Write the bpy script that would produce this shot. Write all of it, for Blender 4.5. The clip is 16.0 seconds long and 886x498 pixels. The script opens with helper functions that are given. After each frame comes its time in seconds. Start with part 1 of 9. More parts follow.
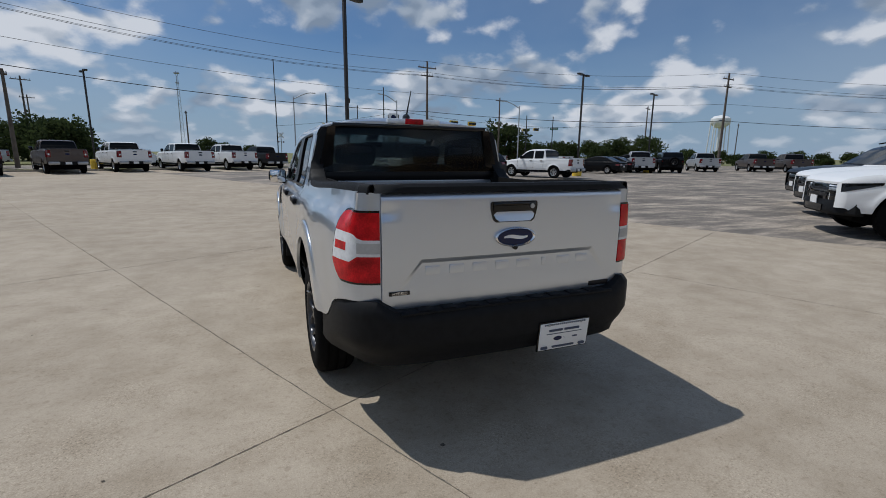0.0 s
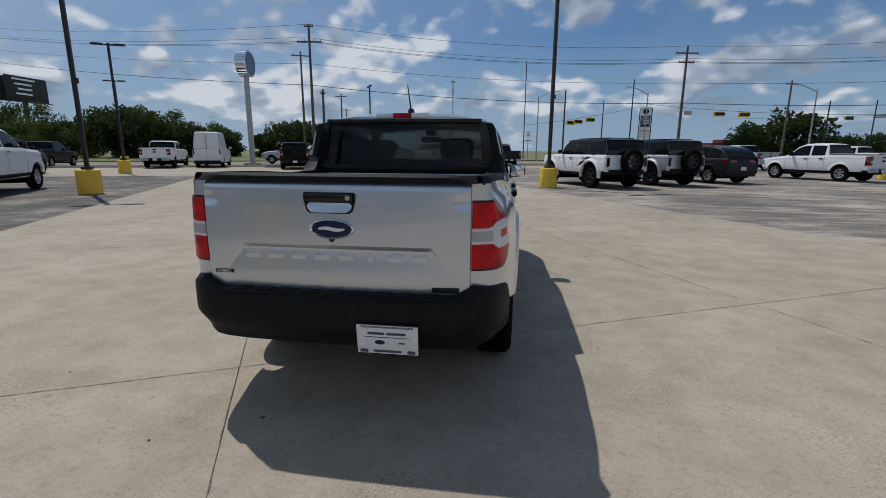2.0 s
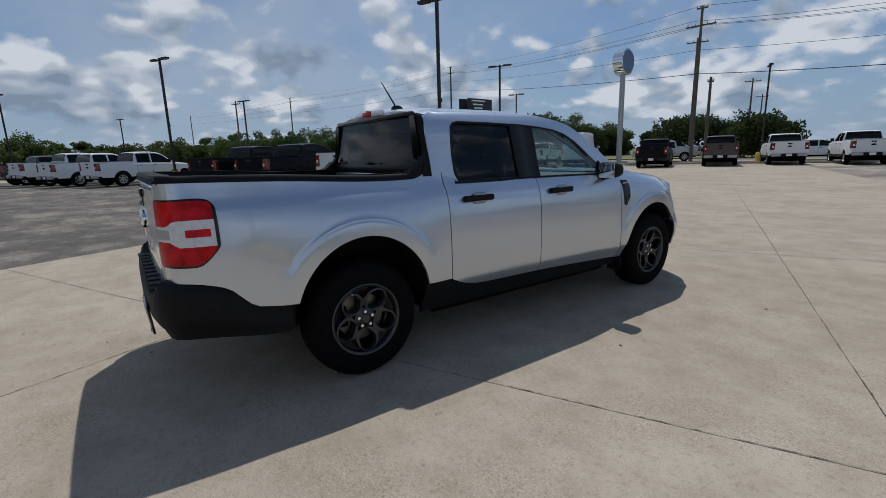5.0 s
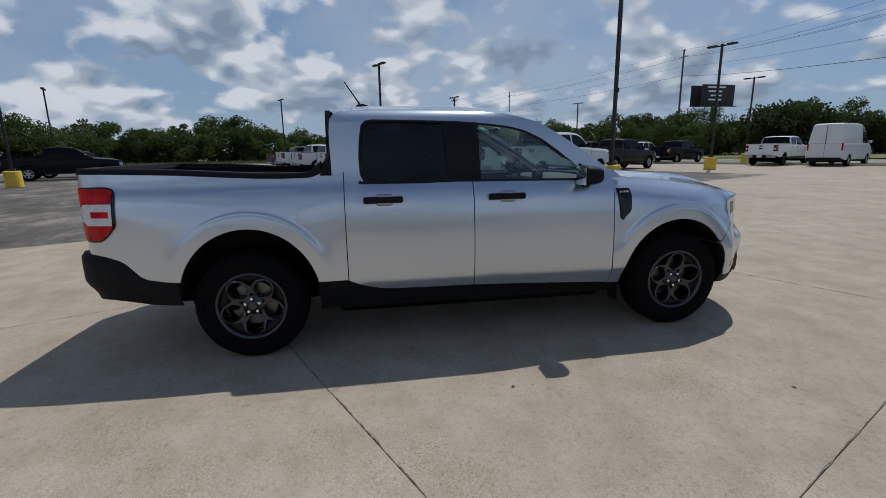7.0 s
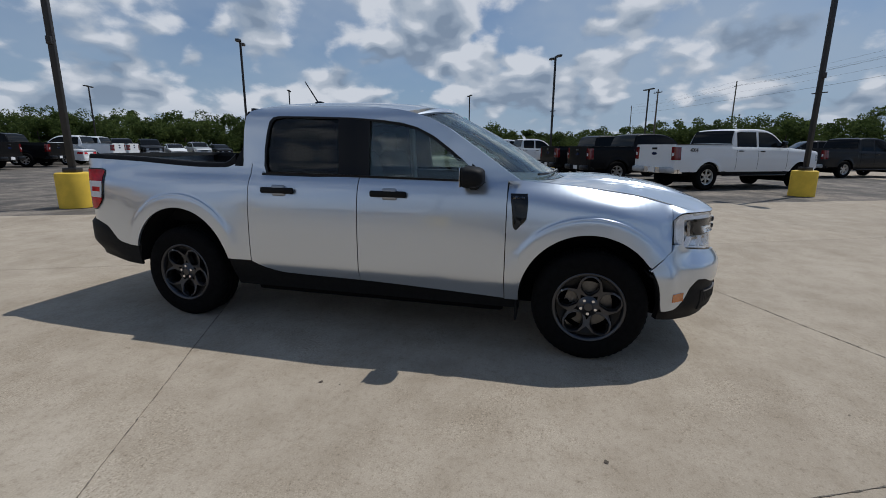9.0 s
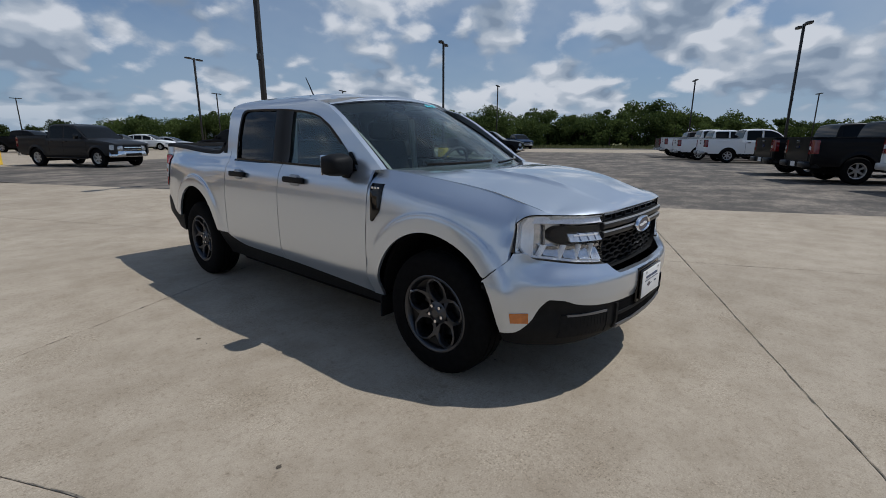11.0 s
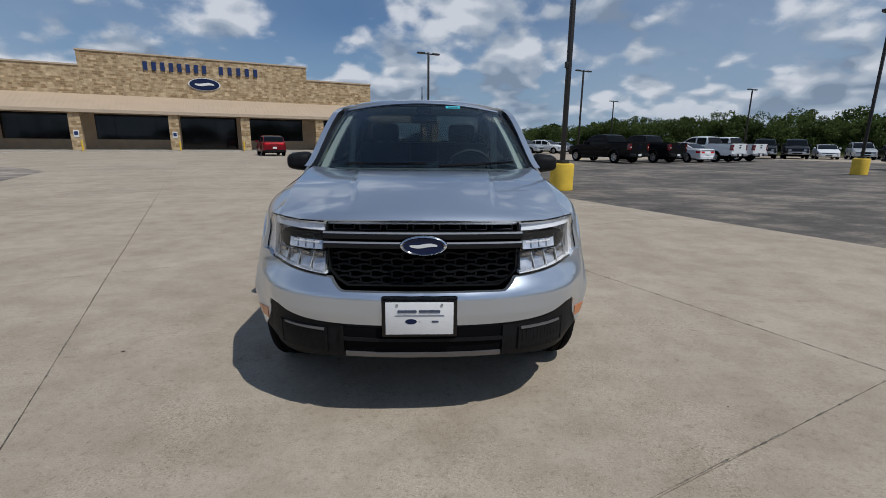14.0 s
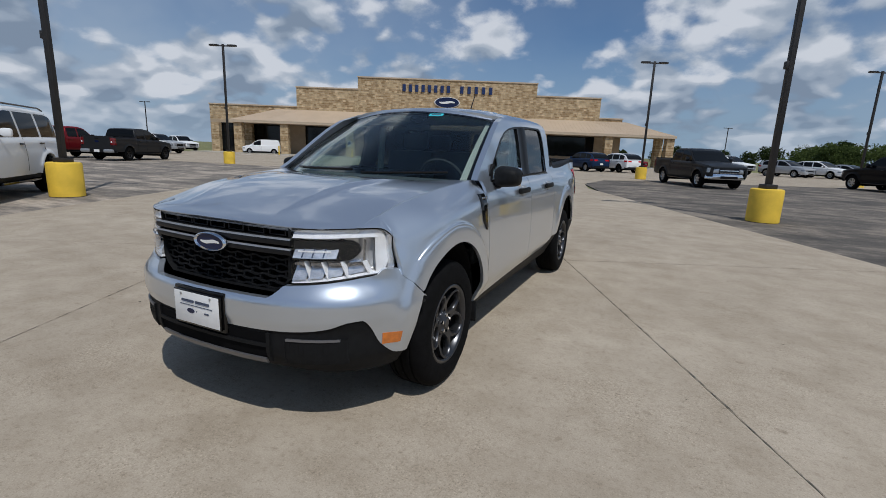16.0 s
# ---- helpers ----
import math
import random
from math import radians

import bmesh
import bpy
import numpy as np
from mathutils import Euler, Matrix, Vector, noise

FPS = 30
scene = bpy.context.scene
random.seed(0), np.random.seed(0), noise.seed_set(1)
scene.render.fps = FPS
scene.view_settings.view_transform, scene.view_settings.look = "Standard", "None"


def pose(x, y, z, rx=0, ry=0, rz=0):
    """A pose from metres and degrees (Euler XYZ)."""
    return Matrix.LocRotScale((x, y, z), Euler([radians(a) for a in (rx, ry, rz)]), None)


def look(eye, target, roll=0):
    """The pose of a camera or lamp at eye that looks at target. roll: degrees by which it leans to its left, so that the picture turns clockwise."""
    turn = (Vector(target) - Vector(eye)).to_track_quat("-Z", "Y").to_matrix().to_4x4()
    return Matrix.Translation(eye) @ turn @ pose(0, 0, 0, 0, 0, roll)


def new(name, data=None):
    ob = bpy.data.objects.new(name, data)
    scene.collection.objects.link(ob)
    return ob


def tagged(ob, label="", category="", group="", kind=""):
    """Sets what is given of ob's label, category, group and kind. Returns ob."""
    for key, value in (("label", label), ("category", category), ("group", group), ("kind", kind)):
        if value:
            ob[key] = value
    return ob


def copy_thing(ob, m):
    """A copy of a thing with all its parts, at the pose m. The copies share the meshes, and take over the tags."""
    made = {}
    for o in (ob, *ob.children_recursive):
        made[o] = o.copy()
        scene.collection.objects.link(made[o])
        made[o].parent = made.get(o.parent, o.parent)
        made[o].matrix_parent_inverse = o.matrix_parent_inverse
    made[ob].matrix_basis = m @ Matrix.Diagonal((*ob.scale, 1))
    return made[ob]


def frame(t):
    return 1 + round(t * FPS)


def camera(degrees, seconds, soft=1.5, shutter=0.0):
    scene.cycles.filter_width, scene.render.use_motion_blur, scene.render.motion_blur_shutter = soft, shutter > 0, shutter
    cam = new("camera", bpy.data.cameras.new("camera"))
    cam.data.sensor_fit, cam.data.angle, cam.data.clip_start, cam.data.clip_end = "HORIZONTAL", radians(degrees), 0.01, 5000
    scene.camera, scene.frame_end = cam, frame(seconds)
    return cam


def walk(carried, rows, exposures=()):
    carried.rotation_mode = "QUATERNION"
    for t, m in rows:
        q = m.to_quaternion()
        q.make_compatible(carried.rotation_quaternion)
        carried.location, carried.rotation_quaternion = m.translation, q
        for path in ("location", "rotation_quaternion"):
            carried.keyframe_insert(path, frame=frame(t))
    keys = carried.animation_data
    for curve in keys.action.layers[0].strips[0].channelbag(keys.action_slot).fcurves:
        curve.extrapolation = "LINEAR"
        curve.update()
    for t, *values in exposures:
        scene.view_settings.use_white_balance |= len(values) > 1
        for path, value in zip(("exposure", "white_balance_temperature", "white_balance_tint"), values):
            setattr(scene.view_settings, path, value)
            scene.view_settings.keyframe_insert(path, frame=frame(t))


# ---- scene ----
cam = camera(87.7, 16.0, soft=0.9)
PATH = [
    (0, (-1.186, -4.399, 1.404), (-0.44, -2.587, 1.004), 0.7),
    (0.5, (-0.698, -4.575, 1.398), (-0.202, -2.68, 0.997), 0.5),
    (1, (-0.214, -4.633, 1.382), (0.029, -2.689, 0.979), 0.5),
    (1.5, (0.3, -4.637, 1.387), (0.289, -2.68, 0.976), 0.3),
    (2, (0.842, -4.562, 1.385), (0.569, -2.625, 0.968), 0.3),
    (2.5, (1.36, -4.379, 1.387), (0.825, -2.499, 0.959), 0.3),
    (3, (1.854, -4.16, 1.376), (1.061, -2.376, 0.944), 0.2),
    (3.5, (2.269, -3.796, 1.366), (1.236, -2.138, 0.936), 0.0),
    (4, (2.677, -3.438, 1.352), (1.429, -1.933, 0.928), -0.1),
    (4.5, (3.005, -3.005, 1.332), (1.57, -1.678, 0.906), -0.6),
    (4.7, (3.151, -2.833, 1.344), (1.644, -1.587, 0.927), -1.1),
    (6.8, (3.94, -0.851, 1.337), (2.024, -0.456, 0.921), -0.9),
    (7, (3.953, -0.636, 1.345), (2.022, -0.324, 0.93), -0.9),
    (7.5, (4.026, -0.112, 1.344), (2.073, -0.002, 0.924), -0.7),
    (8, (3.99, 0.406, 1.325), (2.038, 0.313, 0.9), -0.5),
    (8.5, (3.908, 0.924, 1.342), (1.976, 0.627, 0.917), -0.2),
    (8.7, (3.883, 1.135, 1.351), (1.964, 0.764, 0.925), 0.1),
    (10.8, (2.821, 3.11, 1.334), (1.284, 1.921, 0.861), 0.2),
    (11, (2.714, 3.294, 1.328), (1.24, 2.026, 0.863), 0.2),
    (11.5, (2.358, 3.663, 1.316), (1.075, 2.202, 0.847), 0.1),
    (12, (1.962, 3.982, 1.328), (0.897, 2.354, 0.862), 0.1),
    (12.5, (1.525, 4.251, 1.332), (0.695, 2.492, 0.867), 0.2),
    (13, (1.026, 4.377, 1.335), (0.441, 2.522, 0.869), 0.3),
    (13.5, (0.512, 4.496, 1.33), (0.179, 2.578, 0.871), 0.3),
    (14, (0.001, 4.488, 1.319), (-0.084, 2.542, 0.866), 0.6),
    (14.5, (-0.519, 4.477, 1.317), (-0.363, 2.533, 0.874), 1.3),
    (15, (-1.007, 4.346, 1.301), (-0.618, 2.433, 0.867), 1.9),
    (15.5, (-1.467, 4.137, 1.319), (-0.849, 2.283, 0.892), 2.1),
    (16, (-1.903, 3.915, 1.322), (-1.066, 2.148, 0.905), 2.2),
]
walk(cam, [(t, look(e, g, r)) for t, e, g, r in PATH], [(0, -0.68, 6050, 10), (16, -0.68, 6050, 10)])


# ---- light ----
SUN = Vector((-0.435, 0.37, 1.0)).normalized()
world = bpy.data.worlds.new("world")
scene.world = world
world.use_nodes = True


def sky_world():
    """A blue sky with scattered cumulus that have bright tops and grey bases."""
    t = world.node_tree
    t.nodes.clear()
    n, l = t.nodes.new, t.links.new

    def math_node(op, a, b=None, clamp=False):
        m = n("ShaderNodeMath")
        m.operation, m.use_clamp = op, clamp
        for k, v in enumerate((a, b)):
            if v is None:
                continue
            if isinstance(v, (int, float)):
                m.inputs[k].default_value = v
            else:
                l(v, m.inputs[k])
        return m.outputs[0]

    out, bg = n("ShaderNodeOutputWorld"), n("ShaderNodeBackground")
    l(bg.outputs[0], out.inputs[0])
    sky = n("ShaderNodeTexSky")
    sky.sky_type, sky.sun_disc = "NISHITA", False
    sky.sun_elevation, sky.sun_rotation = math.asin(SUN.z), math.atan2(SUN.x, SUN.y)
    sky.air_density, sky.dust_density, sky.ozone_density = 1.0, 0.6, 1.5
    co = n("ShaderNodeTexCoord")
    sep = n("ShaderNodeSeparateXYZ")
    l(co.outputs["Generated"], sep.inputs[0])
    z = math_node("MAXIMUM", sep.outputs[2], 0.0)

    spread = math_node("POWER", math_node("ADD", z, 0.25), -0.5)
    across = [math_node("MULTIPLY", sep.outputs[k], spread) for k in (0, 1)]

    def place(lift, seed):
        """Where a cloud texture is read: puffs shrink and flatten towards the horizon. Lift looks a little higher up."""
        c = n("ShaderNodeCombineXYZ")
        l(across[0], c.inputs[0])
        l(across[1], c.inputs[1])
        high = math_node("LOGARITHM", math_node("ADD", math_node("ADD", z, lift), 0.12), math.e)
        l(math_node("MULTIPLY", high, 0.50), c.inputs[2])
        mp = n("ShaderNodeMapping")
        mp.inputs["Location"].default_value = (seed, seed * 0.7, seed * 1.3)
        l(c.outputs[0], mp.inputs[0])
        return mp.outputs[0]

    def layer(where, scale, detail, rough=0.55):
        tex = n("ShaderNodeTexNoise")
        l(where, tex.inputs["Vector"])
        tex.inputs["Scale"].default_value, tex.inputs["Detail"].default_value = scale, detail
        tex.inputs["Roughness"].default_value, tex.inputs["Distortion"].default_value = rough, 0.1
        return tex.outputs["Fac"]

    def billow(where, scale, size):
        """Rounded heads: high in the middle of each cell."""
        tex = n("ShaderNodeTexVoronoi")
        tex.feature = "SMOOTH_F1"
        tex.inputs["Smoothness"].default_value = 0.35
        l(where, tex.inputs["Vector"])
        tex.inputs["Scale"].default_value = scale
        return math_node("MULTIPLY", math_node("SUBTRACT", 0.42, tex.outputs["Distance"]), size)

    def cloud(lift, fine=True):
        at = place(lift, 3.7)
        a = math_node("MULTIPLY", layer(at, 3.0, 3.0, 0.5), 0.85)
        c = billow(at, 7.5, 0.15)
        if fine:
            c = math_node("ADD", c, billow(at, 19.0, 0.06))
        b = math_node("MULTIPLY", layer(at, 12.0, 7.0 if fine else 1.0, 0.6), 0.22 if fine else 0.20)
        return math_node("ADD", math_node("ADD", a, b), c)

    wide = layer(place(0.0, 5.5), 1.2, 5.0)
    body, rim_, heads, over_, roof_ = cloud(0.0), cloud(0.012), cloud(0.0, False), cloud(0.032, False), cloud(0.07, False)
    # more cloud to the west and south, clearer to the north-east
    bank = math_node("MULTIPLY", math_node("ADD", math_node("MULTIPLY", sep.outputs[1], -0.5), math_node("MULTIPLY", sep.outputs[0], -0.75)), 0.035)
    over = math_node("MULTIPLY", math_node("MAXIMUM", math_node("SUBTRACT", z, 0.34), 0.0), -0.22)
    bank = math_node("ADD", bank, over)
    east = math_node("MAXIMUM", math_node("SUBTRACT", math_node("SUBTRACT", math_node("MULTIPLY", sep.outputs[0], 0.97), math_node("MULTIPLY", sep.outputs[1], 0.25)), 0.55), 0.0)
    bank = math_node("ADD", bank, math_node("MULTIPLY", east, 0.22))
    # the cumulus close up towards the horizon
    shut = math_node("MULTIPLY", math_node("MAXIMUM", math_node("SUBTRACT", 0.24, z), 0.0), 0.18)
    bank = math_node("ADD", bank, shut)

    def ramp(v, stops):
        r = n("ShaderNodeValToRGB")
        r.color_ramp.interpolation = "EASE"
        e = r.color_ramp.elements
        e[0].position, e[0].color = stops[0][0], (*stops[0][1], 1)
        e[1].position, e[1].color = stops[-1][0], (*stops[-1][1], 1)
        for p, c in stops[1:-1]:
            e.new(p).color = (*c, 1)
        l(v, r.inputs[0])
        return r.outputs[0]

    cover = ramp(math_node("ADD", body, bank), [(0.50, (0, 0, 0)), (0.61, (1, 1, 1))])
    # edges that face up are bright; where more cloud lies above, the base is grey
    edge = math_node("ADD", math_node("MULTIPLY", math_node("SUBTRACT", body, rim_), 2.6), math_node("MULTIPLY", math_node("SUBTRACT", heads, over_), 3.6))
    base = math_node("MULTIPLY", math_node("SUBTRACT", math_node("ADD", roof_, bank), 0.56), 3.3)
    lit = math_node("SUBTRACT", math_node("ADD", edge, 0.54), base)
    tone = ramp(lit, [(0.0, (4.2, 5.2, 6.6)), (0.32, (6.1, 7.1, 8.4)), (0.66, (8.6, 9.3, 10.2)), (1.0, (12.4, 12.6, 13.0))])
    haze = n("ShaderNodeMix")
    haze.data_type = "RGBA"
    near = n("ShaderNodeMapRange")
    l(z, near.inputs[0])
    near.inputs[1].default_value, near.inputs[2].default_value, near.inputs[3].default_value, near.inputs[4].default_value = 0.0, 0.22, 0.92, 0.04
    l(near.outputs[0], haze.inputs["Factor"])
    deep = n("ShaderNodeMix")
    deep.data_type, deep.blend_type = "RGBA", "MULTIPLY"
    deep.inputs["Factor"].default_value = 1.0
    l(sky.outputs[0], deep.inputs["A"])
    deep.inputs["B"].default_value = (0.62, 0.92, 1.22, 1)
    l(deep.outputs["Result"], haze.inputs["A"])
    haze.inputs["B"].default_value = (5.0, 6.8, 8.8, 1)
    veil = n("ShaderNodeMix")
    veil.data_type = "RGBA"
    west = math_node("ADD", math_node("MULTIPLY", math_node("MAXIMUM", math_node("MULTIPLY", sep.outputs[0], -1.0), 0.0), 0.62), 0.22)
    west = math_node("ADD", west, math_node("MULTIPLY", east, 1.1))
    thin = math_node("MULTIPLY", ramp(wide, [(0.30, (0.35, 0.35, 0.35)), (0.62, (1, 1, 1))]), west)
    l(thin, veil.inputs["Factor"])
    l(haze.outputs["Result"], veil.inputs["A"])
    veil.inputs["B"].default_value = (6.9, 8.1, 9.5, 1)
    mix = n("ShaderNodeMix")
    mix.data_type = "RGBA"
    low = math_node("MULTIPLY", cover, math_node("MULTIPLY", math_node("MINIMUM", math_node("ADD", math_node("MULTIPLY", z, 9.0), 0.25), 1.0), 0.97))
    l(low, mix.inputs["Factor"])
    l(veil.outputs["Result"], mix.inputs["A"])
    l(tone, mix.inputs["B"])
    l(mix.outputs["Result"], bg.inputs[0])
    bg.inputs[1].default_value = SKY_STRENGTH


SKY_STRENGTH = 0.079
sky_world()
sun_data = bpy.data.lights.new("sun", "SUN")
sun_data.energy, sun_data.angle, sun_data.color = 4.3, radians(0.53), (1.0, 0.95, 0.87)
sun = new("sun", sun_data)
sun.matrix_world = look(SUN * 50, (0, 0, 0))

# ---- materials ----


def material(name, color, rough=0.6, metal=0.0, vary=0.0, scale=8.0, bump=0.0, fine=60.0, coat=0.0, spec=0.5, tint=None, piece=0.0):
    """A principled surface with blotches at one scale, grain at a finer one, and a fine relief."""
    m = bpy.data.materials.new(name)
    m.use_nodes = True
    t = m.node_tree
    n, l = t.nodes.new, t.links.new
    b = t.nodes["Principled BSDF"]
    b.inputs["Base Color"].default_value = (*color, 1)
    b.inputs["Roughness"].default_value, b.inputs["Metallic"].default_value = rough, metal
    b.inputs["Coat Weight"].default_value, b.inputs["Specular IOR Level"].default_value = coat, spec
    b.inputs["Coat Roughness"].default_value = 0.03
    if vary or bump or piece:
        co = n("ShaderNodeTexCoord")
        big, small = n("ShaderNodeTexNoise"), n("ShaderNodeTexNoise")
        for tex, s, d in ((big, scale, 6), (small, fine, 4)):
            tex.inputs["Scale"].default_value, tex.inputs["Detail"].default_value = s, d
            l(co.outputs["Object"], tex.inputs["Vector"])
        add = n("ShaderNodeMath")
        add.operation = "MULTIPLY_ADD"
        l(small.outputs["Fac"], add.inputs[0])
        add.inputs[1].default_value = 0.5
        l(big.outputs["Fac"], add.inputs[2])
        r = n("ShaderNodeValToRGB")
        dark = tint or tuple(c * (1 - vary) for c in color)
        lite = tuple(min(1, c * (1 + vary)) for c in color)
        r.color_ramp.elements[0].position, r.color_ramp.elements[0].color = 0.5, (*dark, 1)
        r.color_ramp.elements[1].position, r.color_ramp.elements[1].color = 1.0, (*lite, 1)
        l(add.outputs[0], r.inputs[0])
        last = r.outputs[0]
        if piece:
            info, hsv, rng = n("ShaderNodeObjectInfo"), n("ShaderNodeHueSaturation"), n("ShaderNodeMapRange")
            l(info.outputs["Random"], rng.inputs[0])
            rng.inputs[3].default_value, rng.inputs[4].default_value = 1 - piece, 1 + piece
            l(rng.outputs[0], hsv.inputs["Value"])
            l(last, hsv.inputs["Color"])
            last = hsv.outputs[0]
        l(last, b.inputs["Base Color"])
        if bump:
            bp = n("ShaderNodeBump")
            bp.inputs["Strength"].default_value, bp.inputs["Distance"].default_value = bump, 0.004
            l(small.outputs["Fac"], bp.inputs["Height"])
            l(bp.outputs[0], b.inputs["Normal"])
    return m


def glass_material(name, color, clear=0.5, rough=0.02, mirror=0.045):
    """Tinted glass, as a pane of two skins: most light goes straight through, some mirrors the surroundings, more at a flat angle."""
    m = bpy.data.materials.new(name)
    m.use_nodes = True
    t = m.node_tree
    t.nodes.clear()
    n, l = t.nodes.new, t.links.new
    out, mix, see, gloss, lw = n("ShaderNodeOutputMaterial"), n("ShaderNodeMixShader"), n("ShaderNodeBsdfTransparent"), n("ShaderNodeBsdfGlossy"), n("ShaderNodeLayerWeight")
    see.inputs[0].default_value = (*[math.sqrt(c * clear) for c in color], 1)
    gloss.inputs["Color"].default_value, gloss.inputs["Roughness"].default_value = (1, 1, 1, 1), rough
    lw.inputs["Blend"].default_value = 0.5
    pw, ma = n("ShaderNodeMath"), n("ShaderNodeMath")
    pw.operation, ma.operation = "POWER", "MULTIPLY_ADD"
    l(lw.outputs["Facing"], pw.inputs[0])
    pw.inputs[1].default_value = 5.0
    l(pw.outputs[0], ma.inputs[0])
    ma.inputs[1].default_value, ma.inputs[2].default_value = 0.8, mirror
    l(ma.outputs[0], mix.inputs[0])
    l(see.outputs[0], mix.inputs[1])
    l(gloss.outputs[0], mix.inputs[2])
    l(mix.outputs[0], out.inputs[0])
    return m


def concrete_material():
    m = bpy.data.materials.new("concrete")
    m.use_nodes = True
    t = m.node_tree
    n, l = t.nodes.new, t.links.new
    b = t.nodes["Principled BSDF"]
    geo = n("ShaderNodeNewGeometry")

    def tex(scale, detail, rough=0.55, stretch=None):
        x = n("ShaderNodeTexNoise")
        x.inputs["Scale"].default_value, x.inputs["Detail"].default_value, x.inputs["Roughness"].default_value = scale, detail, rough
        if stretch:
            mp = n("ShaderNodeMapping")
            mp.inputs["Scale"].default_value, mp.inputs["Rotation"].default_value = stretch, (0, 0, radians(-25.5))
            l(geo.outputs["Position"], mp.inputs[0])
            l(mp.outputs[0], x.inputs["Vector"])
        else:
            l(geo.outputs["Position"], x.inputs["Vector"])
        return x.outputs["Fac"]

    def ramp(v, stops):
        r = n("ShaderNodeValToRGB")
        e = r.color_ramp.elements
        e[0].position, e[0].color = stops[0][0], (*stops[0][1], 1)
        e[1].position, e[1].color = stops[-1][0], (*stops[-1][1], 1)
        for p, c in stops[1:-1]:
            e.new(p).color = (*c, 1)
        l(v, r.inputs[0])
        return r.outputs[0]

    def mixed(kind, a, c, f):
        x = n("ShaderNodeMix")
        x.data_type, x.blend_type = "RGBA", kind
        for key, v in (("A", a), ("B", c), ("Factor", f)):
            if isinstance(v, (int, float)):
                x.inputs[key].default_value = v
            else:
                l(v, x.inputs[key])
        return x.outputs["Result"]

    broad = ramp(tex(0.55, 5, 0.6), [(0.3, (0.395, 0.333, 0.256)), (0.55, (0.462, 0.394, 0.308)), (0.75, (0.510, 0.441, 0.350))])
    blotch = ramp(tex(3.2, 6, 0.62), [(0.32, (0.80, 0.78, 0.75)), (0.6, (1, 1, 1)), (0.8, (1.0, 1.0, 1.0))])
    streak = ramp(tex(0.8, 5, 0.6, (0.5, 3.0, 1)), [(0.3, (0.93, 0.92, 0.91)), (0.6, (1, 1, 1))])
    grain = ramp(tex(95, 6, 0.78), [(0.28, (0.72, 0.71, 0.70)), (0.5, (0.98, 0.98, 0.97)), (0.72, (1, 1, 1))])
    pits = ramp(tex(28, 5, 0.75), [(0.30, (0.74, 0.72, 0.69)), (0.46, (1, 1, 1)), (0.7, (1.06, 1.06, 1.06))])
    spots = ramp(tex(13, 2, 0.4), [(0.255, (0.42, 0.38, 0.33)), (0.285, (1, 1, 1))])
    c = mixed("MULTIPLY", broad, blotch, 0.85)
    c = mixed("MULTIPLY", c, pits, 1.0)
    c = mixed("MULTIPLY", c, streak, 0.9)
    c = mixed("MULTIPLY", c, grain, 0.75)
    c = mixed("MULTIPLY", c, spots, 0.3)
    # worn patches where the aggregate shows
    gravel = ramp(tex(70, 4, 0.7), [(0.34, (0.50, 0.48, 0.45)), (0.47, (0.96, 0.95, 0.93)), (0.56, (1.0, 1.0, 1.0)), (0.68, (1.35, 1.33, 1.30))])
    worn = ramp(tex(1.3, 6, 0.65), [(0.46, (0.06, 0.06, 0.06)), (0.66, (0.9, 0.9, 0.9))])
    c = mixed("MULTIPLY", c, gravel, worn)
    flecks = ramp(tex(140, 2, 0.5), [(0.33, (0.62, 0.60, 0.57)), (0.42, (1, 1, 1)), (0.60, (1, 1, 1)), (0.70, (1.45, 1.43, 1.40))])
    c = mixed("MULTIPLY", c, flecks, 0.4)
    info, hsv, rng = n("ShaderNodeObjectInfo"), n("ShaderNodeHueSaturation"), n("ShaderNodeMapRange")
    l(info.outputs["Random"], rng.inputs[0])
    rng.inputs[3].default_value, rng.inputs[4].default_value = 0.96, 1.04
    l(rng.outputs[0], hsv.inputs["Value"])
    l(c, hsv.inputs["Color"])
    l(hsv.outputs[0], b.inputs["Base Color"])
    b.inputs["Roughness"].default_value, b.inputs["Specular IOR Level"].default_value = 0.85, 0.28
    bp = n("ShaderNodeBump")
    bp.inputs["Strength"].default_value, bp.inputs["Distance"].default_value = 0.5, 0.003
    l(tex(120, 4, 0.7), bp.inputs["Height"])
    l(bp.outputs[0], b.inputs["Normal"])
    return m


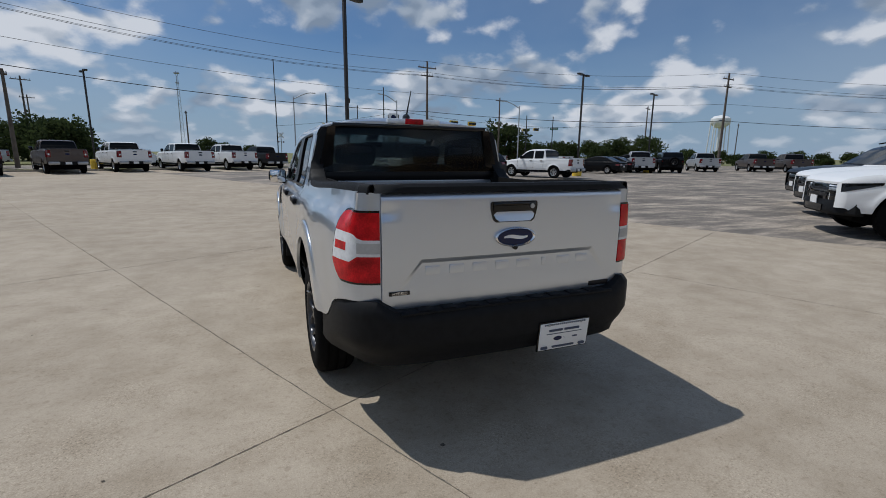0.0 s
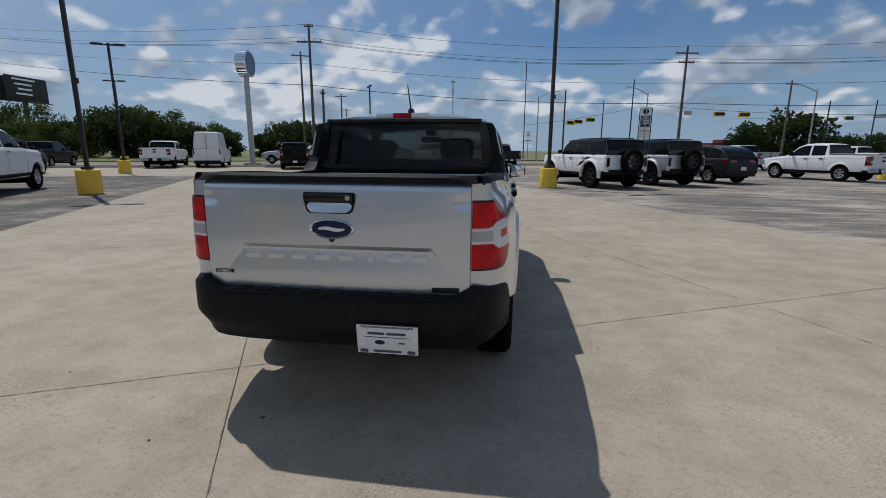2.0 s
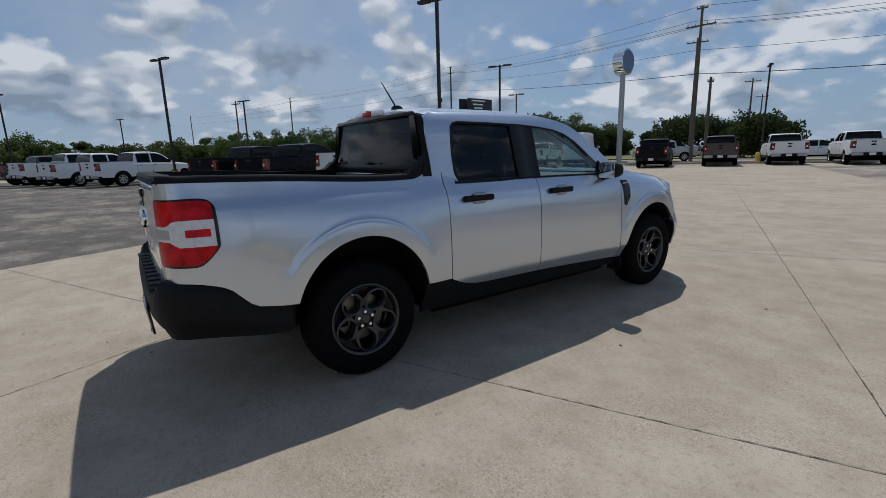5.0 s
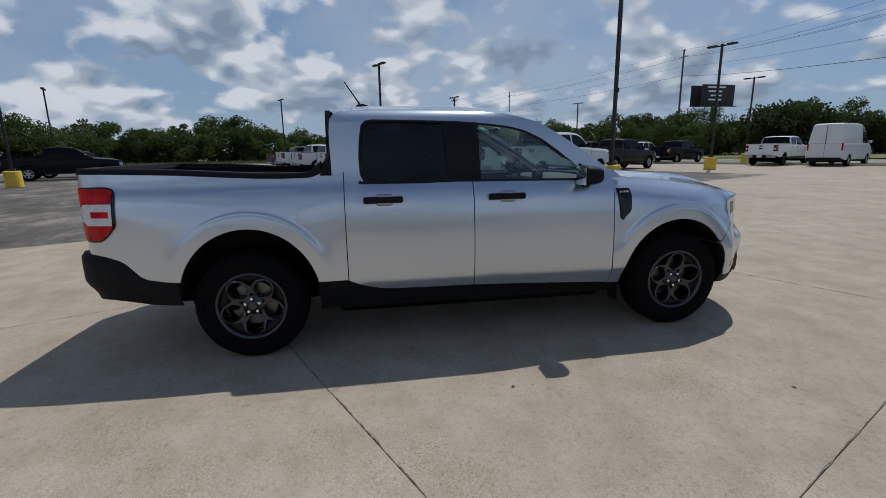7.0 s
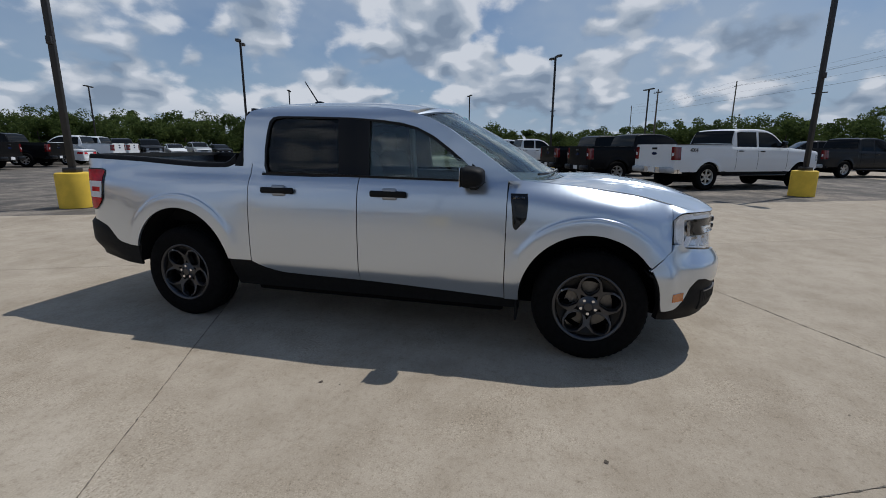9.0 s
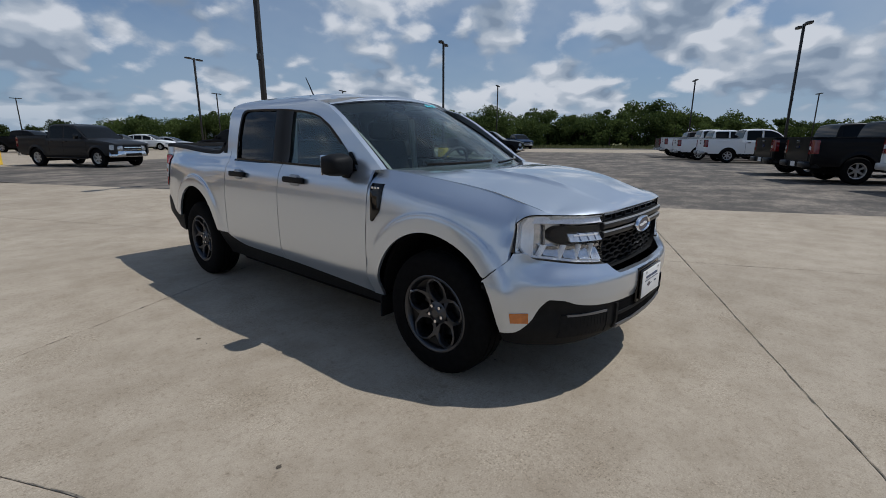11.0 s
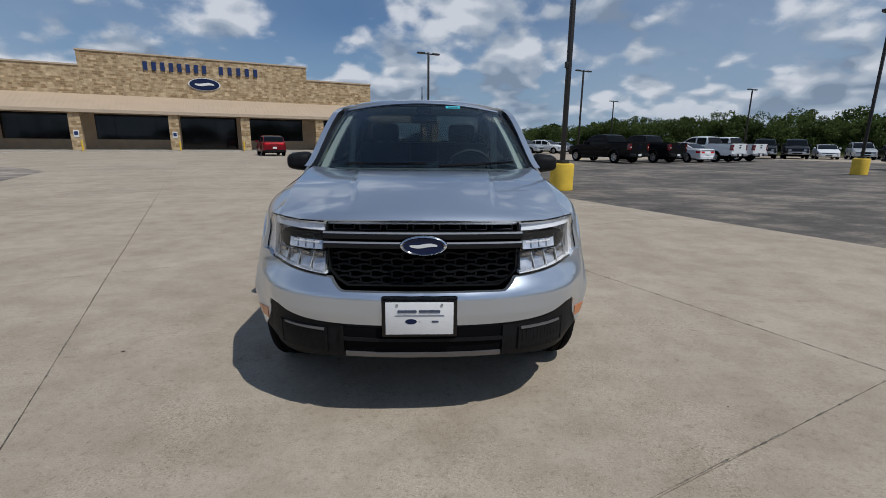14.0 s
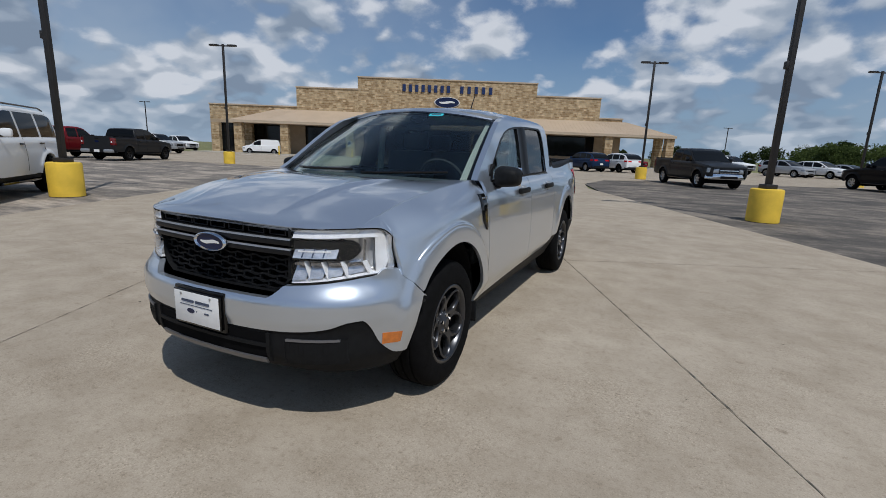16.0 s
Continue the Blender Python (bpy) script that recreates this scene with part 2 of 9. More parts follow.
def asphalt_material(tone=1.0, stretch=(0.42, 1.7, 1)):
    """Old asphalt: grey-brown, streaked along the lot with worn light bands, darker near the kerb lane."""
    m = bpy.data.materials.new("asphalt")
    shade = lambda r_, g_, b_: (r_ * tone * 1.05, g_ * tone, b_ * tone * 0.94, 1)
    m.use_nodes = True
    t = m.node_tree
    n, l = t.nodes.new, t.links.new
    b = t.nodes["Principled BSDF"]
    geo = n("ShaderNodeNewGeometry")
    mp = n("ShaderNodeMapping")
    mp.inputs["Scale"].default_value, mp.inputs["Rotation"].default_value = stretch, (0, 0, radians(-25.5))
    l(geo.outputs["Position"], mp.inputs[0])
    bands, grain, blot = n("ShaderNodeTexNoise"), n("ShaderNodeTexNoise"), n("ShaderNodeTexNoise")
    for x, s, d in ((bands, 1.1, 12), (grain, 26, 9), (blot, 0.35, 9)):
        x.inputs["Scale"].default_value, x.inputs["Detail"].default_value = s, d
    bands.inputs["Roughness"].default_value, blot.inputs["Roughness"].default_value, grain.inputs["Roughness"].default_value = 0.74, 0.66, 0.7
    l(mp.outputs[0], bands.inputs["Vector"])
    l(geo.outputs["Position"], grain.inputs["Vector"])
    l(geo.outputs["Position"], blot.inputs["Vector"])
    add = n("ShaderNodeMath")
    add.operation = "MULTIPLY_ADD"
    l(blot.outputs["Fac"], add.inputs[0])
    add.inputs[1].default_value = 0.7
    l(bands.outputs["Fac"], add.inputs[2])
    r = n("ShaderNodeValToRGB")
    e = r.color_ramp.elements
    e[0].position, e[0].color = 0.62, shade(0.070, 0.066, 0.062)
    e[1].position, e[1].color = 1.06, shade(0.44, 0.39, 0.33)
    e.new(0.83).color = shade(0.185, 0.168, 0.148)
    l(add.outputs[0], r.inputs[0])
    g = n("ShaderNodeValToRGB")
    g.color_ramp.elements[0].position, g.color_ramp.elements[0].color = 0.3, (0.62, 0.62, 0.62, 1)
    g.color_ramp.elements[1].position, g.color_ramp.elements[1].color = 0.7, (1.25, 1.25, 1.25, 1)
    l(grain.outputs["Fac"], g.inputs[0])
    x = n("ShaderNodeMix")
    x.data_type, x.blend_type = "RGBA", "MULTIPLY"
    x.inputs["Factor"].default_value = 0.8
    l(r.outputs[0], x.inputs["A"])
    l(g.outputs[0], x.inputs["B"])
    l(x.outputs["Result"], b.inputs["Base Color"])
    b.inputs["Roughness"].default_value = 0.9
    bp = n("ShaderNodeBump")
    bp.inputs["Strength"].default_value, bp.inputs["Distance"].default_value = 0.5, 0.006
    l(grain.outputs["Fac"], bp.inputs["Height"])
    l(bp.outputs[0], b.inputs["Normal"])
    return m


def paint_material(name, color, metal=0.0, rough=0.35, flake=0.0):
    """Car paint: a base with fine flake under a clear coat."""
    m = material(name, color, rough=rough, metal=metal, coat=1.0 if flake else 0.14 if max(color) < 0.05 else 0.3, spec=0.5 if flake else 0.06)
    if flake:
        t = m.node_tree
        n, l = t.nodes.new, t.links.new
        b = t.nodes["Principled BSDF"]
        b.inputs["Coat IOR"].default_value = 1.7
        co, v, mr = n("ShaderNodeTexCoord"), n("ShaderNodeTexNoise"), n("ShaderNodeMapRange")
        v.inputs["Scale"].default_value, v.inputs["Detail"].default_value = 900, 2
        l(co.outputs["Object"], v.inputs["Vector"])
        l(v.outputs["Fac"], mr.inputs[0])
        mr.inputs[3].default_value, mr.inputs[4].default_value = rough - flake, rough + flake
        l(mr.outputs[0], b.inputs["Roughness"])
    return m


def stone_material():
    """Rough limestone in uneven courses, buff and honey coloured, with pale joints."""
    m = bpy.data.materials.new("limestone")
    m.use_nodes = True
    t = m.node_tree
    n, l = t.nodes.new, t.links.new
    b = t.nodes["Principled BSDF"]
    co, br, nz, dis = n("ShaderNodeTexCoord"), n("ShaderNodeTexBrick"), n("ShaderNodeTexNoise"), n("ShaderNodeTexNoise")
    sep, comb = n("ShaderNodeSeparateXYZ"), n("ShaderNodeCombineXYZ")
    l(co.outputs["Object"], sep.inputs[0])
    addxy = n("ShaderNodeMath")
    addxy.operation = "ADD"
    l(sep.outputs[0], addxy.inputs[0])
    l(sep.outputs[1], addxy.inputs[1])
    l(addxy.outputs[0], comb.inputs[0])
    l(sep.outputs[2], comb.inputs[1])
    dis.inputs["Scale"].default_value, dis.inputs["Detail"].default_value = 0.9, 3
    l(co.outputs["Object"], dis.inputs["Vector"])
    mv = n("ShaderNodeMix")
    mv.data_type = "VECTOR"
    mv.inputs["Factor"].default_value = 0.05
    l(comb.outputs[0], mv.inputs["A"])
    l(dis.outputs["Color"], mv.inputs["B"])
    l(mv.outputs["Result"], br.inputs["Vector"])
    br.inputs["Scale"].default_value, br.inputs["Brick Width"].default_value, br.inputs["Row Height"].default_value = 1.0, 0.52, 0.21
    br.inputs["Mortar Size"].default_value, br.inputs["Bias"].default_value = 0.016, -0.1
    br.inputs["Color1"].default_value, br.inputs["Color2"].default_value, br.inputs["Mortar"].default_value = (0.33, 0.225, 0.115, 1), (0.66, 0.53, 0.34, 1), (0.46, 0.38, 0.27, 1)
    br.offset_frequency, br.squash, br.squash_frequency = 2, 0.7, 3
    nz.inputs["Scale"].default_value, nz.inputs["Detail"].default_value = 2.4, 6
    l(co.outputs["Object"], nz.inputs["Vector"])
    rp = n("ShaderNodeValToRGB")
    rp.color_ramp.elements[0].position, rp.color_ramp.elements[0].color = 0.3, (0.66, 0.62, 0.56, 1)
    rp.color_ramp.elements[1].position, rp.color_ramp.elements[1].color = 0.7, (1.15, 1.12, 1.08, 1)
    l(nz.outputs["Fac"], rp.inputs[0])
    x = n("ShaderNodeMix")
    x.data_type, x.blend_type = "RGBA", "MULTIPLY"
    x.inputs["Factor"].default_value = 1.0
    l(br.outputs["Color"], x.inputs["A"])
    l(rp.outputs[0], x.inputs["B"])
    l(x.outputs["Result"], b.inputs["Base Color"])
    b.inputs["Roughness"].default_value = 0.9
    bp = n("ShaderNodeBump")
    bp.inputs["Strength"].default_value, bp.inputs["Distance"].default_value = 0.6, 0.03
    l(nz.outputs["Fac"], bp.inputs["Height"])
    l(bp.outputs[0], b.inputs["Normal"])
    return m


def leaf_material(name, dark, lite):
    m = bpy.data.materials.new(name)
    m.use_nodes = True
    t = m.node_tree
    n, l = t.nodes.new, t.links.new
    b = t.nodes["Principled BSDF"]
    geo, r, big = n("ShaderNodeNewGeometry"), n("ShaderNodeValToRGB"), n("ShaderNodeTexNoise")
    big.inputs["Scale"].default_value, big.inputs["Detail"].default_value = 0.16, 3
    l(geo.outputs["Position"], big.inputs["Vector"])
    add = n("ShaderNodeMath")
    add.operation = "MULTIPLY_ADD"
    l(geo.outputs["Random Per Island"], add.inputs[0])
    add.inputs[1].default_value = 0.4
    l(big.outputs["Fac"], add.inputs[2])
    r.color_ramp.elements[0].position, r.color_ramp.elements[0].color = 0.35, (*dark, 1)
    r.color_ramp.elements[1].position, r.color_ramp.elements[1].color = 1.0, (*lite, 1)
    l(add.outputs[0], r.inputs[0])
    l(r.outputs[0], b.inputs["Base Color"])
    b.inputs["Roughness"].default_value, b.inputs["Specular IOR Level"].default_value = 0.9, 0.08
    thin, mix, out = n("ShaderNodeBsdfTranslucent"), n("ShaderNodeMixShader"), t.nodes["Material Output"]
    l(r.outputs[0], thin.inputs["Color"])
    mix.inputs[0].default_value = 0.42
    l(b.outputs[0], mix.inputs[1])
    l(thin.outputs[0], mix.inputs[2])
    l(mix.outputs[0], out.inputs["Surface"])
    return m


M_CONC, M_ASPH, M_ASPHW, M_STONE = concrete_material(), asphalt_material(1.05), asphalt_material(0.60, (0.7, 1.1, 1)), stone_material()
M_SILVER = paint_material("silver paint", (0.565, 0.618, 0.69), metal=0.80, rough=0.28, flake=0.008)
M_PLASTIC = material("grained black plastic", (0.009, 0.0095, 0.0105), rough=0.6, spec=0.16, vary=0.25, scale=30, bump=0.15, fine=500)
M_LINER = material("matt black liner", (0.006, 0.006, 0.0065), rough=0.9, spec=0.2, vary=0.3, scale=14, bump=0.2, fine=200)
M_GBLACK = material("gloss black trim", (0.004, 0.004, 0.0045), rough=0.10, coat=0.3, spec=0.3)
M_TYRE = material("tyre rubber", (0.006, 0.006, 0.0063), rough=0.9, spec=0.08, vary=0.35, scale=25, bump=0.2, fine=300)
M_RIM = material("carbonised grey alloy", (0.075, 0.076, 0.082), rough=0.30, metal=0.85, vary=0.08, scale=30)
M_DISC = material("brake disc steel", (0.15, 0.145, 0.14), rough=0.4, metal=1.0, vary=0.2, scale=18)
M_CHROME = material("chrome", (0.80, 0.81, 0.83), rough=0.07, metal=1.0)
M_TAILW = material("white lamp lens", (0.70, 0.71, 0.72), rough=0.25, spec=0.3, vary=0.12, scale=40, fine=150)
M_SATIN = material("satin grey bar", (0.024, 0.025, 0.029), rough=0.38, metal=0.75)
M_CUP = material("satin silver plastic", (0.34, 0.36, 0.39), rough=0.4, metal=0.5)
M_SKID = material("satin aluminium strip", (0.20, 0.20, 0.21), rough=0.4, metal=0.6)
M_BLUE = material("blue enamel", (0.003, 0.011, 0.055), rough=0.2, coat=0.25, spec=0.25)
M_SIGNBLUE = material("blue sign letter", (0.012, 0.030, 0.115), rough=0.4)
M_WHITE = material("white enamel", (0.80, 0.80, 0.79), rough=0.4, vary=0.03, scale=20)
M_RED = material("red lens", (0.50, 0.008, 0.012), rough=0.2, coat=0.12, spec=0.15, vary=0.5, scale=16, fine=140)
M_REDD = material("dark red lens", (0.15, 0.004, 0.006), rough=0.12, coat=1.0, vary=0.3, scale=30, fine=150)
M_CARLAMP = material("clear lamp of a parked car", (0.40, 0.41, 0.42), rough=0.12, coat=0.6, metal=0.6, vary=0.3, scale=30, fine=120)
M_LENSW = material("clear white lens", (0.88, 0.89, 0.90), rough=0.2, coat=1.0, metal=0.25, vary=0.12, scale=40, fine=160)
M_LAMP = material("headlamp reflector", (0.80, 0.82, 0.85), rough=0.18, metal=0.7, vary=0.3, scale=26, fine=90, bump=0.25)
M_GUIDE = material("clear light guide", (0.93, 0.94, 0.96), rough=0.16, metal=0.2, vary=0.10, scale=40, fine=120, bump=0.12)
M_WELL = material("dark reflector well", (0.30, 0.31, 0.33), rough=0.12, metal=0.9, vary=0.5, scale=34, fine=110, bump=0.3)
M_AMBER = material("amber lens", (0.56, 0.16, 0.02), rough=0.2, coat=1.0, vary=0.2, scale=50)
M_GTINT = glass_material("privacy glass", (0.75, 0.82, 0.80), 0.09, mirror=0.03)
M_GREAR = glass_material("dark rear glass", (0.75, 0.80, 0.80), 0.15, mirror=0.016)
M_GFRONT = glass_material("green windscreen glass", (0.76, 0.93, 0.89), 0.80, mirror=0.035)
M_GSIDE = glass_material("lightly tinted side glass", (0.76, 0.93, 0.89), 0.80, mirror=0.06)
M_GCLEAR = glass_material("clear lamp lens", (1, 1, 1), 0.97, mirror=0.016)
M_SEAT = material("dark grey seat cloth", (0.035, 0.036, 0.040), rough=0.9, vary=0.3, scale=40)
M_SATINBLK = material("satin black trim", (0.007, 0.007, 0.008), rough=0.32, spec=0.22)
M_DASH = material("slate dashboard", (0.075, 0.083, 0.095), rough=0.7, vary=0.2, scale=30)
M_CREAM = material("pale pillar trim", (0.42, 0.42, 0.40), rough=0.8)
M_STICK = material("cyan sticker", (0.06, 0.55, 0.62), rough=0.5)
M_INK = material("printed grey ink", (0.07, 0.085, 0.13), rough=0.6)
M_YELLOW = material("yellow painted concrete", (0.78, 0.52, 0.05), rough=0.7, vary=0.16, scale=3, bump=0.3, fine=60)
M_POLE = material("dark bronze painted steel", (0.020, 0.017, 0.015), rough=0.5, vary=0.3, scale=5)
M_WOOD = material("weathered utility pole wood", (0.13, 0.105, 0.085), rough=0.9, vary=0.35, scale=2, bump=0.4, fine=40)
M_GALV = material("galvanised steel", (0.42, 0.43, 0.44), rough=0.5, metal=0.7, vary=0.15, scale=4)
M_WIRE = material("black cable", (0.015, 0.015, 0.016), rough=0.7)
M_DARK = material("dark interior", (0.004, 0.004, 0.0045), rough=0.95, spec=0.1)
M_GRASS = material("dry grass", (0.17, 0.165, 0.065), rough=1.0, vary=0.45, scale=0.35, bump=0.6, fine=9, tint=(0.085, 0.095, 0.032))
M_METALROOF = material("tan standing seam roof", (0.50, 0.385, 0.27), rough=0.55, vary=0.06, scale=0.6)
M_TRIM = material("tan coping", (0.50, 0.40, 0.29), rough=0.7, vary=0.1, scale=1)
M_STUCCO = material("tan stucco", (0.40, 0.31, 0.21), rough=0.9, vary=0.12, scale=1.5)
M_SHOP = material("dark shop glass", (0.008, 0.009, 0.010), rough=0.06, spec=0.4)
M_LINE = material("worn white line paint", (0.78, 0.77, 0.74), rough=0.8, vary=0.2, scale=3)
M_CRUMB = material("crumbled joint edge", (0.17, 0.148, 0.118), rough=1.0, vary=0.6, scale=30)
M_CRACK = material("dark joint dirt", (0.24, 0.21, 0.17), rough=1.0, vary=0.5, scale=6)
M_STAIN = material("rust-brown spot", (0.10, 0.08, 0.06), rough=1.0, vary=0.4, scale=20)
M_BARK = material("tree bark", (0.07, 0.055, 0.042), rough=1.0, vary=0.4, scale=3)
M_LEAF = leaf_material("oak and elm leaves", (0.030, 0.048, 0.016), (0.125, 0.165, 0.050))
M_LEAF2 = leaf_material("dusty live oak leaves", (0.024, 0.036, 0.015), (0.075, 0.100, 0.036))
M_KERB = material("kerb concrete", (0.46, 0.43, 0.37), rough=0.9, vary=0.15, scale=1)
CAR_PAINT = {
    "white": paint_material("white car paint", (0.78, 0.79, 0.79), rough=0.4),
    "black": paint_material("black car paint", (0.008, 0.008, 0.009), rough=0.3),
    "grey": paint_material("dark grey car paint", (0.028, 0.029, 0.031), metal=0.4, rough=0.4),
    "stone": paint_material("stone grey car paint", (0.10, 0.085, 0.080), metal=0.4, rough=0.4),
    "red": paint_material("deep red car paint", (0.19, 0.010, 0.015), metal=0.2, rough=0.35),
    "silver": paint_material("pale silver car paint", (0.48, 0.49, 0.50), metal=0.6, rough=0.4),
    "blue": paint_material("dark blue car paint", (0.015, 0.035, 0.085), metal=0.3, rough=0.35),
}

# ---- building blocks ----


def part(name, bm, mat, parent=None, label="", angle=38, smooth=True):
    """Links a bmesh as one mesh object under a thing or a part."""
    me = bpy.data.meshes.new(name)
    bm.normal_update()
    bm.to_mesh(me)
    bm.free()
    me.materials.append(mat)
    if smooth:
        me.shade_smooth()
        me.set_sharp_from_angle(angle=radians(angle))
    ob = new(name, me)
    if parent is not None:
        ob.parent = parent
    if label:
        ob["label"] = label
    return ob


def thing(name, label, category, group="", at=None):
    ob = tagged(new(name), label, category, group)
    if at is not None:
        ob.matrix_world = at
    return ob


def curve(xs, ys):
    """A smooth curve through knots, flat beyond its ends."""
    xs, ys = [float(v) for v in xs], [float(v) for v in ys]
    s = [(ys[i + 1] - ys[i]) / (xs[i + 1] - xs[i]) for i in range(len(xs) - 1)]
    d = [s[0]] + [0.0 if s[i - 1] * s[i] <= 0 else 2 * s[i - 1] * s[i] / (s[i - 1] + s[i]) for i in range(1, len(s))] + [s[-1]]

    def f(x):
        if x <= xs[0]:
            return ys[0]
        if x >= xs[-1]:
            return ys[-1]
        i = max(k for k in range(len(xs) - 1) if xs[k] <= x)
        h = xs[i + 1] - xs[i]
        t = (x - xs[i]) / h
        return (2 * t**3 - 3 * t**2 + 1) * ys[i] + (t**3 - 2 * t**2 + t) * h * d[i] + (3 * t**2 - 2 * t**3) * ys[i + 1] + (t**3 - t**2) * h * d[i + 1]

    return f


def steps(a, b, n):
    return [a + (b - a) * k / n for k in range(n + 1)]


def sheet(rows, back=None, bm=None):
    """A grid of points as faces; with back, the inner points, a closed shell."""
    bm = bm or bmesh.new()

    def lay(pts):
        return [[bm.verts.new(p) for p in row] for row in pts]

    def skin(g):
        for r, s in zip(g, g[1:]):
            for a, b, c, d in zip(r, r[1:], s[1:], s):
                try:
                    bm.faces.new((a, b, c, d))
                except ValueError:
                    pass

    front = lay(rows)
    skin(front)
    if back:
        rear = lay(back)
        skin([list(reversed(r)) for r in rear])
        ring = lambda g: g[0] + [r[-1] for r in g[1:]] + list(reversed(g[-1]))[1:] + [r[0] for r in reversed(g)][1:-1]
        f, r = ring(front), ring(rear)
        for k in range(len(f)):
            j = (k + 1) % len(f)
            bm.faces.new((f[k], r[k], r[j], f[j]))
        bmesh.ops.recalc_face_normals(bm, faces=bm.faces)
    return bm


def box(bm, c, s, bevel=0.0, m=None, seg=2):
    """A box of size s about c, with rounded edges, turned by m about its centre."""
    g = bmesh.ops.create_cube(bm, size=1.0)
    vs = g["verts"]
    bmesh.ops.scale(bm, vec=s, verts=vs)
    if bevel:
        es = list({e for v in vs for e in v.link_edges})
        g = bmesh.ops.bevel(bm, geom=es, offset=bevel, segments=seg, affect="EDGES", profile=0.5)
        vs = list({v for f in g["faces"] for v in f.verts} | {v for v in vs if v.is_valid})
    mat = Matrix.Translation(c) @ (m or Matrix())
    bmesh.ops.transform(bm, matrix=mat, verts=vs)
    return bm


def block(c, s, bevel=0.0, m=None, seg=2):
    return box(bmesh.new(), c, s, bevel, m, seg)


def rod(bm, a, b, r0, r1=None, n=12, cap=True):
    """A round or tapered bar from a to b."""
    a, b = Vector(a), Vector(b)
    r1 = r0 if r1 is None else r1
    q = (b - a).to_track_quat("Z", "Y").to_matrix().to_4x4()
    bmesh.ops.create_cone(bm, cap_ends=cap, segments=n, radius1=r0, radius2=r1, depth=(b - a).length, matrix=Matrix.Translation((a + b) / 2) @ q)
    return bm


def lathe(profile, n, axis="x"):
    """Turns (radius, along) points round the x or z axis."""
    bm = bmesh.new()
    rings = []
    for k in range(n):
        c, s = math.cos(2 * math.pi * k / n), math.sin(2 * math.pi * k / n)
        rings.append([bm.verts.new((h, r * c, r * s) if axis == "x" else (r * c, r * s, h)) for r, h in profile])
    for k in range(n):
        a, b = rings[k], rings[(k + 1) % n]
        for i in range(len(profile) - 1):
            bm.faces.new((a[i], a[i + 1], b[i + 1], b[i]))
    bmesh.ops.recalc_face_normals(bm, faces=bm.faces)
    return bm


def prism(bm, poly, lo, hi, axis="x"):
    """A flat outline pulled out along an axis. The outline is in the other two axes, in order."""
    def p(a, b, h):
        return {"x": (h, a, b), "y": (a, h, b), "z": (a, b, h)}[axis]

    f, g = [bm.verts.new(p(a, b, lo)) for a, b in poly], [bm.verts.new(p(a, b, hi)) for a, b in poly]
    faces = [bm.faces.new(f), bm.faces.new(list(reversed(g)))]
    for k in range(len(poly)):
        j = (k + 1) % len(poly)
        faces.append(bm.faces.new((f[j], f[k], g[k], g[j])))
    bmesh.ops.recalc_face_normals(bm, faces=faces)
    return f, g, faces


def oval(cx, cz, a, b, n=32):
    return [(cx + a * math.cos(2 * math.pi * k / n), cz + b * math.sin(2 * math.pi * k / n)) for k in range(n)]



def stroke(bm, c, w, h, depth):
    """A plain tapered bar with a slight bend in the x-z plane, standing for script that is not spelt out."""
    rows, back = [], []
    for t in steps(0, 1, 20):
        x, z = c[0] + w * (t - 0.5), c[2] + 0.22 * h * math.sin(2 * math.pi * t)
        e = h * 0.5 * (0.35 + 0.65 * math.sin(math.pi * t) ** 0.6)
        rows.append([(x, c[1], z - e), (x, c[1], z + e)])
        back.append([(x, c[1] + depth, z - e), (x, c[1] + depth, z + e)])
    sheet(rows, back, bm)
    return bm


# ---- plan of the lot: u runs along the shop front, v towards the road ----
TURN = 25.5
UX, UY = math.cos(radians(TURN)), math.sin(radians(TURN))


def lot(u, v, z=0.0):
    return Vector((u * UX - v * UY, u * UY + v * UX, z))


def lot_pose(u, v, z=0.0, turn=0.0):
    p = lot(u, v, z)
    return pose(p.x, p.y, p.z, 0, 0, TURN + turn)

# ---- setting ----


def flat(name, poly, z, mat, label, thick=0.12, kind="structure", category=""):
    """A slab of ground with the given outline in lot axes."""
    bm = bmesh.new()
    prism(bm, [tuple(lot(u, v)[:2]) for u, v in poly], z - thick, z, "z")
    ob = part(name, bm, mat, None, smooth=False)
    return tagged(ob, label, category or name.split("_")[0], "", kind)


bm = bmesh.new()
rings = [0, 60, 150, 400, 1200, 4000]
gv = [[bm.verts.new((r * math.cos(2 * math.pi * k / 48), r * math.sin(2 * math.pi * k / 48), -0.06)) for k in range(48)] for r in rings[1:]]
c0 = bm.verts.new((0, 0, -0.06))
for k in range(48):
    bm.faces.new((c0, gv[0][k], gv[0][(k + 1) % 48]))
    for a, b in zip(gv, gv[1:]):
        bm.faces.new((a[k], b[k], b[(k + 1) % 48], a[(k + 1) % 48]))
tagged(part("ground", bm, M_GRASS, smooth=False), "dry mown grass on flat open land", "ground", "", "structure")

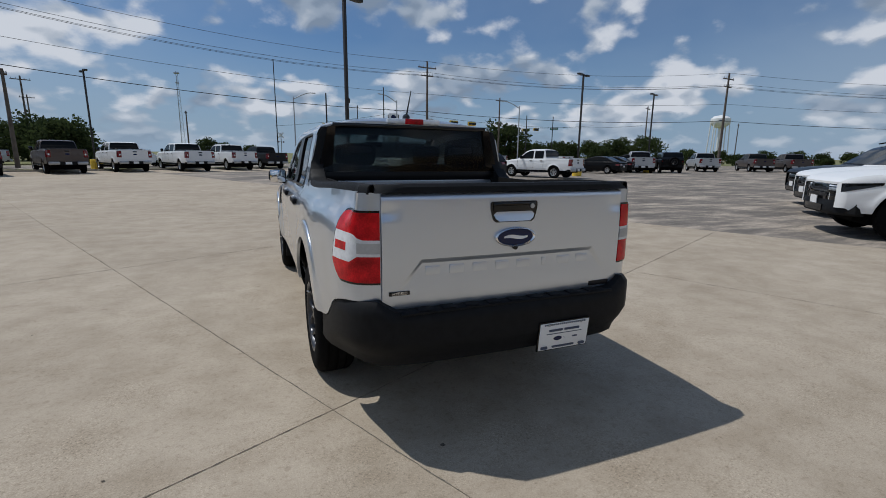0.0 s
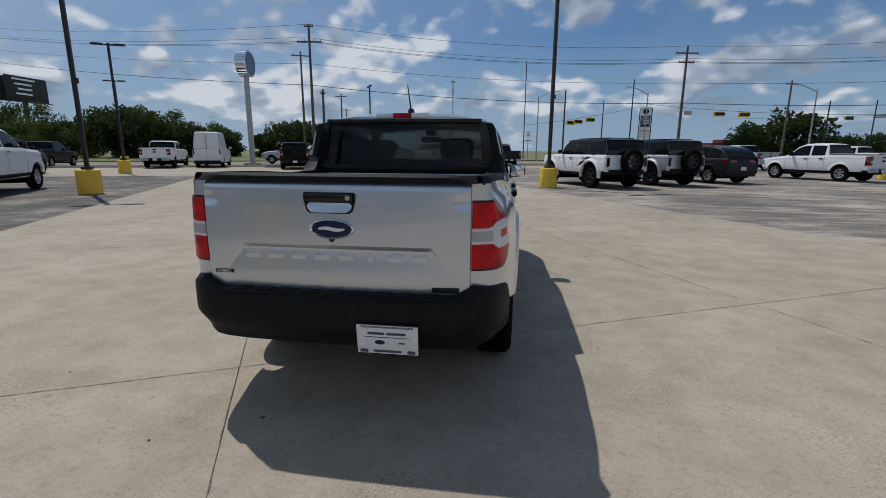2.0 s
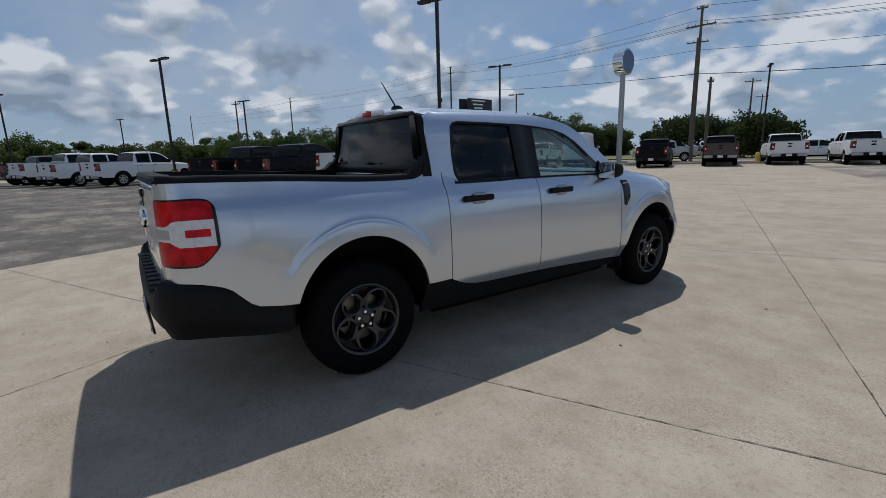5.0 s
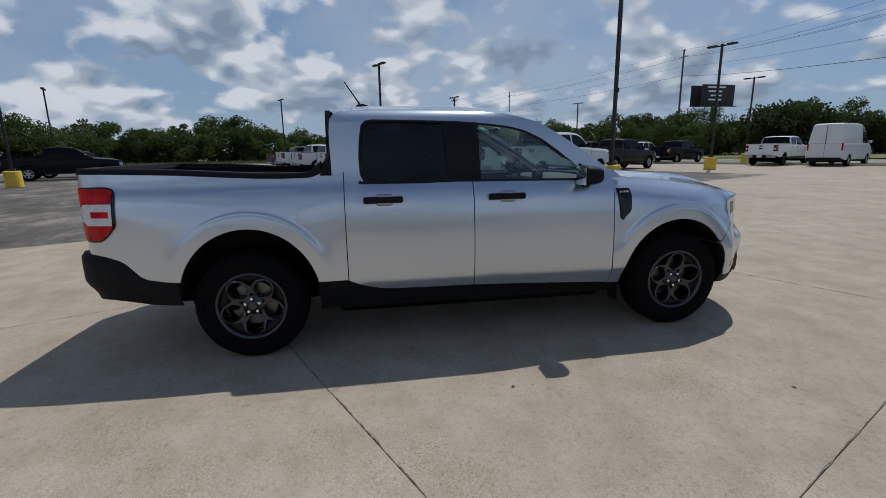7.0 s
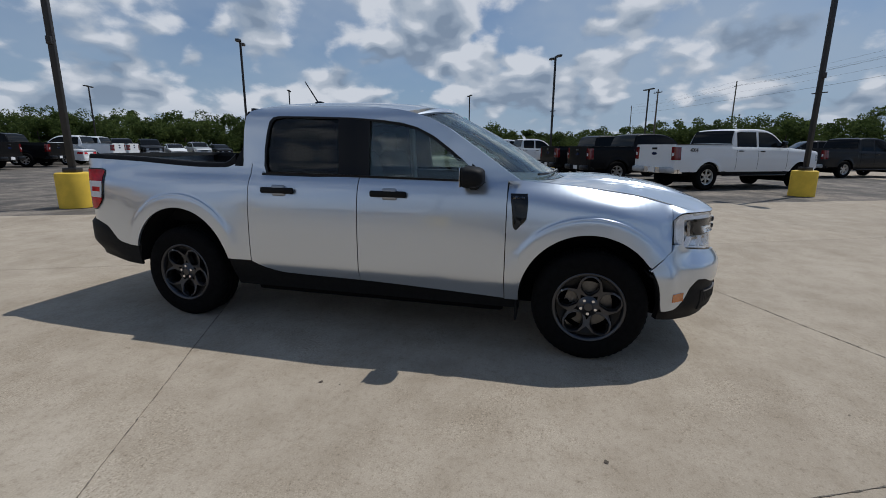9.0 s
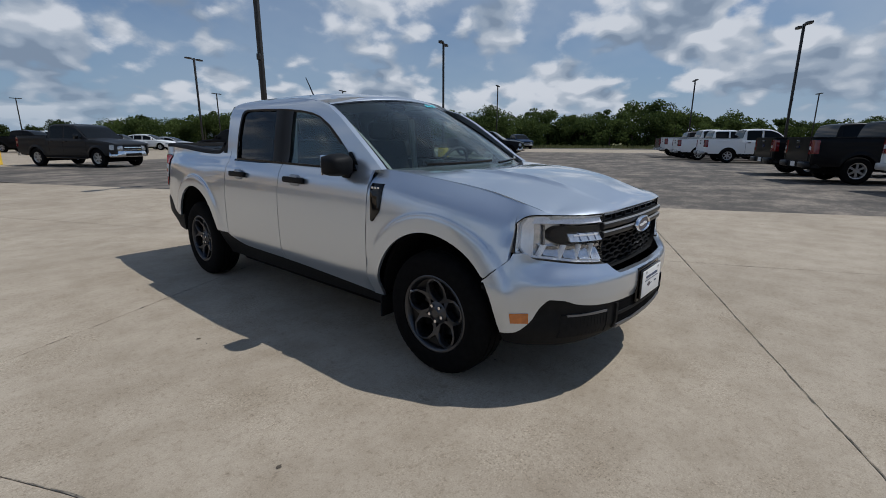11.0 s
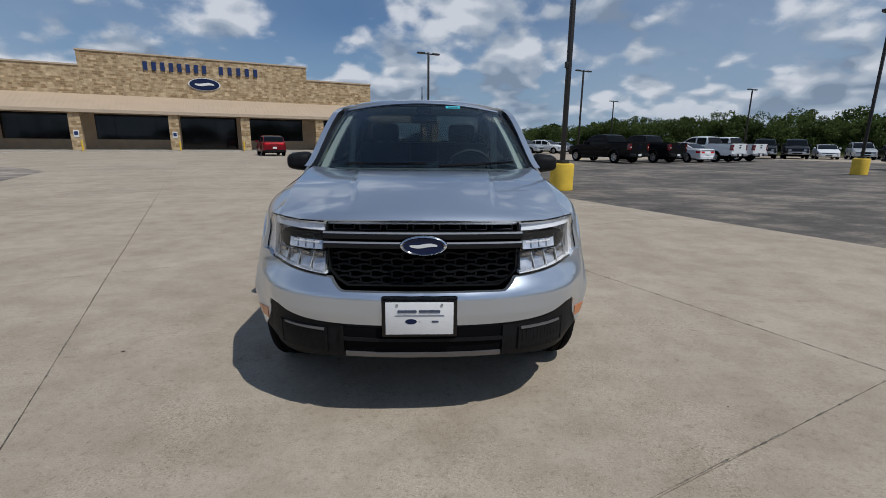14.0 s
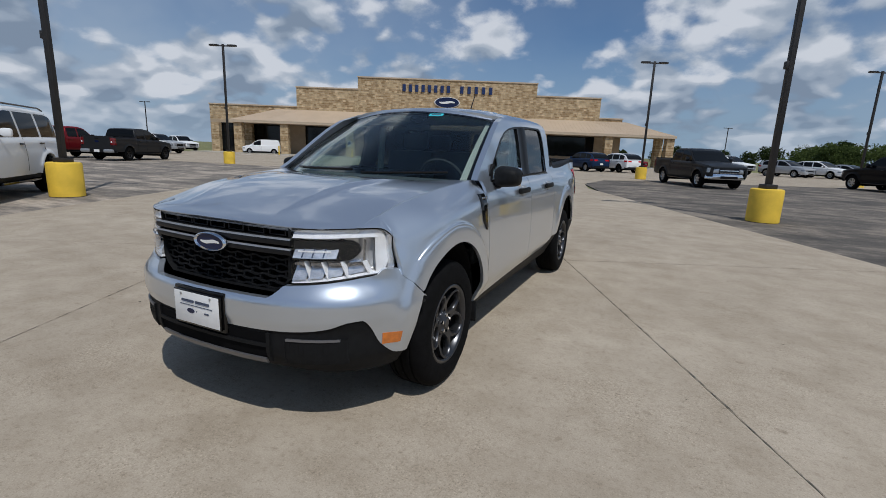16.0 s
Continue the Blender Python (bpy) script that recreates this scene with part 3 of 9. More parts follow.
U0, U1 = -6.08, 7.27  # edges of the concrete drive
flat("asphalt_west", [(U0 - 0.02, 23.5), (-16, 24.5), (-47, 24.5), (-47, -24), (-13, -24), (-9.2, -22.6), (-6.9, -18.5), (U0 - 0.02, -13.5)], -0.012, M_ASPHW, "worn grey asphalt of the car lot", category="asphalt")
flat("asphalt_east", [(U1 + 0.02, 31), (U1 + 0.02, -20), (9.4, -24), (20, -27), (95, -27), (95, 31)], -0.012, M_ASPH, "worn streaky asphalt of the car lot", category="asphalt")
flat("concrete_west", [(-63, 25), (-63, -60), (-47.02, -60), (-47.02, 24.52), (-16, 24.52), (U0 - 0.02, 23.52), (U0 - 0.02, 37), (-63, 37)], -0.008, M_CONC, "pale concrete strip round the lot", category="concrete")
flat("concrete_shop", [(-47, -24.02), (-13, -24.02), (-9.2, -22.62), (-6.92, -18.5), (U0 - 0.02, -15.2), (U0 - 0.02, -57), (-47, -57)], -0.008, M_CONC, "pale concrete forecourt of the shop", category="concrete")
flat("concrete_shop_east", [(U1 + 0.02, -20.02), (9.38, -24.02), (20, -27.02), (95, -27.02), (95, -57), (U1 + 0.02, -57)], -0.008, M_CONC, "pale concrete forecourt of the shop", category="concrete")
flat("concrete_north", [(U1 + 0.02, 31.02), (95, 31.02), (95, 37), (U1 + 0.02, 37)], -0.008, M_CONC, "pale concrete strip by the road", category="concrete")
flat("road", [(-400, 44), (400, 44), (400, 55), (-400, 55)], -0.03, M_ASPH, "two-lane asphalt road beyond the verge")
flat("kerb_north", [(-63, 37.02), (95, 37.02), (95, 37.22), (-63, 37.22)], 0.13, M_KERB, "pale concrete kerb", 0.2)
flat("kerb_west", [(-63.22, 37), (-63.22, -60), (-63.02, -60), (-63.02, 37)], 0.13, M_KERB, "pale concrete kerb", 0.2)
flat("joint_bed", [(U0, 37), (U1, 37), (U1, -57), (U0, -57)], -0.011, M_CRACK, "dark dirt in the slab joints", 0.03, category="joint")

# concrete drive of square slabs with open joints
DV, V0 = 4.55, -1.44
drive = tagged(new("concrete_drive"), "pale beige concrete drive of large square slabs", "drive", "", "structure")
cols = [(U0, -1.63), (-1.63, 2.80), (2.80, U1)]
slab_mesh = {}
for r in range(-12, 9):
    for a, b in cols:
        key = round(b - a, 3)
        if key not in slab_mesh:
            me = bpy.data.meshes.new("slab")
            bs = bmesh.new()
            box(bs, (0, 0, -0.006), (b - a - 0.003, DV - 0.003, 0.02), 0.0015, None, 1)
            bs.to_mesh(me)
            bs.free()
            me.materials.append(M_CONC)
            slab_mesh[key] = me
        ob = new("slab", slab_mesh[key])
        ob.parent = drive
        ob.matrix_world = lot_pose((a + b) / 2, V0 + DV * (r + 0.5), -0.004)


def ragged_line(bm, a, b, w, wander, seed, z=0.0035):
    """A crack: a thin dark strip that wanders between two points of the lot."""
    rnd = random.Random(seed)
    a, b = Vector((*a, 0)), Vector((*b, 0))
    n = max(6, int((b - a).length / 0.035))
    side = Vector((-(b - a).y, (b - a).x, 0)).normalized()
    off, prev = 0.0, None
    for k in range(n + 1):
        off = max(-wander, min(wander, off + rnd.uniform(-0.35, 0.35) * wander))
        hw = 0.5 * w * rnd.uniform(0.0, 1.0) ** 2 + 0.0005
        p = a + (b - a) * k / n + side * off
        q = [bm.verts.new(lot(*(p + side * s)[:2], z)) for s in (-hw, hw)]
        if prev:
            bm.faces.new((prev[0], prev[1], q[1], q[0]))
        prev = q


bm = bmesh.new()
for k, (p, q, wd) in enumerate((((U0, 3.11), (U1, 3.11), 0.012), ((U0, -1.44), (U1, -1.44), 0.008), ((-1.63, -8), (-1.63, 10), 0.008), ((2.80, -8), (2.80, 10), 0.010), ((U0, 7.66), (U1, 7.66), 0.010), ((U0, -5.99), (U1, -5.99), 0.008))):
    ragged_line(bm, p, q, wd, 0.007, 10 + k)
tagged(part("crack", bm, M_CRUMB, smooth=False), "dark ragged cracks along the slab joints", "crack", "", "stuff")

# small spots on the slabs
bm = bmesh.new()
rnd = random.Random(11)
spots = [(1.595, 0.145), (-0.40, -2.52), (1.905, 1.705), (-0.58, 3.16)]
spots += [(rnd.uniform(-4, 6), rnd.uniform(-6, 8)) for _ in range(70)]
for k, (x, y) in enumerate(spots):
    r = (0.014 if k < 3 else 0.003 + 0.007 * rnd.random() ** 3)
    bm.faces.new([bm.verts.new((x + r * rnd.uniform(0.6, 1.2) * math.cos(a), y + r * rnd.uniform(0.5, 1.0) * math.sin(a), 0.0035)) for a in steps(0, 2 * math.pi, 9)[:-1]])
tagged(part("ground_stain", bm, M_STAIN, smooth=False), "small dark oil and rust spots on concrete", "stain", "", "stuff")


# ---- shop ----
shop = thing("dealership_building", "long limestone shop front with a stepped parapet and a tan canopy", "building")
FRONT = -61.5


def shop_wall(name, u0, u1, z0, z1, v0=FRONT, v1=FRONT - 0.4, mat=None, label=""):
    bm = bmesh.new()
    c = lot((u0 + u1) / 2, (v0 + v1) / 2, (z0 + z1) / 2)
    box(bm, (0, 0, 0), (abs(u1 - u0), abs(v1 - v0), z1 - z0))
    ob = part(name, bm, mat or M_STONE, shop, label, smooth=False)
    ob.matrix_world = pose(c.x, c.y, c.z, 0, 0, TURN)
    return ob


for u0, u1, top in ((-12.2, 12.2, 10.7), (-21.0, -12.2, 9.1), (12.2, 20.6, 9.1), (20.6, 32.6, 6.5), (-24.2, -21.0, 6.5)):
    shop_wall("wall", u0, u1, 4.4, top - 0.12)
    shop_wall("coping", u0 - 0.08, u1 + 0.08, top - 0.12, top + 0.04, FRONT + 0.1, FRONT - 0.5, M_TRIM)
    shop_wall("parapet_side", u0, u0 + 0.4, top - 3.0, top - 0.14, FRONT - 0.4, FRONT - 8)
shop_wall("back_wall", -24.2, 32.6, 0, 6.3, FRONT - 20, FRONT - 20.3, M_STUCCO)
shop_wall("flat_roof", -24.0, 32.4, 5.9, 6.1, FRONT - 0.41, FRONT - 20, M_TRIM)
shop_wall("end_wall", -24.2, -23.9, 0, 5.9, FRONT - 0.4, FRONT - 20, M_STONE)
shop_wall("end_wall", 32.3, 32.6, 0, 5.9, FRONT - 0.4, FRONT - 20, M_STONE)
# ground floor: stucco piers, low wall and glazing
shop_wall("lintel", -24.2, 32.6, 4.0, 4.4, mat=M_STUCCO)
piers = [(-24.2, -20.6), (-13.6, -11.3), (-4.3, -3.2), (3.0, 4.2), (11.4, 13.8), (19.5, 22.0), (31.2, 32.6)]
for a, b in piers:
    shop_wall("pier", a, b, 0, 4.0, mat=M_STUCCO)
for a, b in ((-20.6, -13.6), (-11.3, -4.3), (4.2, 11.4), (13.8, 19.5)):
    shop_wall("low_wall", a, b, 0, 1.2, mat=M_STUCCO)
for a, b, z0 in ((-20.6, -13.6, 1.2), (-11.3, -4.3, 1.2), (-3.2, 3.0, 0.0), (4.2, 11.4, 1.2), (13.8, 19.5, 1.2), (22.0, 31.2, 0.0)):
    w = shop_wall("window", a, b, z0, 4.0, FRONT - 0.2, FRONT - 0.24, M_SHOP, "dark shop window")
    n = max(2, round((b - a) / 1.5))
    for k in range(n + 1):
        u = a + (b - a) * k / n
        shop_wall("mullion", u - 0.04, u + 0.04, z0, 4.0, FRONT - 0.13, FRONT - 0.2, M_GBLACK)
    shop_wall("transom", a, b, 2.9, 2.97, FRONT - 0.12, FRONT - 0.195, M_GBLACK)
# canopy
bm = bmesh.new()
ridge, eave = FRONT + 0.02, -57.0
prof = [(eave, 3.95), (eave, 4.25), (ridge, 6.05), (ridge, 5.9), (ridge, 3.95)]
va, vb, _ = prism(bm, prof, -29.8, 28.0, "x")
for w in va + vb:
    if w.co.y < eave - 0.5 and w.co.z > 5:
        w.co.x *= 0.83
can = part("canopy_roof", bm, M_METALROOF, shop, "tan standing seam canopy roof", smooth=False)
can.matrix_world = pose(0, 0, 0, 0, 0, TURN)
bm = bmesh.new()
for k in range(116):
    u = -29.6 + k * 0.5
    s = 0.83 if abs(u) > 24 else 1.0
    a, b = Vector((u, eave, 4.26)), Vector((u * (0.83 if abs(u) > 23.5 else 1.0), ridge, 6.06))
    rod(bm, a, b, 0.013, n=4)
seam = part("seam", bm, M_METALROOF, shop, smooth=False)
seam.matrix_world = pose(0, 0, 0, 0, 0, TURN)
seam["kind"] = "stuff"
shop_wall("fascia", -29.8, 28.0, 3.92, 4.24, eave + 0.05, eave + 0.002, M_TRIM)
for u in (27.0, 21.0, 12.5, 3.6, -3.8, -12.6, -21.2, -29.2):
    shop_wall("column", u - 0.5, u + 0.5, 0, 3.95, eave - 0.2, eave - 1.1)
for u in (-29.2, 27.0, 31.5):
    shop_wall("column", u - 0.5, u + 0.5, 0, 3.95, FRONT + 0.2, FRONT + 1.0)
shop_wall("pavement", -30, 33, 0.0, 0.10, eave + 0.4, FRONT, M_KERB, "concrete walk under the canopy")
for u in (21.4, 12.0, 3.2, -3.4, -13.2):
    b = bmesh.new()
    rod(b, (0, 0, 0), (0, 0, 1.1), 0.09, n=10)
    ob = tagged(part("bollard", b, M_YELLOW), "yellow steel bollard by the column", "bollard", "bollards at the shop")
    ob.matrix_world = lot_pose(u, eave + 0.7)
# sign: a row of blue letter blocks with a blue oval below
glyphs = [(6.1 - 0.86 * k) for k in range(8)] + [(-1.75 - 0.98 * k) for k in range(5)]
sign = thing("shop_sign", "row of plain dark blue sign blocks on limestone parapet", "sign")
for u in glyphs:
    b = bmesh.new()
    box(b, (0, 0, 0), (0.44, 0.14, 0.94), 0.02)
    ob = part("letter_block", b, M_SIGNBLUE, sign, smooth=False)
    ob.matrix_world = lot_pose(u - 0.2, FRONT + 0.08, 9.45, 180)
oval_sign = thing("oval_sign", "dark blue oval sign with a pale rim", "sign")
for r, d, mt, nm in ((1.0, 0.06, M_WHITE, "rim"), (0.92, 0.12, M_BLUE, "face")):
    b = bmesh.new()
    prism(b, oval(0, 0, 1.75 * r, 0.72 * r, 40), 0, d, "y")
    ob = part(nm, b, mt, oval_sign, smooth=False)
    ob.matrix_world = lot_pose(0, FRONT + 0.02, 7.75)
b = bmesh.new()
stroke(b, (0, 0.13, 0), 2.1, 0.30, 0.03)
ob = part("script_bar", b, M_WHITE, oval_sign, smooth=False)
ob.matrix_world = lot_pose(0, FRONT + 0.02, 7.75)
# parking signs on two columns
for u in (12.5, 3.6):
    ps = thing("parking_sign", "small white and blue parking sign on a stone column", "sign", "parking signs")
    part("plate", block((0, 0, 0), (0.46, 0.03, 0.70), 0.01), M_WHITE, ps)
    part("panel", block((0, 0.02, 0.05), (0.34, 0.012, 0.40), 0.004), M_SIGNBLUE, ps)
    ps.matrix_world = lot_pose(u, eave - 0.18, 1.75)
# parking lines before the shop
for k in range(14):
    b = bmesh.new()
    box(b, (0, 0, 0), (0.20, 5.2, 0.004))
    ob = tagged(part("line", b, M_LINE, smooth=False), "white painted bay line", "line", "bay lines", "structure")
    ob.matrix_world = lot_pose(24.5 - 3.1 * k, -52.0, 0.012, 48)


# ---- light poles ----
def light_pole_parts(height, arms):
    """A square dark pole with flat lamp heads on a round yellow base."""
    root = thing("light_pole", "dark bronze car-lot light pole on a yellow concrete base", "light pole", "light poles")
    b = lathe([(0.0, 0.0), (0.335, 0.0), (0.335, 0.70), (0.325, 0.735), (0.29, 0.75), (0.0, 0.75)], 32, "z")
    part("base", b, M_YELLOW, root, "yellow painted concrete base")
    b = block((0, 0, 0.80), (0.27, 0.27, 0.10), 0.015)
    part("base_cover", b, M_POLE, root)
    b = bmesh.new()
    box(b, (0, 0, 0.8 + (height - 0.8) / 2), (0.115, 0.115, height - 0.8), 0.012)
    part("pole", b, M_POLE, root)
    part("access_cover", block((0.08, 0, 3.4), (0.07, 0.10, 0.16), 0.01), M_POLE, root)
    for a in arms:
        b = bmesh.new()
        d = Vector((math.cos(radians(a)), math.sin(radians(a)), 0))
        box(b, d * 0.22 + Vector((0, 0, height - 0.10)), (0.40, 0.07, 0.07), 0.01, pose(0, 0, 0, 0, 0, a))
        arm = part("arm", b, M_POLE, root)
        b = bmesh.new()
        prism(b, [(0.26, -0.05), (0.34, -0.13), (0.62, -0.15), (0.82, -0.09), (0.82, 0.09), (0.62, 0.15), (0.34, 0.13), (0.26, 0.05)], height - 0.12, height - 0.03, "z")
        bmesh.ops.rotate(b, cent=(0, 0, 0), matrix=Matrix.Rotation(radians(a), 3, "Z"), verts=b.verts)
        part("lamp_head", b, M_POLE, arm)
    return root


two = light_pole_parts(7.15, (0, 180))
two.matrix_world = lot_pose(8.2, 11.7)
for u, v, turn in ((-7.45, 12.85, 0), (8.5, -6.1, 0), (-7.4, -6.25, 0), (-25.9, -6.3, 0), (-25.9, 12.95, 0), (29.2, 12.4, 0), (13.75, -25.6, 0), (-12.65, -25.75, 0), (-10.8, 27.3, 0), (-50.2, -6.6, 0), (43.0, 12.1, 0), (-26.9, -26.0, 0), (-51.4, -26.3, 0), (-49.8, 13.3, 0), (5.6, 39.7, 90), (-15.6, 43.5, 0), (-37.5, 47.4, 0), (-39.3, 29.0, 0), (47.5, -71.1, 0), (-50.7, -44.5, 0), (-49.8, -80.0, 0), (-68.3, 31.8, 0)):
    copy_thing(two, lot_pose(u, v, 0, turn))


# ---- utility poles, wires and other tall things ----
def wire(points, r=0.012):
    b = bmesh.new()
    rings = []
    for p in points:
        rings.append([b.verts.new(Vector(p) + Vector((0, r * math.cos(t), r * math.sin(t)))) for t in steps(0, 2 * math.pi, 5)[:-1]])
    for g, h in zip(rings, rings[1:]):
        for k in range(5):
            b.faces.new((g[k], g[(k + 1) % 5], h[(k + 1) % 5], h[k]))
    return tagged(part("power_line", b, M_WIRE), "black overhead power cable hanging between poles", "cable", "power lines")


def hang(a, b, sag, r=0.012):
    a, b = Vector(a), Vector(b)
    return wire([a.lerp(b, t) - Vector((0, 0, sag * 4 * t * (1 - t))) for t in steps(0, 1, 20)], r)


def utility_pole(x, y, h, turn=0.0, arms=((-0.6, 2.4),), lean=0.0):
    root = thing("utility_pole", "weathered wooden utility pole with a crossarm", "utility pole", "utility poles")
    b = bmesh.new()
    rod(b, (0, 0, 0), (0, 0, h), 0.17 * max(1.0, h / 14), 0.10 * max(1.0, h / 14), 12)
    part("pole", b, M_WOOD, root)
    for dz, w in arms:
        arm = part("crossarm", block((0, 0, h + dz), (w, 0.10, 0.12), 0.01), M_WOOD, root)
        for k in (-0.45, -0.2, 0.2, 0.45):
            b = bmesh.new()
            rod(b, (k * w, 0, h + dz + 0.06), (k * w, 0, h + dz + 0.24), 0.05, 0.03, 8)
            part("insulator", b, M_GALV, arm)
    root.matrix_world = pose(x, y, 0, 0, lean, turn)
    return root


UP = [(-368, 47, 31.6), (-179, 56.3, 23.6), (-97.2, 71.8, 23.0), (-18.8, 41.1, 13.25), (18.5, 48.9, 12.0), (53.0, 37.0, 11.5), (105, 22, 11.5), (170, 4, 11.5)]
for x, y, h in UP:
    utility_pole(x, y, h, 10, ((-1.6, 2.4), (-0.2, 0.9)) if x < 0 else ((-0.7, 2.4), (-1.6, 1.6)), 0)
for (xa, ya, ha), (xb, yb, hb) in zip(UP, UP[1:]):
    for dz, off in ((0.0, 0), (-1.4, -1.1), (-1.4, 1.1), (-1.45, 0.3), (-3.6, 0), (-5.6, 0)):
        hang((xa, ya + off, ha + dz), (xb, yb + off, hb + dz), 0.9 if dz > -3 else 0.6, 0.016 if dz > -5 else 0.03)
part_list = [(-25.7, 54.2, 13.5), (-18.16, 42.3, 7.4), (-30.5, 81.4, 11.6), (-38, 105, 11.2), (-81.9, 15.8, 10.8), (38.6, 67.7, 11), (74, 70, 11.5), (126, 88, 11), (-12, 98, 9)]
for x, y, h in part_list:
    utility_pole(x, y, h, 25, ((-0.5, 2.2),) if h > 10 else ((-0.4, 0.5),), 0)


def steel_pole(x, y, h, r=0.10, arm=0.0, turn=0.0):
    root = thing("street_lamp" if arm else "steel_pole", "grey steel street lamp with a curved arm" if arm else "plain dark steel pole", "street lamp" if arm else "pole", "roadside poles")
    b = bmesh.new()
    rod(b, (0, 0, 0), (0, 0, h), r, r * 0.7, 12)
    part("pole", b, M_GALV if arm else M_POLE, root)
    if arm:
        b = bmesh.new()
        pts = [Vector((arm * t, 0, h - 0.3 + 0.9 * math.sin(t * 1.4))) for t in steps(0, 1, 6)]
        for p, q in zip(pts, pts[1:]):
            rod(b, p, q, 0.05, n=8)
        a = part("arm", b, M_GALV, root)
        part("lamp_head", block(pts[-1] + Vector((0.25, 0, -0.02)), (0.6, 0.2, 0.1), 0.03), M_GALV, a)
    root.matrix_world = pose(x, y, 0, 0, 0, turn)


for x, y, h, arm, turn in ((15.9, 58.8, 10.2, 0, 0), (4.3, 59.3, 8.4, 2.2, 0), (17.2, 57, 8.4, 2.4, 200), (33, 52, 8.0, 2.2, 170), (3.1, 78.0, 16.0, 0, 0), (6.0, 43.6, 7.2, 0, 0), (47, 64, 8, 0, 0), (38, 58, 7.4, 0, 0), (13.0, 62, 8.0, 0, 0)):
    steel_pole(x, y, h, 0.09, arm, turn)


def traffic_signal(p, turn):
    root = thing("traffic_signal", "yellow-cased traffic signal hung from a span wire", "traffic light", "traffic lights")
    part("case", block((0, 0.06, -0.36), (1.40, 0.20, 0.56), 0.05), M_YELLOW, root)
    part("back_plate", block((0, 0.19, -0.36), (1.36, 0.04, 0.52), 0.02), M_GBLACK, root)
    for k in (-0.42, 0, 0.42):
        b = bmesh.new()
        rod(b, (k, -0.03, -0.36), (k, -0.25, -0.36), 0.17, n=14)
        part("visor", b, M_GBLACK, root)
    b = bmesh.new()
    rod(b, (0, 0, -0.13), (0, 0, 0.12), 0.025, n=6)
    part("hanger", b, M_GALV, root)
    root.matrix_world = Matrix.Translation(p) @ pose(0, 0, 0, 0, 0, turn)


E1, E2 = Vector((15.9, 58.4, 7.4)), Vector((60, 57, 6.6))
hang(E1, E2, 1.2, 0.02)
E3, E4 = Vector((15.9, 58.4, 6.65)), Vector((2.5, 71, 5.35))
hang(E3, E4, 0.2, 0.02)
E5, E6 = Vector((40, 88, 7.4)), Vector((64, 74, 7.6))
hang(E5, E6, 0.5, 0.02)
for x, y, z, turn in ((26.0, 58.1, 6.3, 15), (28.8, 58.0, 6.2, 15), (10.1, 63.86, 5.80, 30), (9.2, 64.7, 5.71, 30), (11.5, 62.5, 5.95, 30), (48.5, 83.0, 6.9, 195), (52.1, 81.0, 7.0, 195), (54.0, 79.8, 7.15, 195)):
    traffic_signal(Vector((x, y, z)), turn)
for x, y, z in ((22.4, 58.2, 6.1), (50.4, 82.0, 6.6)):
    pn = thing("hanging_plate", "pale grey metal plate hung from a span wire", "sign", "span wire plates")
    part("plate", block((0, 0, 0), (1.0 if x < 30 else 0.8, 0.03, 0.5 if x < 30 else 0.9), 0.01), M_GALV, pn)
    for sx in (-0.3, 0.3):
        m_ = bmesh.new()
        rod(m_, (sx, 0, 0.2), (sx, 0, 0.55), 0.02, n=6)
        part("hanger", m_, M_GALV, pn)
    pn.matrix_world = pose(x, y, z, 0, 0, 12)
gs = thing("street_sign", "green street name sign on a span wire", "sign")
M_GREEN = material("green sign sheet", (0.01, 0.16, 0.10), rough=0.5)
part("plate", block((0, 0, 0), (1.6, 0.03, 0.45), 0.01), M_GREEN, gs)
part("text_bar", block((0, -0.02, 0), (1.2, 0.01, 0.14)), M_WHITE, gs, smooth=False)
gs.matrix_world = pose(57.2, 77.97, 6.93, 0, 0, -30)

# round pylon sign
py = thing("pylon_sign", "silver drum-shaped pylon sign on a grey steel column", "sign")
b = bmesh.new()
rod(b, (0, 0, 0), (0, 0, 7.7), 0.24, 0.22, 20)
part("column", b, M_GALV, py)
b = lathe([(0.0, -0.45), (1.02, -0.45), (1.08, -0.42), (1.08, 0.42), (1.02, 0.45), (0.0, 0.45)], 40, "x")
dr = part("drum", b, M_CHROME, py)
dr.location = (0, 0, 8.6)
for s in (-1, 1):
    b = lathe([(0.0, 0.0), (0.95, 0.0), (0.95, 0.03), (0.0, 0.03)], 36, "x")
    fc = part("face", b, material("pale blue sign face", (0.10, 0.16, 0.28), rough=0.35), py)
    fc.location, fc.scale = (0.435 * s + (0.0 if s > 0 else -0.036), 0, 8.6), (1.2, 1, 1)
part("footing", block((0, 0, 0.12), (1.1, 1.1, 0.24), 0.03), M_KERB, py)
py.matrix_world = pose(-21.95, 34.7, 0, 0, 0, 6)

# billboard
bb = thing("billboard", "dark billboard with pale bars on a steel mast", "billboard")
b = bmesh.new()
rod(b, (0, 0, 0), (0, 0, 11.4), 0.45, n=14)
part("mast", b, M_POLE, bb)
M_BOARD = material("dark billboard sheet", (0.035, 0.032, 0.035), rough=0.6, vary=0.3, scale=1)
main = part("panel", block((0, 0, 13.35), (9.4, 0.3, 4.9), 0.04), M_BOARD, bb)
main.matrix_world = pose(0.7, 0, 0, 0, 0, 47)
b = bmesh.new()
for k, w in enumerate((4.6, 3.4, 2.8, 3.2)):
    box(b, (-0.7 - 0.3 * (k % 2), -0.17, 15.2 - 0.95 * k), (w * 1.15, 0.03, 0.34))
part("text_bar", b, M_LENSW, main, smooth=False)
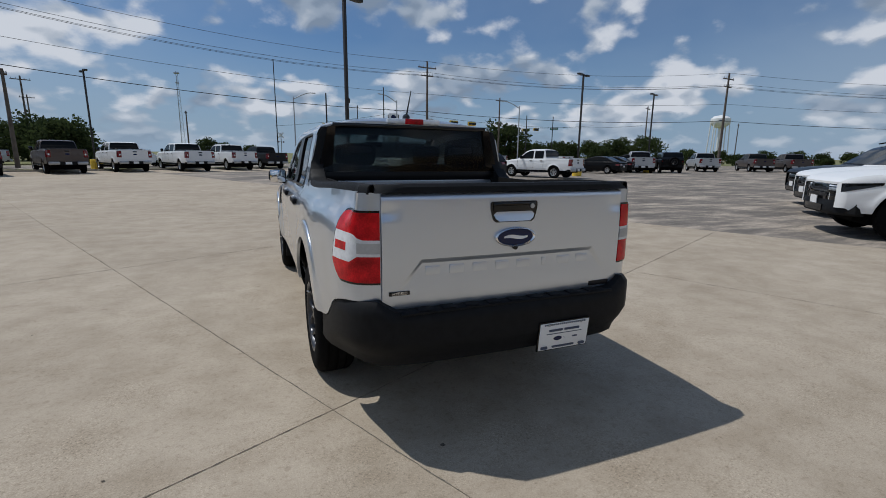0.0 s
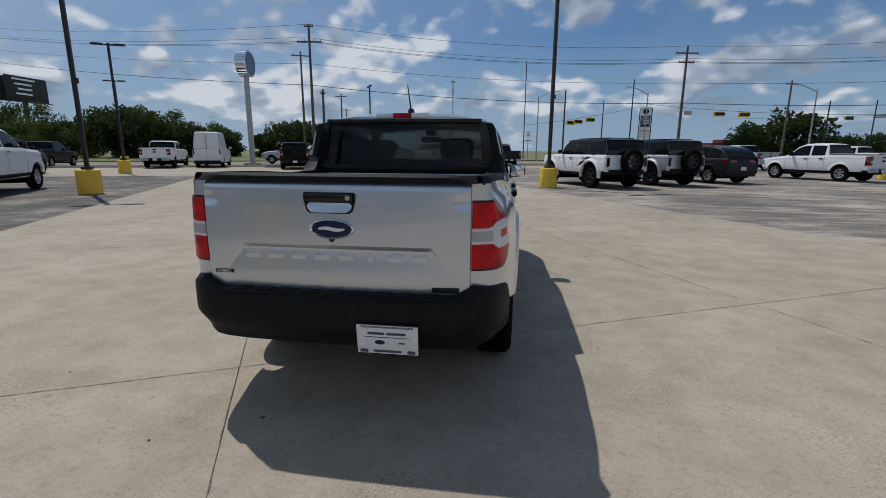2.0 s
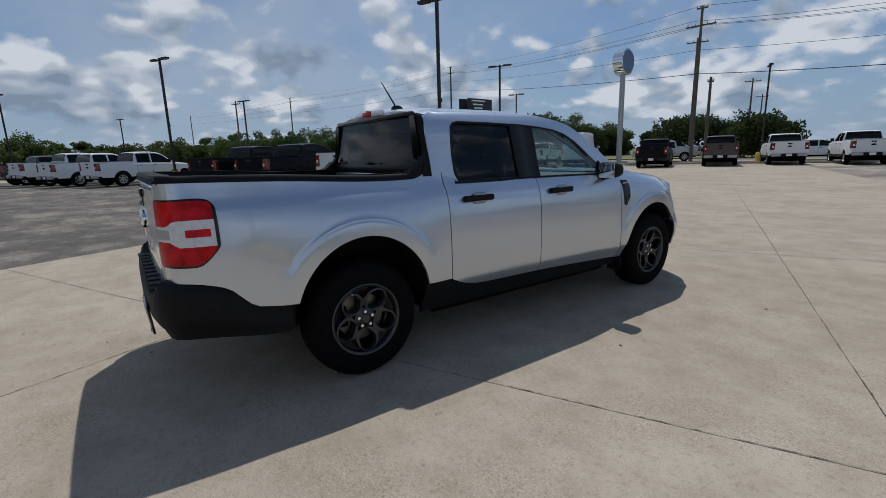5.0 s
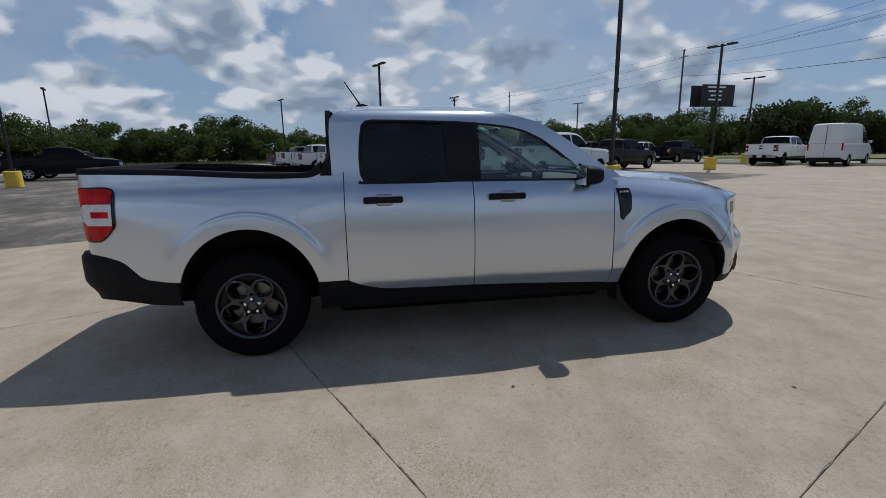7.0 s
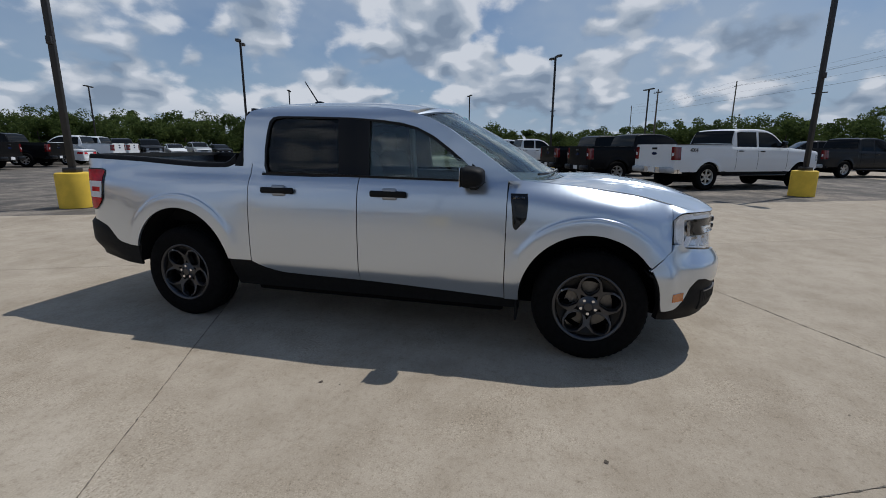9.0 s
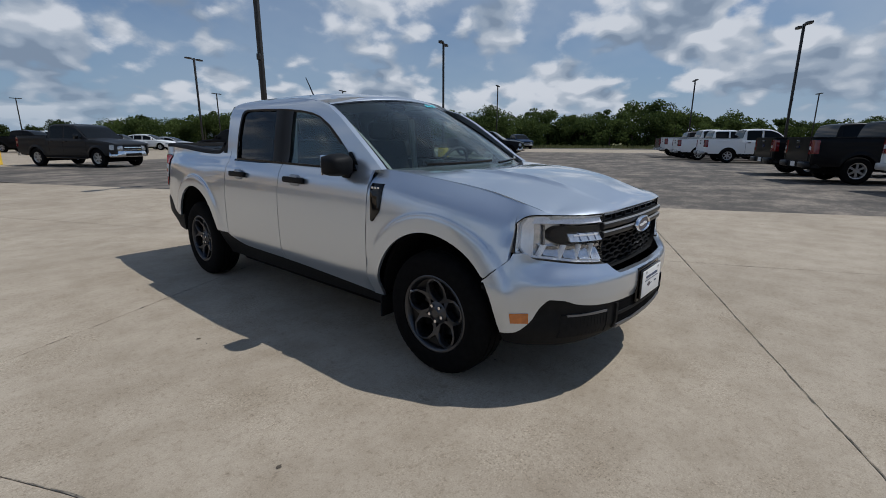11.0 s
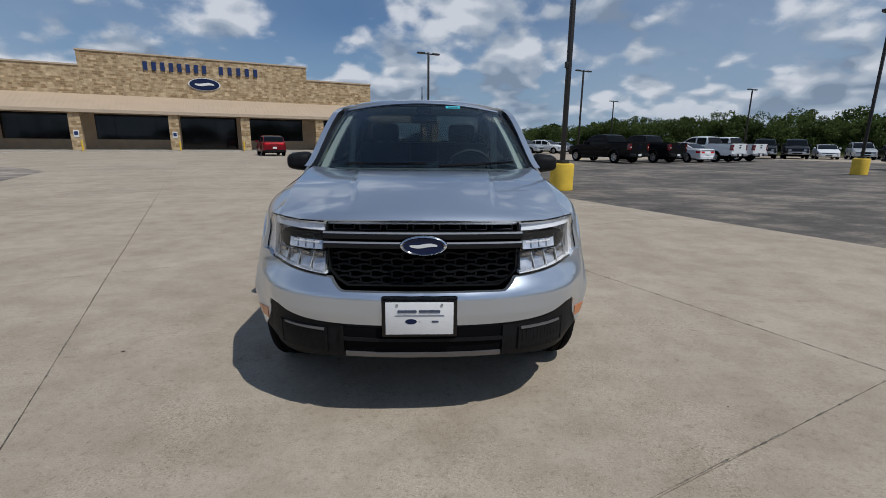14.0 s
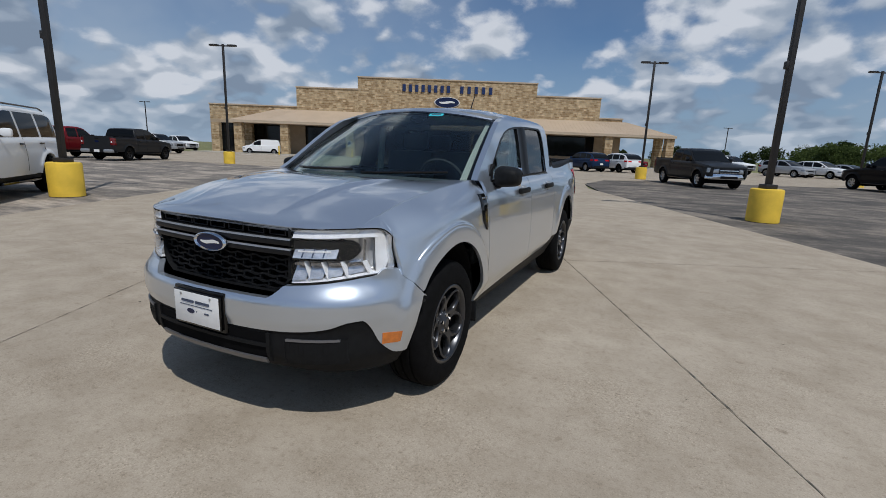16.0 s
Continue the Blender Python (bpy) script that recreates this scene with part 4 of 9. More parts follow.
rear = part("panel", block((0, 0, 13.35), (9.4, 0.3, 4.9), 0.04), M_BOARD, bb)
rear.matrix_world = pose(-1.5, 1.0, 0, 0, 0, 44)
walk_way = part("catwalk", block((0, -0.55, 10.80), (9.8, 0.8, 0.10)), M_POLE, bb)
walk_way.matrix_world = pose(0.7, 0, 0, 0, 0, 47)
bb.matrix_world = pose(-99.5, 82.5, 0, 0, 0, 49)

# fuel price sign across the road
fs = thing("fuel_sign", "tall white roadside fuel sign with blue and green panels", "sign")
part("frame", block((0, 0, 5.75), (1.55, 0.34, 4.7), 0.04), M_WHITE, fs)
b = bmesh.new()
prism(b, oval(0, 7.45, 0.42, 0.42, 28), -0.21, -0.17, "y")
part("disc", b, M_BLUE, fs, smooth=False)
for z, h, mt in ((6.62, 0.42, M_BLUE), (5.72, 1.15, M_INK), (4.55, 0.10, M_INK), (4.15, 0.30, M_LINE)):
    part("panel", block((0, -0.19, z), (1.36, 0.05, h), 0.015), mt, fs)
part("name_bar", block((0, -0.225, 6.62), (0.9, 0.02, 0.12)), M_WHITE, fs)
for k in range(3):
    part("price_bar", block((0.12, -0.225, 6.08 - 0.36 * k), (0.85, 0.02, 0.16)), M_WHITE if k < 2 else M_SHOP, fs)
for s in (-0.86, 0.86):
    b = bmesh.new()
    rod(b, (s, 0, 0), (s, 0, 7.9), 0.07, n=10)
    part("leg", b, M_POLE, fs)
fs.matrix_world = pose(21.4, 73.0, 0, 0, 0, -14)

# goods wagons standing on the line beyond the road
M_WAGON = material("faded red wagon paint", (0.11, 0.022, 0.018), rough=0.7, vary=0.35, scale=1.5)
M_HOPPER = material("dusty grey wagon paint", (0.30, 0.29, 0.27), rough=0.7, vary=0.3, scale=1.5)


def goods_wagon(u, length, mat, word, high):
    root = thing("goods_wagon", f"{word} open goods wagon standing on rails", "rail wagon", "goods wagons")
    part("underframe", block((0, 0, 1.05), (length, 2.3, 0.30), 0.03), M_DARK, root)
    for s_ in (-1, 1):
        sd_ = part("side", block((0, 1.40 * s_, 1.2 + high / 2), (length, 0.10, high), 0.02), mat, root)
        part("end", block((length / 2 * s_, 0, 1.2 + high / 2), (0.10, 2.7, high * 0.92), 0.02), mat, root)
        for k in range(int(length / 1.2)):
            part("rib", block((-length / 2 + 0.7 + 1.2 * k, 1.48 * s_, 1.2 + high / 2), (0.14, 0.10, high * 0.96), 0.01), mat, sd_)
        bg = part("bogie", block((s_ * (length / 2 - 1.7), 0, 0.62), (2.2, 2.0, 0.35), 0.05), M_DARK, root)
        for a_ in (-0.75, 0.75):
            for c_ in (-0.8, 0.8):
                m_ = bmesh.new()
                rod(m_, (s_ * (length / 2 - 1.7) + a_, c_ - 0.07, 0.46), (s_ * (length / 2 - 1.7) + a_, c_ + 0.07, 0.46), 0.46, n=18)
                part("wheel", m_, M_DARK, bg)
    part("floor", block((0, 0, 1.26), (length - 0.2, 2.6, 0.10)), mat, root)
    root.matrix_world = lot_pose(u, 60.0)
    return root


goods_wagon(73.2, 13.4, M_WAGON, "dull red", 1.75)
goods_wagon(87.2, 13.4, M_WAGON, "dull red", 1.55)
goods_wagon(101.2, 13.4, M_HOPPER, "dusty grey", 1.9)
goods_wagon(115.2, 13.4, M_HOPPER, "dusty grey", 1.9)
for u, w_, h_, mt, word in ((71.0, 3.4, 1.0, M_WAGON, "dull red"), (76.7, 2.5, 1.25, M_KERB, "pale tan")):
    cr = thing("cargo_box", f"{word} ribbed steel cargo box lying in a goods wagon", "cargo")
    bx = part("body", block((0, 0, 0), (w_, 2.3, h_ + 1.2), 0.04), mt, cr)
    for k in range(4):
        part("rib", block((-w_ / 2 + 0.3 + k * (w_ - 0.6) / 3, -1.17, 0), (0.10, 0.08, h_ + 1.1), 0.01), mt, bx)
    cr.matrix_world = lot_pose(u, 60.0, 1.31 + (h_ + 1.2) / 2)
for v in (59.28, 60.72):
    tagged(part("rail", block((0, 0, 0), (300, 0.08, 0.16)), M_DARK), "rusty steel rail of the railway line", "rail", "", "structure").matrix_world = lot_pose(60, v, -0.08)

xs = thing("crossing_signal", "railway crossing signal with a white crossbuck and two dark lamps", "signal")
b = bmesh.new()
rod(b, (0, 0, 0), (0, 0, 5.0), 0.07, n=10)
part("mast", b, M_GALV, xs)
for a in (-45, 45):
    bd = part("crossbuck_board", block((0, 0, 0), (1.25, 0.03, 0.22), 0.005), M_WHITE, xs)
    bd.matrix_world = pose(0, -0.09 - 0.035 * (a > 0), 4.55, 0, a, 0)
part("lamp_arm", block((0, -0.10, 3.35), (1.0, 0.06, 0.08), 0.01), M_DARK, xs)
for s_ in (-1, 1):
    lm = part("lamp_target", lathe([(0.0, 0.0), (0.28, 0.0), (0.30, 0.03), (0.0, 0.05)], 24, "y"), M_GBLACK, xs)
    lm.location = (0.42 * s_, -0.18, 3.35)
    b = bmesh.new()
    rod(b, (0, -0.03, 0), (0, 0.02, 0), 0.12, n=16)
    part("lens", b, M_REDD, lm)
xs.matrix_world = pose(4.14, 86.4, 0, 0, 0, -4)

# water tower and radio mast, far off
wt = thing("water_tower", "white water tower on slender legs", "water tower")
tank = part("tank", lathe([(0.0, -4.2), (3.2, -3.8), (6.0, -1.6), (6.6, 0.4), (6.4, 2.4), (4.2, 4.2), (0.0, 5.0)], 32, "z"), M_WHITE, wt)
tank.location = (0, 0, 27)
for k in range(6):
    a = 2 * math.pi * k / 6
    b = bmesh.new()
    rod(b, (7.0 * math.cos(a), 7.0 * math.sin(a), 0), (6.0 * math.cos(a), 6.0 * math.sin(a), 27), 0.35, n=8)
    part("leg", b, M_WHITE, wt)
b = bmesh.new()
rod(b, (0, 0, 0), (0, 0, 24), 0.9, n=12)
part("riser", b, M_WHITE, wt)
b = bmesh.new()
box(b, (0, -6.6, 0.8), (3.6, 0.2, 0.8), 0.1)
tb = part("text_bar", b, M_INK, wt, smooth=False)
tb.location = (0, 0, 27)
tb.rotation_euler = (0, 0, radians(-45))
wt.matrix_world = pose(-1 + 400 * math.sin(radians(52.4)), -4 + 400 * math.cos(radians(52.4)), 0)
rm = thing("radio_mast", "slender lattice radio mast with antennas", "mast")
b = bmesh.new()
for k in range(3):
    a = 2 * math.pi * k / 3
    rod(b, (1.3 * math.cos(a), 1.3 * math.sin(a), 0), (0.45 * math.cos(a), 0.45 * math.sin(a), 44), 0.09, n=5)
for j in range(22):
    r0, r1 = 1.3 - 0.85 * j / 22, 1.3 - 0.85 * (j + 1) / 22
    for k in range(3):
        a, c = 2 * math.pi * k / 3, 2 * math.pi * (k + 1) / 3
        rod(b, (r0 * math.cos(a), r0 * math.sin(a), 2 * j), (r1 * math.cos(c), r1 * math.sin(c), 2 * j + 2), 0.05, n=4)
part("lattice", b, M_GALV, rm, smooth=False)
for z, w in ((43, 2.6), (38, 1.6)):
    part("antenna", block((0, 0, z), (w, w, 0.5), 0.05), M_GALV, rm)
rm.matrix_world = pose(-1 - 300 * math.sin(radians(6.6)), -4 + 300 * math.cos(radians(6.6)), 0)


# ---- woods and trees ----
def leaf_cloud(centres, per, size, seed):
    """Many small crossed leaf faces scattered in lumps; returns points and faces."""
    rs = np.random.RandomState(seed)
    c = np.repeat(np.asarray(centres, float), per, 0)
    d = rs.normal(size=(len(c), 3))
    d /= np.linalg.norm(d, axis=1)[:, None]
    rad = rs.uniform(0.55, 1.05, len(c))[:, None]
    p = c[:, :3] + d * rad * c[:, 3:4] * np.array([1, 1, 0.8])
    a, b = rs.normal(size=(len(c), 3)), rs.normal(size=(len(c), 3))
    a /= np.linalg.norm(a, axis=1)[:, None]
    b -= a * (a * b).sum(1)[:, None]
    b /= np.linalg.norm(b, axis=1)[:, None]
    s = size * rs.uniform(0.5, 1.3, len(c))[:, None]
    v = np.stack([p + a * s, p + b * s * 0.6, p - a * s, p - b * s * 0.6], 1).reshape(-1, 3)
    v[:, 2] = np.maximum(v[:, 2], 0.02)
    return v, np.arange(len(v)).reshape(-1, 4)


def leaf_object(name, v, f, mat):
    me = bpy.data.meshes.new(name)
    me.from_pydata(v.tolist(), [], f.tolist())
    me.materials.append(mat)
    return new(name, me)


def crown_lumps(x, y, h, w, rnd, n):
    """Lumps of a tree's crown: wide in the middle, with a broken top."""
    out = []
    for _ in range(n):
        t = rnd.random()
        z = h * (0.10 + 0.80 * t)
        r = w * (0.35 + 0.65 * math.sin(math.pi * (0.15 + 0.75 * t))) * math.sqrt(rnd.random())
        a = rnd.uniform(0, 2 * math.pi)
        out.append((x + r * math.cos(a), y + r * math.sin(a), z, w * rnd.uniform(0.24, 0.46)))
    return out


WOODS = [(34, 104, 7.0), (42, 98, 9.0), (47, 92, 7.5), (56, 90, 8.0), (66, 88, 7.2), (78, 92, 6.4), (88, 100, 5.0), (97, 92, 5.6), (104, 82, 7.2), (112, 80, 6.4), (123, 82, 6.6), (134, 84, 6.4), (148, 88, 6.4), (158, 92, 6.2), (166, 96, 4.6)]
w_az, w_far, w_h = curve([w[0] for w in WOODS], [w[0] for w in WOODS]), curve([w[0] for w in WOODS], [w[1] for w in WOODS]), curve([w[0] for w in WOODS], [w[2] for w in WOODS])
rnd = random.Random(5)
lumps, trunks = [], bmesh.new()
for row in range(3):
    for k in range(86):
        az = 34 + 132.5 * (k + rnd.random()) / 86
        far = w_far(az) + row * 6 + rnd.uniform(-2, 2)
        h = w_h(az) * rnd.uniform(0.74, 1.12) * (0.78, 1.0, 1.05)[row]
        x, y = 2 - far * math.sin(radians(az)), far * math.cos(radians(az))
        lumps += crown_lumps(x, y, h, rnd.uniform(2.2, 3.6), rnd, 16 if row < 2 else 10)
        if row == 0:
            rod(trunks, (x, y, 0), (x + rnd.uniform(-0.3, 0.3), y, h * 0.6), 0.16, 0.07, 6)
            lumps += [(x + rnd.uniform(-2, 2), y + rnd.uniform(-2, 2), rnd.uniform(0.3, 1.2), 1.0) for _ in range(3)]
v, f = leaf_cloud(lumps, 150, 0.18, 3)
tagged(leaf_object("woods", v, f, M_LEAF), "dense green belt of mixed trees beyond the lot", "trees", "", "stuff")
tagged(part("woods_trunks", trunks, M_BARK), "thin trunks in the tree belt", "trees", "", "stuff")
# weedy verge before the woods
rs = np.random.RandomState(8)
az = np.radians(rs.uniform(60, 168, 26000))
far = rs.uniform(68, 86, 26000)
gx, gy = 2 - far * np.sin(az), far * np.cos(az)
hh, ww, th = rs.uniform(0.15, 0.55, 26000), rs.uniform(0.05, 0.14, 26000), rs.uniform(0, 6.28, 26000)
v = np.stack([np.stack([gx - ww * np.cos(th), gy - ww * np.sin(th), 0 * gx - 0.05], 1), np.stack([gx + ww * np.cos(th), gy + ww * np.sin(th), 0 * gx - 0.05], 1), np.stack([gx, gy, hh], 1)], 1).reshape(-1, 3)
tagged(leaf_object("tall_grass", v, np.arange(len(v)).reshape(-1, 3), M_GRASS), "tall dry grass along the woods", "grass", "", "stuff")


def tree(x, y, h, w, seed, mat=M_LEAF2):
    rnd = random.Random(seed)
    root = thing("tree", "broad green live oak with a dense crown", "tree", "roadside trees")
    b = bmesh.new()
    rod(b, (0, 0, 0), (0.1, 0, h * 0.38), h * 0.035, h * 0.024, 9)
    tips = []
    for k in range(7):
        a = 2 * math.pi * (k + rnd.random()) / 7
        tip = Vector((w * 0.55 * math.cos(a), w * 0.55 * math.sin(a), h * rnd.uniform(0.55, 0.8)))
        rod(b, (0.1, 0, h * rnd.uniform(0.28, 0.38)), tip, h * 0.016, h * 0.006, 6)
        tips.append(tip)
    part("trunk", b, M_BARK, root)
    v, f = leaf_cloud(crown_lumps(0, 0, h, w, rnd, 34) + [(*t, w * 0.35) for t in tips], 90, 0.30, seed)
    ob = leaf_object("crown", v, f, mat)
    ob.parent = root
    root.location = (x, y, 0)
    return root


oaks = [tree(0, 0, 8.5, 4.6, 1), tree(0, 0, 6.5, 4.0, 2), tree(0, 0, 5.0, 3.2, 3)]
spots = []
for az, far, k, s in ((43, 95, 0, 1.0), (41, 92, 0, 1.0), (39, 100, 1, 1.0), (36.5, 98, 1, .9), (34.5, 104, 2, 1.0), (33, 104, 2, .9), (29, 90, 2, .8), (26.5, 84, 0, .75), (24.5, 86, 0, .78), (22, 88, 1, .8), (19.5, 82, 1, .9), (17.3, 90, 2, .9), (5, 150, 1, .8), (3.5, 155, 2, .8), (0.8, 160, 2, .7), (18.5, 62, 1, .7)):
    spots.append((az, far, k, s))
rnd = random.Random(21)
spots += [(-25.3, 95, 0, 0.78), (-28.5, 97, 1, 1.22)]
for k in range(34):
    az = -31 - 39 * (k + rnd.random()) / 34
    spots.append((az, rnd.uniform(100, 140), k % 3, rnd.uniform(0.46, 0.72) * (1.0 if az > -45 else 0.65)))
for k in range(14):
    spots.append((168 + 3.0 * k + rnd.random() * 2, rnd.uniform(170, 230), k % 3, rnd.uniform(0.7, 1.0)))
for n_, (az, far, k, s) in enumerate(spots):
    m = Matrix.Translation((1 - far * math.sin(radians(az)), -4 + far * math.cos(radians(az)), 0)) @ pose(0, 0, 0, 0, 0, 47 * n_) @ Matrix.Scale(s, 4)
    t_ = copy_thing(oaks[k], m)
    t_.matrix_basis = m
for k, o in enumerate(oaks):
    o.location = (-95 + 9 * k, 62, 0)

# ---- the silver pickup ----
truck = thing("pickup_truck", "silver four-door compact pickup truck with black bumpers on concrete", "pickup truck")
SIDE = curve([0.24, 0.30, 0.36, 0.42, 0.475, 0.49, 0.60, 0.75, 0.90, 1.0, 1.06, 1.10, 1.14, 1.20, 1.28, 1.40, 1.50, 1.56, 1.60, 1.63], [0.80, 0.828, 0.846, 0.868, 0.893, 0.898, 0.903, 0.905, 0.900, 0.888, 0.874, 0.857, 0.830, 0.807, 0.79, 0.766, 0.742, 0.722, 0.694, 0.65])
PLAN = curve([-2.425, -2.415, -2.39, -2.34, -2.24, -2.05, -1.8, -1.4, -0.8, 0, 0.8, 1.2, 1.6, 1.9, 2.08, 2.2, 2.3], [0.676, 0.715, 0.765, 0.805, 0.84, 0.870, 0.89, 0.903, 0.905, 0.905, 0.905, 0.905, 0.902, 0.892, 0.874, 0.838, 0.79])
ARCH = {"rear": (-1.41, 0.42, 0.440, 0.462), "front": (1.636, 0.38, 0.435, 0.452)}


def bump_step(a, b, x):
    t = max(0.0, min(1.0, (x - a) / (b - a)))
    return t * t * (3 - 2 * t)


def body_x(y, z):
    """Half width of the body at a place along it and a height: barrel side, rounded ends and flared arches."""
    barrel = (SIDE(z) / 0.905 - 1) * bump_step(-2.425, -2.25, y)
    if z < 0.62:
        barrel *= 1 - 0.6 * bump_step(1.88, 2.0, y)
    x = PLAN(y) * (1 + barrel)
    x -= 0.072 * bump_step(1.75, 2.16, y) * max(0.0, (z - 0.58) / 0.35)
    for cy, cz, a, b in ARCH.values():
        r = math.hypot((y - cy) / (a + 0.115), (z - cz) / (b + 0.105))
        if z > cz - 0.1:
            fade = bump_step(cz - 0.10, cz + 0.22, z)
            x += fade * (0.013 * (1 - bump_step(0.955, 1.02, r)) + 0.012 * (1 - bump_step(0.9, 1.35, r)))
    return x


def arch_z(y, which):
    cy, cz, a, b = ARCH[which]
    t = (y - cy) / a
    return cz + b * math.sqrt(1 - t * t) if abs(t) < 1 else -1.0


def fine_rows(y0, y1, which=None, step=0.04):
    ys = set(steps(y0, y1, max(2, round((y1 - y0) / step))))
    if which:
        cy, _, a, _ = ARCH[which]
        for k in range(33):
            y = cy - a * math.cos(math.pi * k / 32)
            if y0 < y < y1:
                ys.add(y)
        for y in (cy - a - 0.001, cy + a + 0.001):
            if y0 < y < y1:
                ys.add(y)
    out = []
    for y in sorted(ys):
        if not out or y - out[-1] > 0.0009:
            out.append(y)
    return out


def side_panel(name, ys, low, high, sgn, nz=22, xf=body_x, mat=None, label="", th=0.02):
    front, back = [], []
    for y in ys:
        z0, z1 = low(y), high(y)
        zs = steps(z0, z1, nz)
        front.append([(sgn * xf(y, z), y, z) for z in zs])
        back.append([(sgn * (xf(y, z) - th), y + (th if y < -2.3 else 0), z) for z in zs])
    return part(name, sheet(front, back), mat or M_SILVER, truck, label, angle=28)


bed_top = curve([-2.43, -1.9, -1.15, -1.02, -0.93, -0.86, -0.785], [1.238, 1.222, 1.186, 1.188, 1.215, 1.272, 1.290])
bed_low0 = curve([-2.43, -2.33, -2.18, -2.035, -1.86, -1.0, -0.7], [0.745, 0.738, 0.700, 0.577, 0.557, 0.512, 0.507])
sill_top = curve([-0.79, -0.66, -0.50, 0.1, 1.2], [0.507, 0.452, 0.424, 0.412, 0.362])
hood_edge = curve([1.10, 1.2, 1.43, 1.88, 2.15, 2.215, 2.25, 2.3], [1.148, 1.142, 1.122, 1.068, 1.000, 0.982, 0.972, 0.970])
seam_z = curve([1.978, 2.045, 2.085, 2.13], [0.625, 0.688, 0.724, 0.764])
# headlamp outline on the nose: how far ahead, top and bottom over the half width
HX = [0.452, 0.50, 0.55, 0.60, 0.645, 0.685, 0.72, 0.742, 0.758, 0.770, 0.779, 0.785]
HY = curve([0.44, 0.50, 0.55, 0.60, 0.645, 0.685, 0.72, 0.748, 0.768, 0.785], [2.425, 2.408, 2.386, 2.356, 2.322, 2.283, 2.240, 2.198, 2.160, 2.120])
h_top = curve([0.44, 0.60, 0.70, 0.742, 0.758, 0.770, 0.785], [0.962, 0.965, 0.967, 0.966, 0.962, 0.952, 0.922])
h_low = curve([0.44, 0.60, 0.70, 0.742, 0.765, 0.785], [0.712, 0.728, 0.744, 0.752, 0.760, 0.784])
lamp_top = [(HY(x) - 0.06 * (h_top(x) - 0.72), x, h_top(x)) for x in reversed(steps(0.69, 0.785, 24))]
LTX, LTZ = curve([p[0] for p in lamp_top], [p[1] for p in lamp_top]), curve([p[0] for p in lamp_top], [p[2] for p in lamp_top])
LAMP_END = lamp_top[0][0]


def fender_x(y, z):
    x = body_x(y, z)
    h = hood_edge(y) - z
    cap = 0.775 - 0.075 * bump_step(1.15, 2.21, y)
    if h < 0.15:
        t = 1 - h / 0.15
        x = x + (cap - x) * t ** 2.3
    f = bump_step(2.04, 2.12, y)
    if f and y > LAMP_END:
        t = max(0.0, min(1.0, (z - LTZ(y)) / max(0.004, hood_edge(y) - LTZ(y))))
        x += (LTX(y) + 0.002 + (cap - LTX(y)) * t ** 1.5 - x) * f
    elif f:
        z0 = LTZ(LAMP_END)
        t = max(0.0, min(1.0, (z - z0) / (hood_edge(y) - z0)))
        if z > z0 - 0.12:
            x += (0.787 + (cap - 0.787) * t ** 1.5 - x) * f * bump_step(z0 - 0.12, z0 - 0.02, z)
    return x


rear_ys = sorted(set([-2.425, -2.42, -2.412, -2.40, -2.38, -2.36, -2.33, -2.30] + fine_rows(-2.27, -0.789, "rear")))
for sgn in (1, -1):
    side_panel("bed_side", rear_ys, lambda y: max(bed_low0(y), arch_z(y, "rear")), bed_top, sgn, 26)
    side_panel("rear_door", fine_rows(-0.783, 0.078), sill_top, lambda y: 1.142 if y > -0.66 else 1.142 + 0.14 * bump_step(-0.66, -0.783, y), sgn)
    side_panel("front_door", fine_rows(0.084, 1.108), sill_top, lambda y: 1.142, sgn)
    side_panel("front_fender", fine_rows(1.114, 2.02, "front") + [2.035, 2.05, 2.065, 2.08, 2.09, LAMP_END - 0.004, LAMP_END + 0.0005, LAMP_END + 0.006, LAMP_END + 0.014] + steps(LAMP_END + 0.022, 2.248, 10), lambda y: max(0.36 if y < 1.5 else 0.0, arch_z(y, "front"), 0 if y < 1.978 else seam_z(y) + 0.002) if y < LAMP_END else min(LTZ(y) + 0.004, hood_edge(y) - 0.001), hood_edge, sgn, 30, fender_x)
    # black sill under the doors
    side_panel("sill", fine_rows(-0.985, 1.205, None, 0.06), lambda y: 0.285, lambda y: sill_top(y) - 0.004 if y > -0.79 else 0.505, sgn, 6, lambda y, z: SIDE(z) - 0.022 * (1 - bump_step(0.30, 0.42, z)) - 0.004, M_PLASTIC, "black plastic sill")
    # wheel wells
    for w in ARCH:
        cy, cz, a, b = ARCH[w]
        rows, back = [], []
        for k in range(25):
            t = math.pi * k / 24
            p = (cy - (a + 0.004) * math.cos(t), cz + (b + 0.004) * math.sin(t))
            q = (cy - (a + 0.03) * math.cos(t), cz + (b + 0.03) * math.sin(t))
            rows.append([(sgn * x, *p) for x in (0.866 if w == "rear" else 0.835, 0.52)])
            back.append([(sgn * x, *q) for x in (0.862 if w == "rear" else 0.832, 0.52)])
        part("wheel_well", sheet(rows, back), M_LINER, truck, "black wheel arch liner")
        part("inner_wall", block((sgn * 0.50, cy, 0.60), (0.04, 1.0, 0.62)), M_LINER, truck)
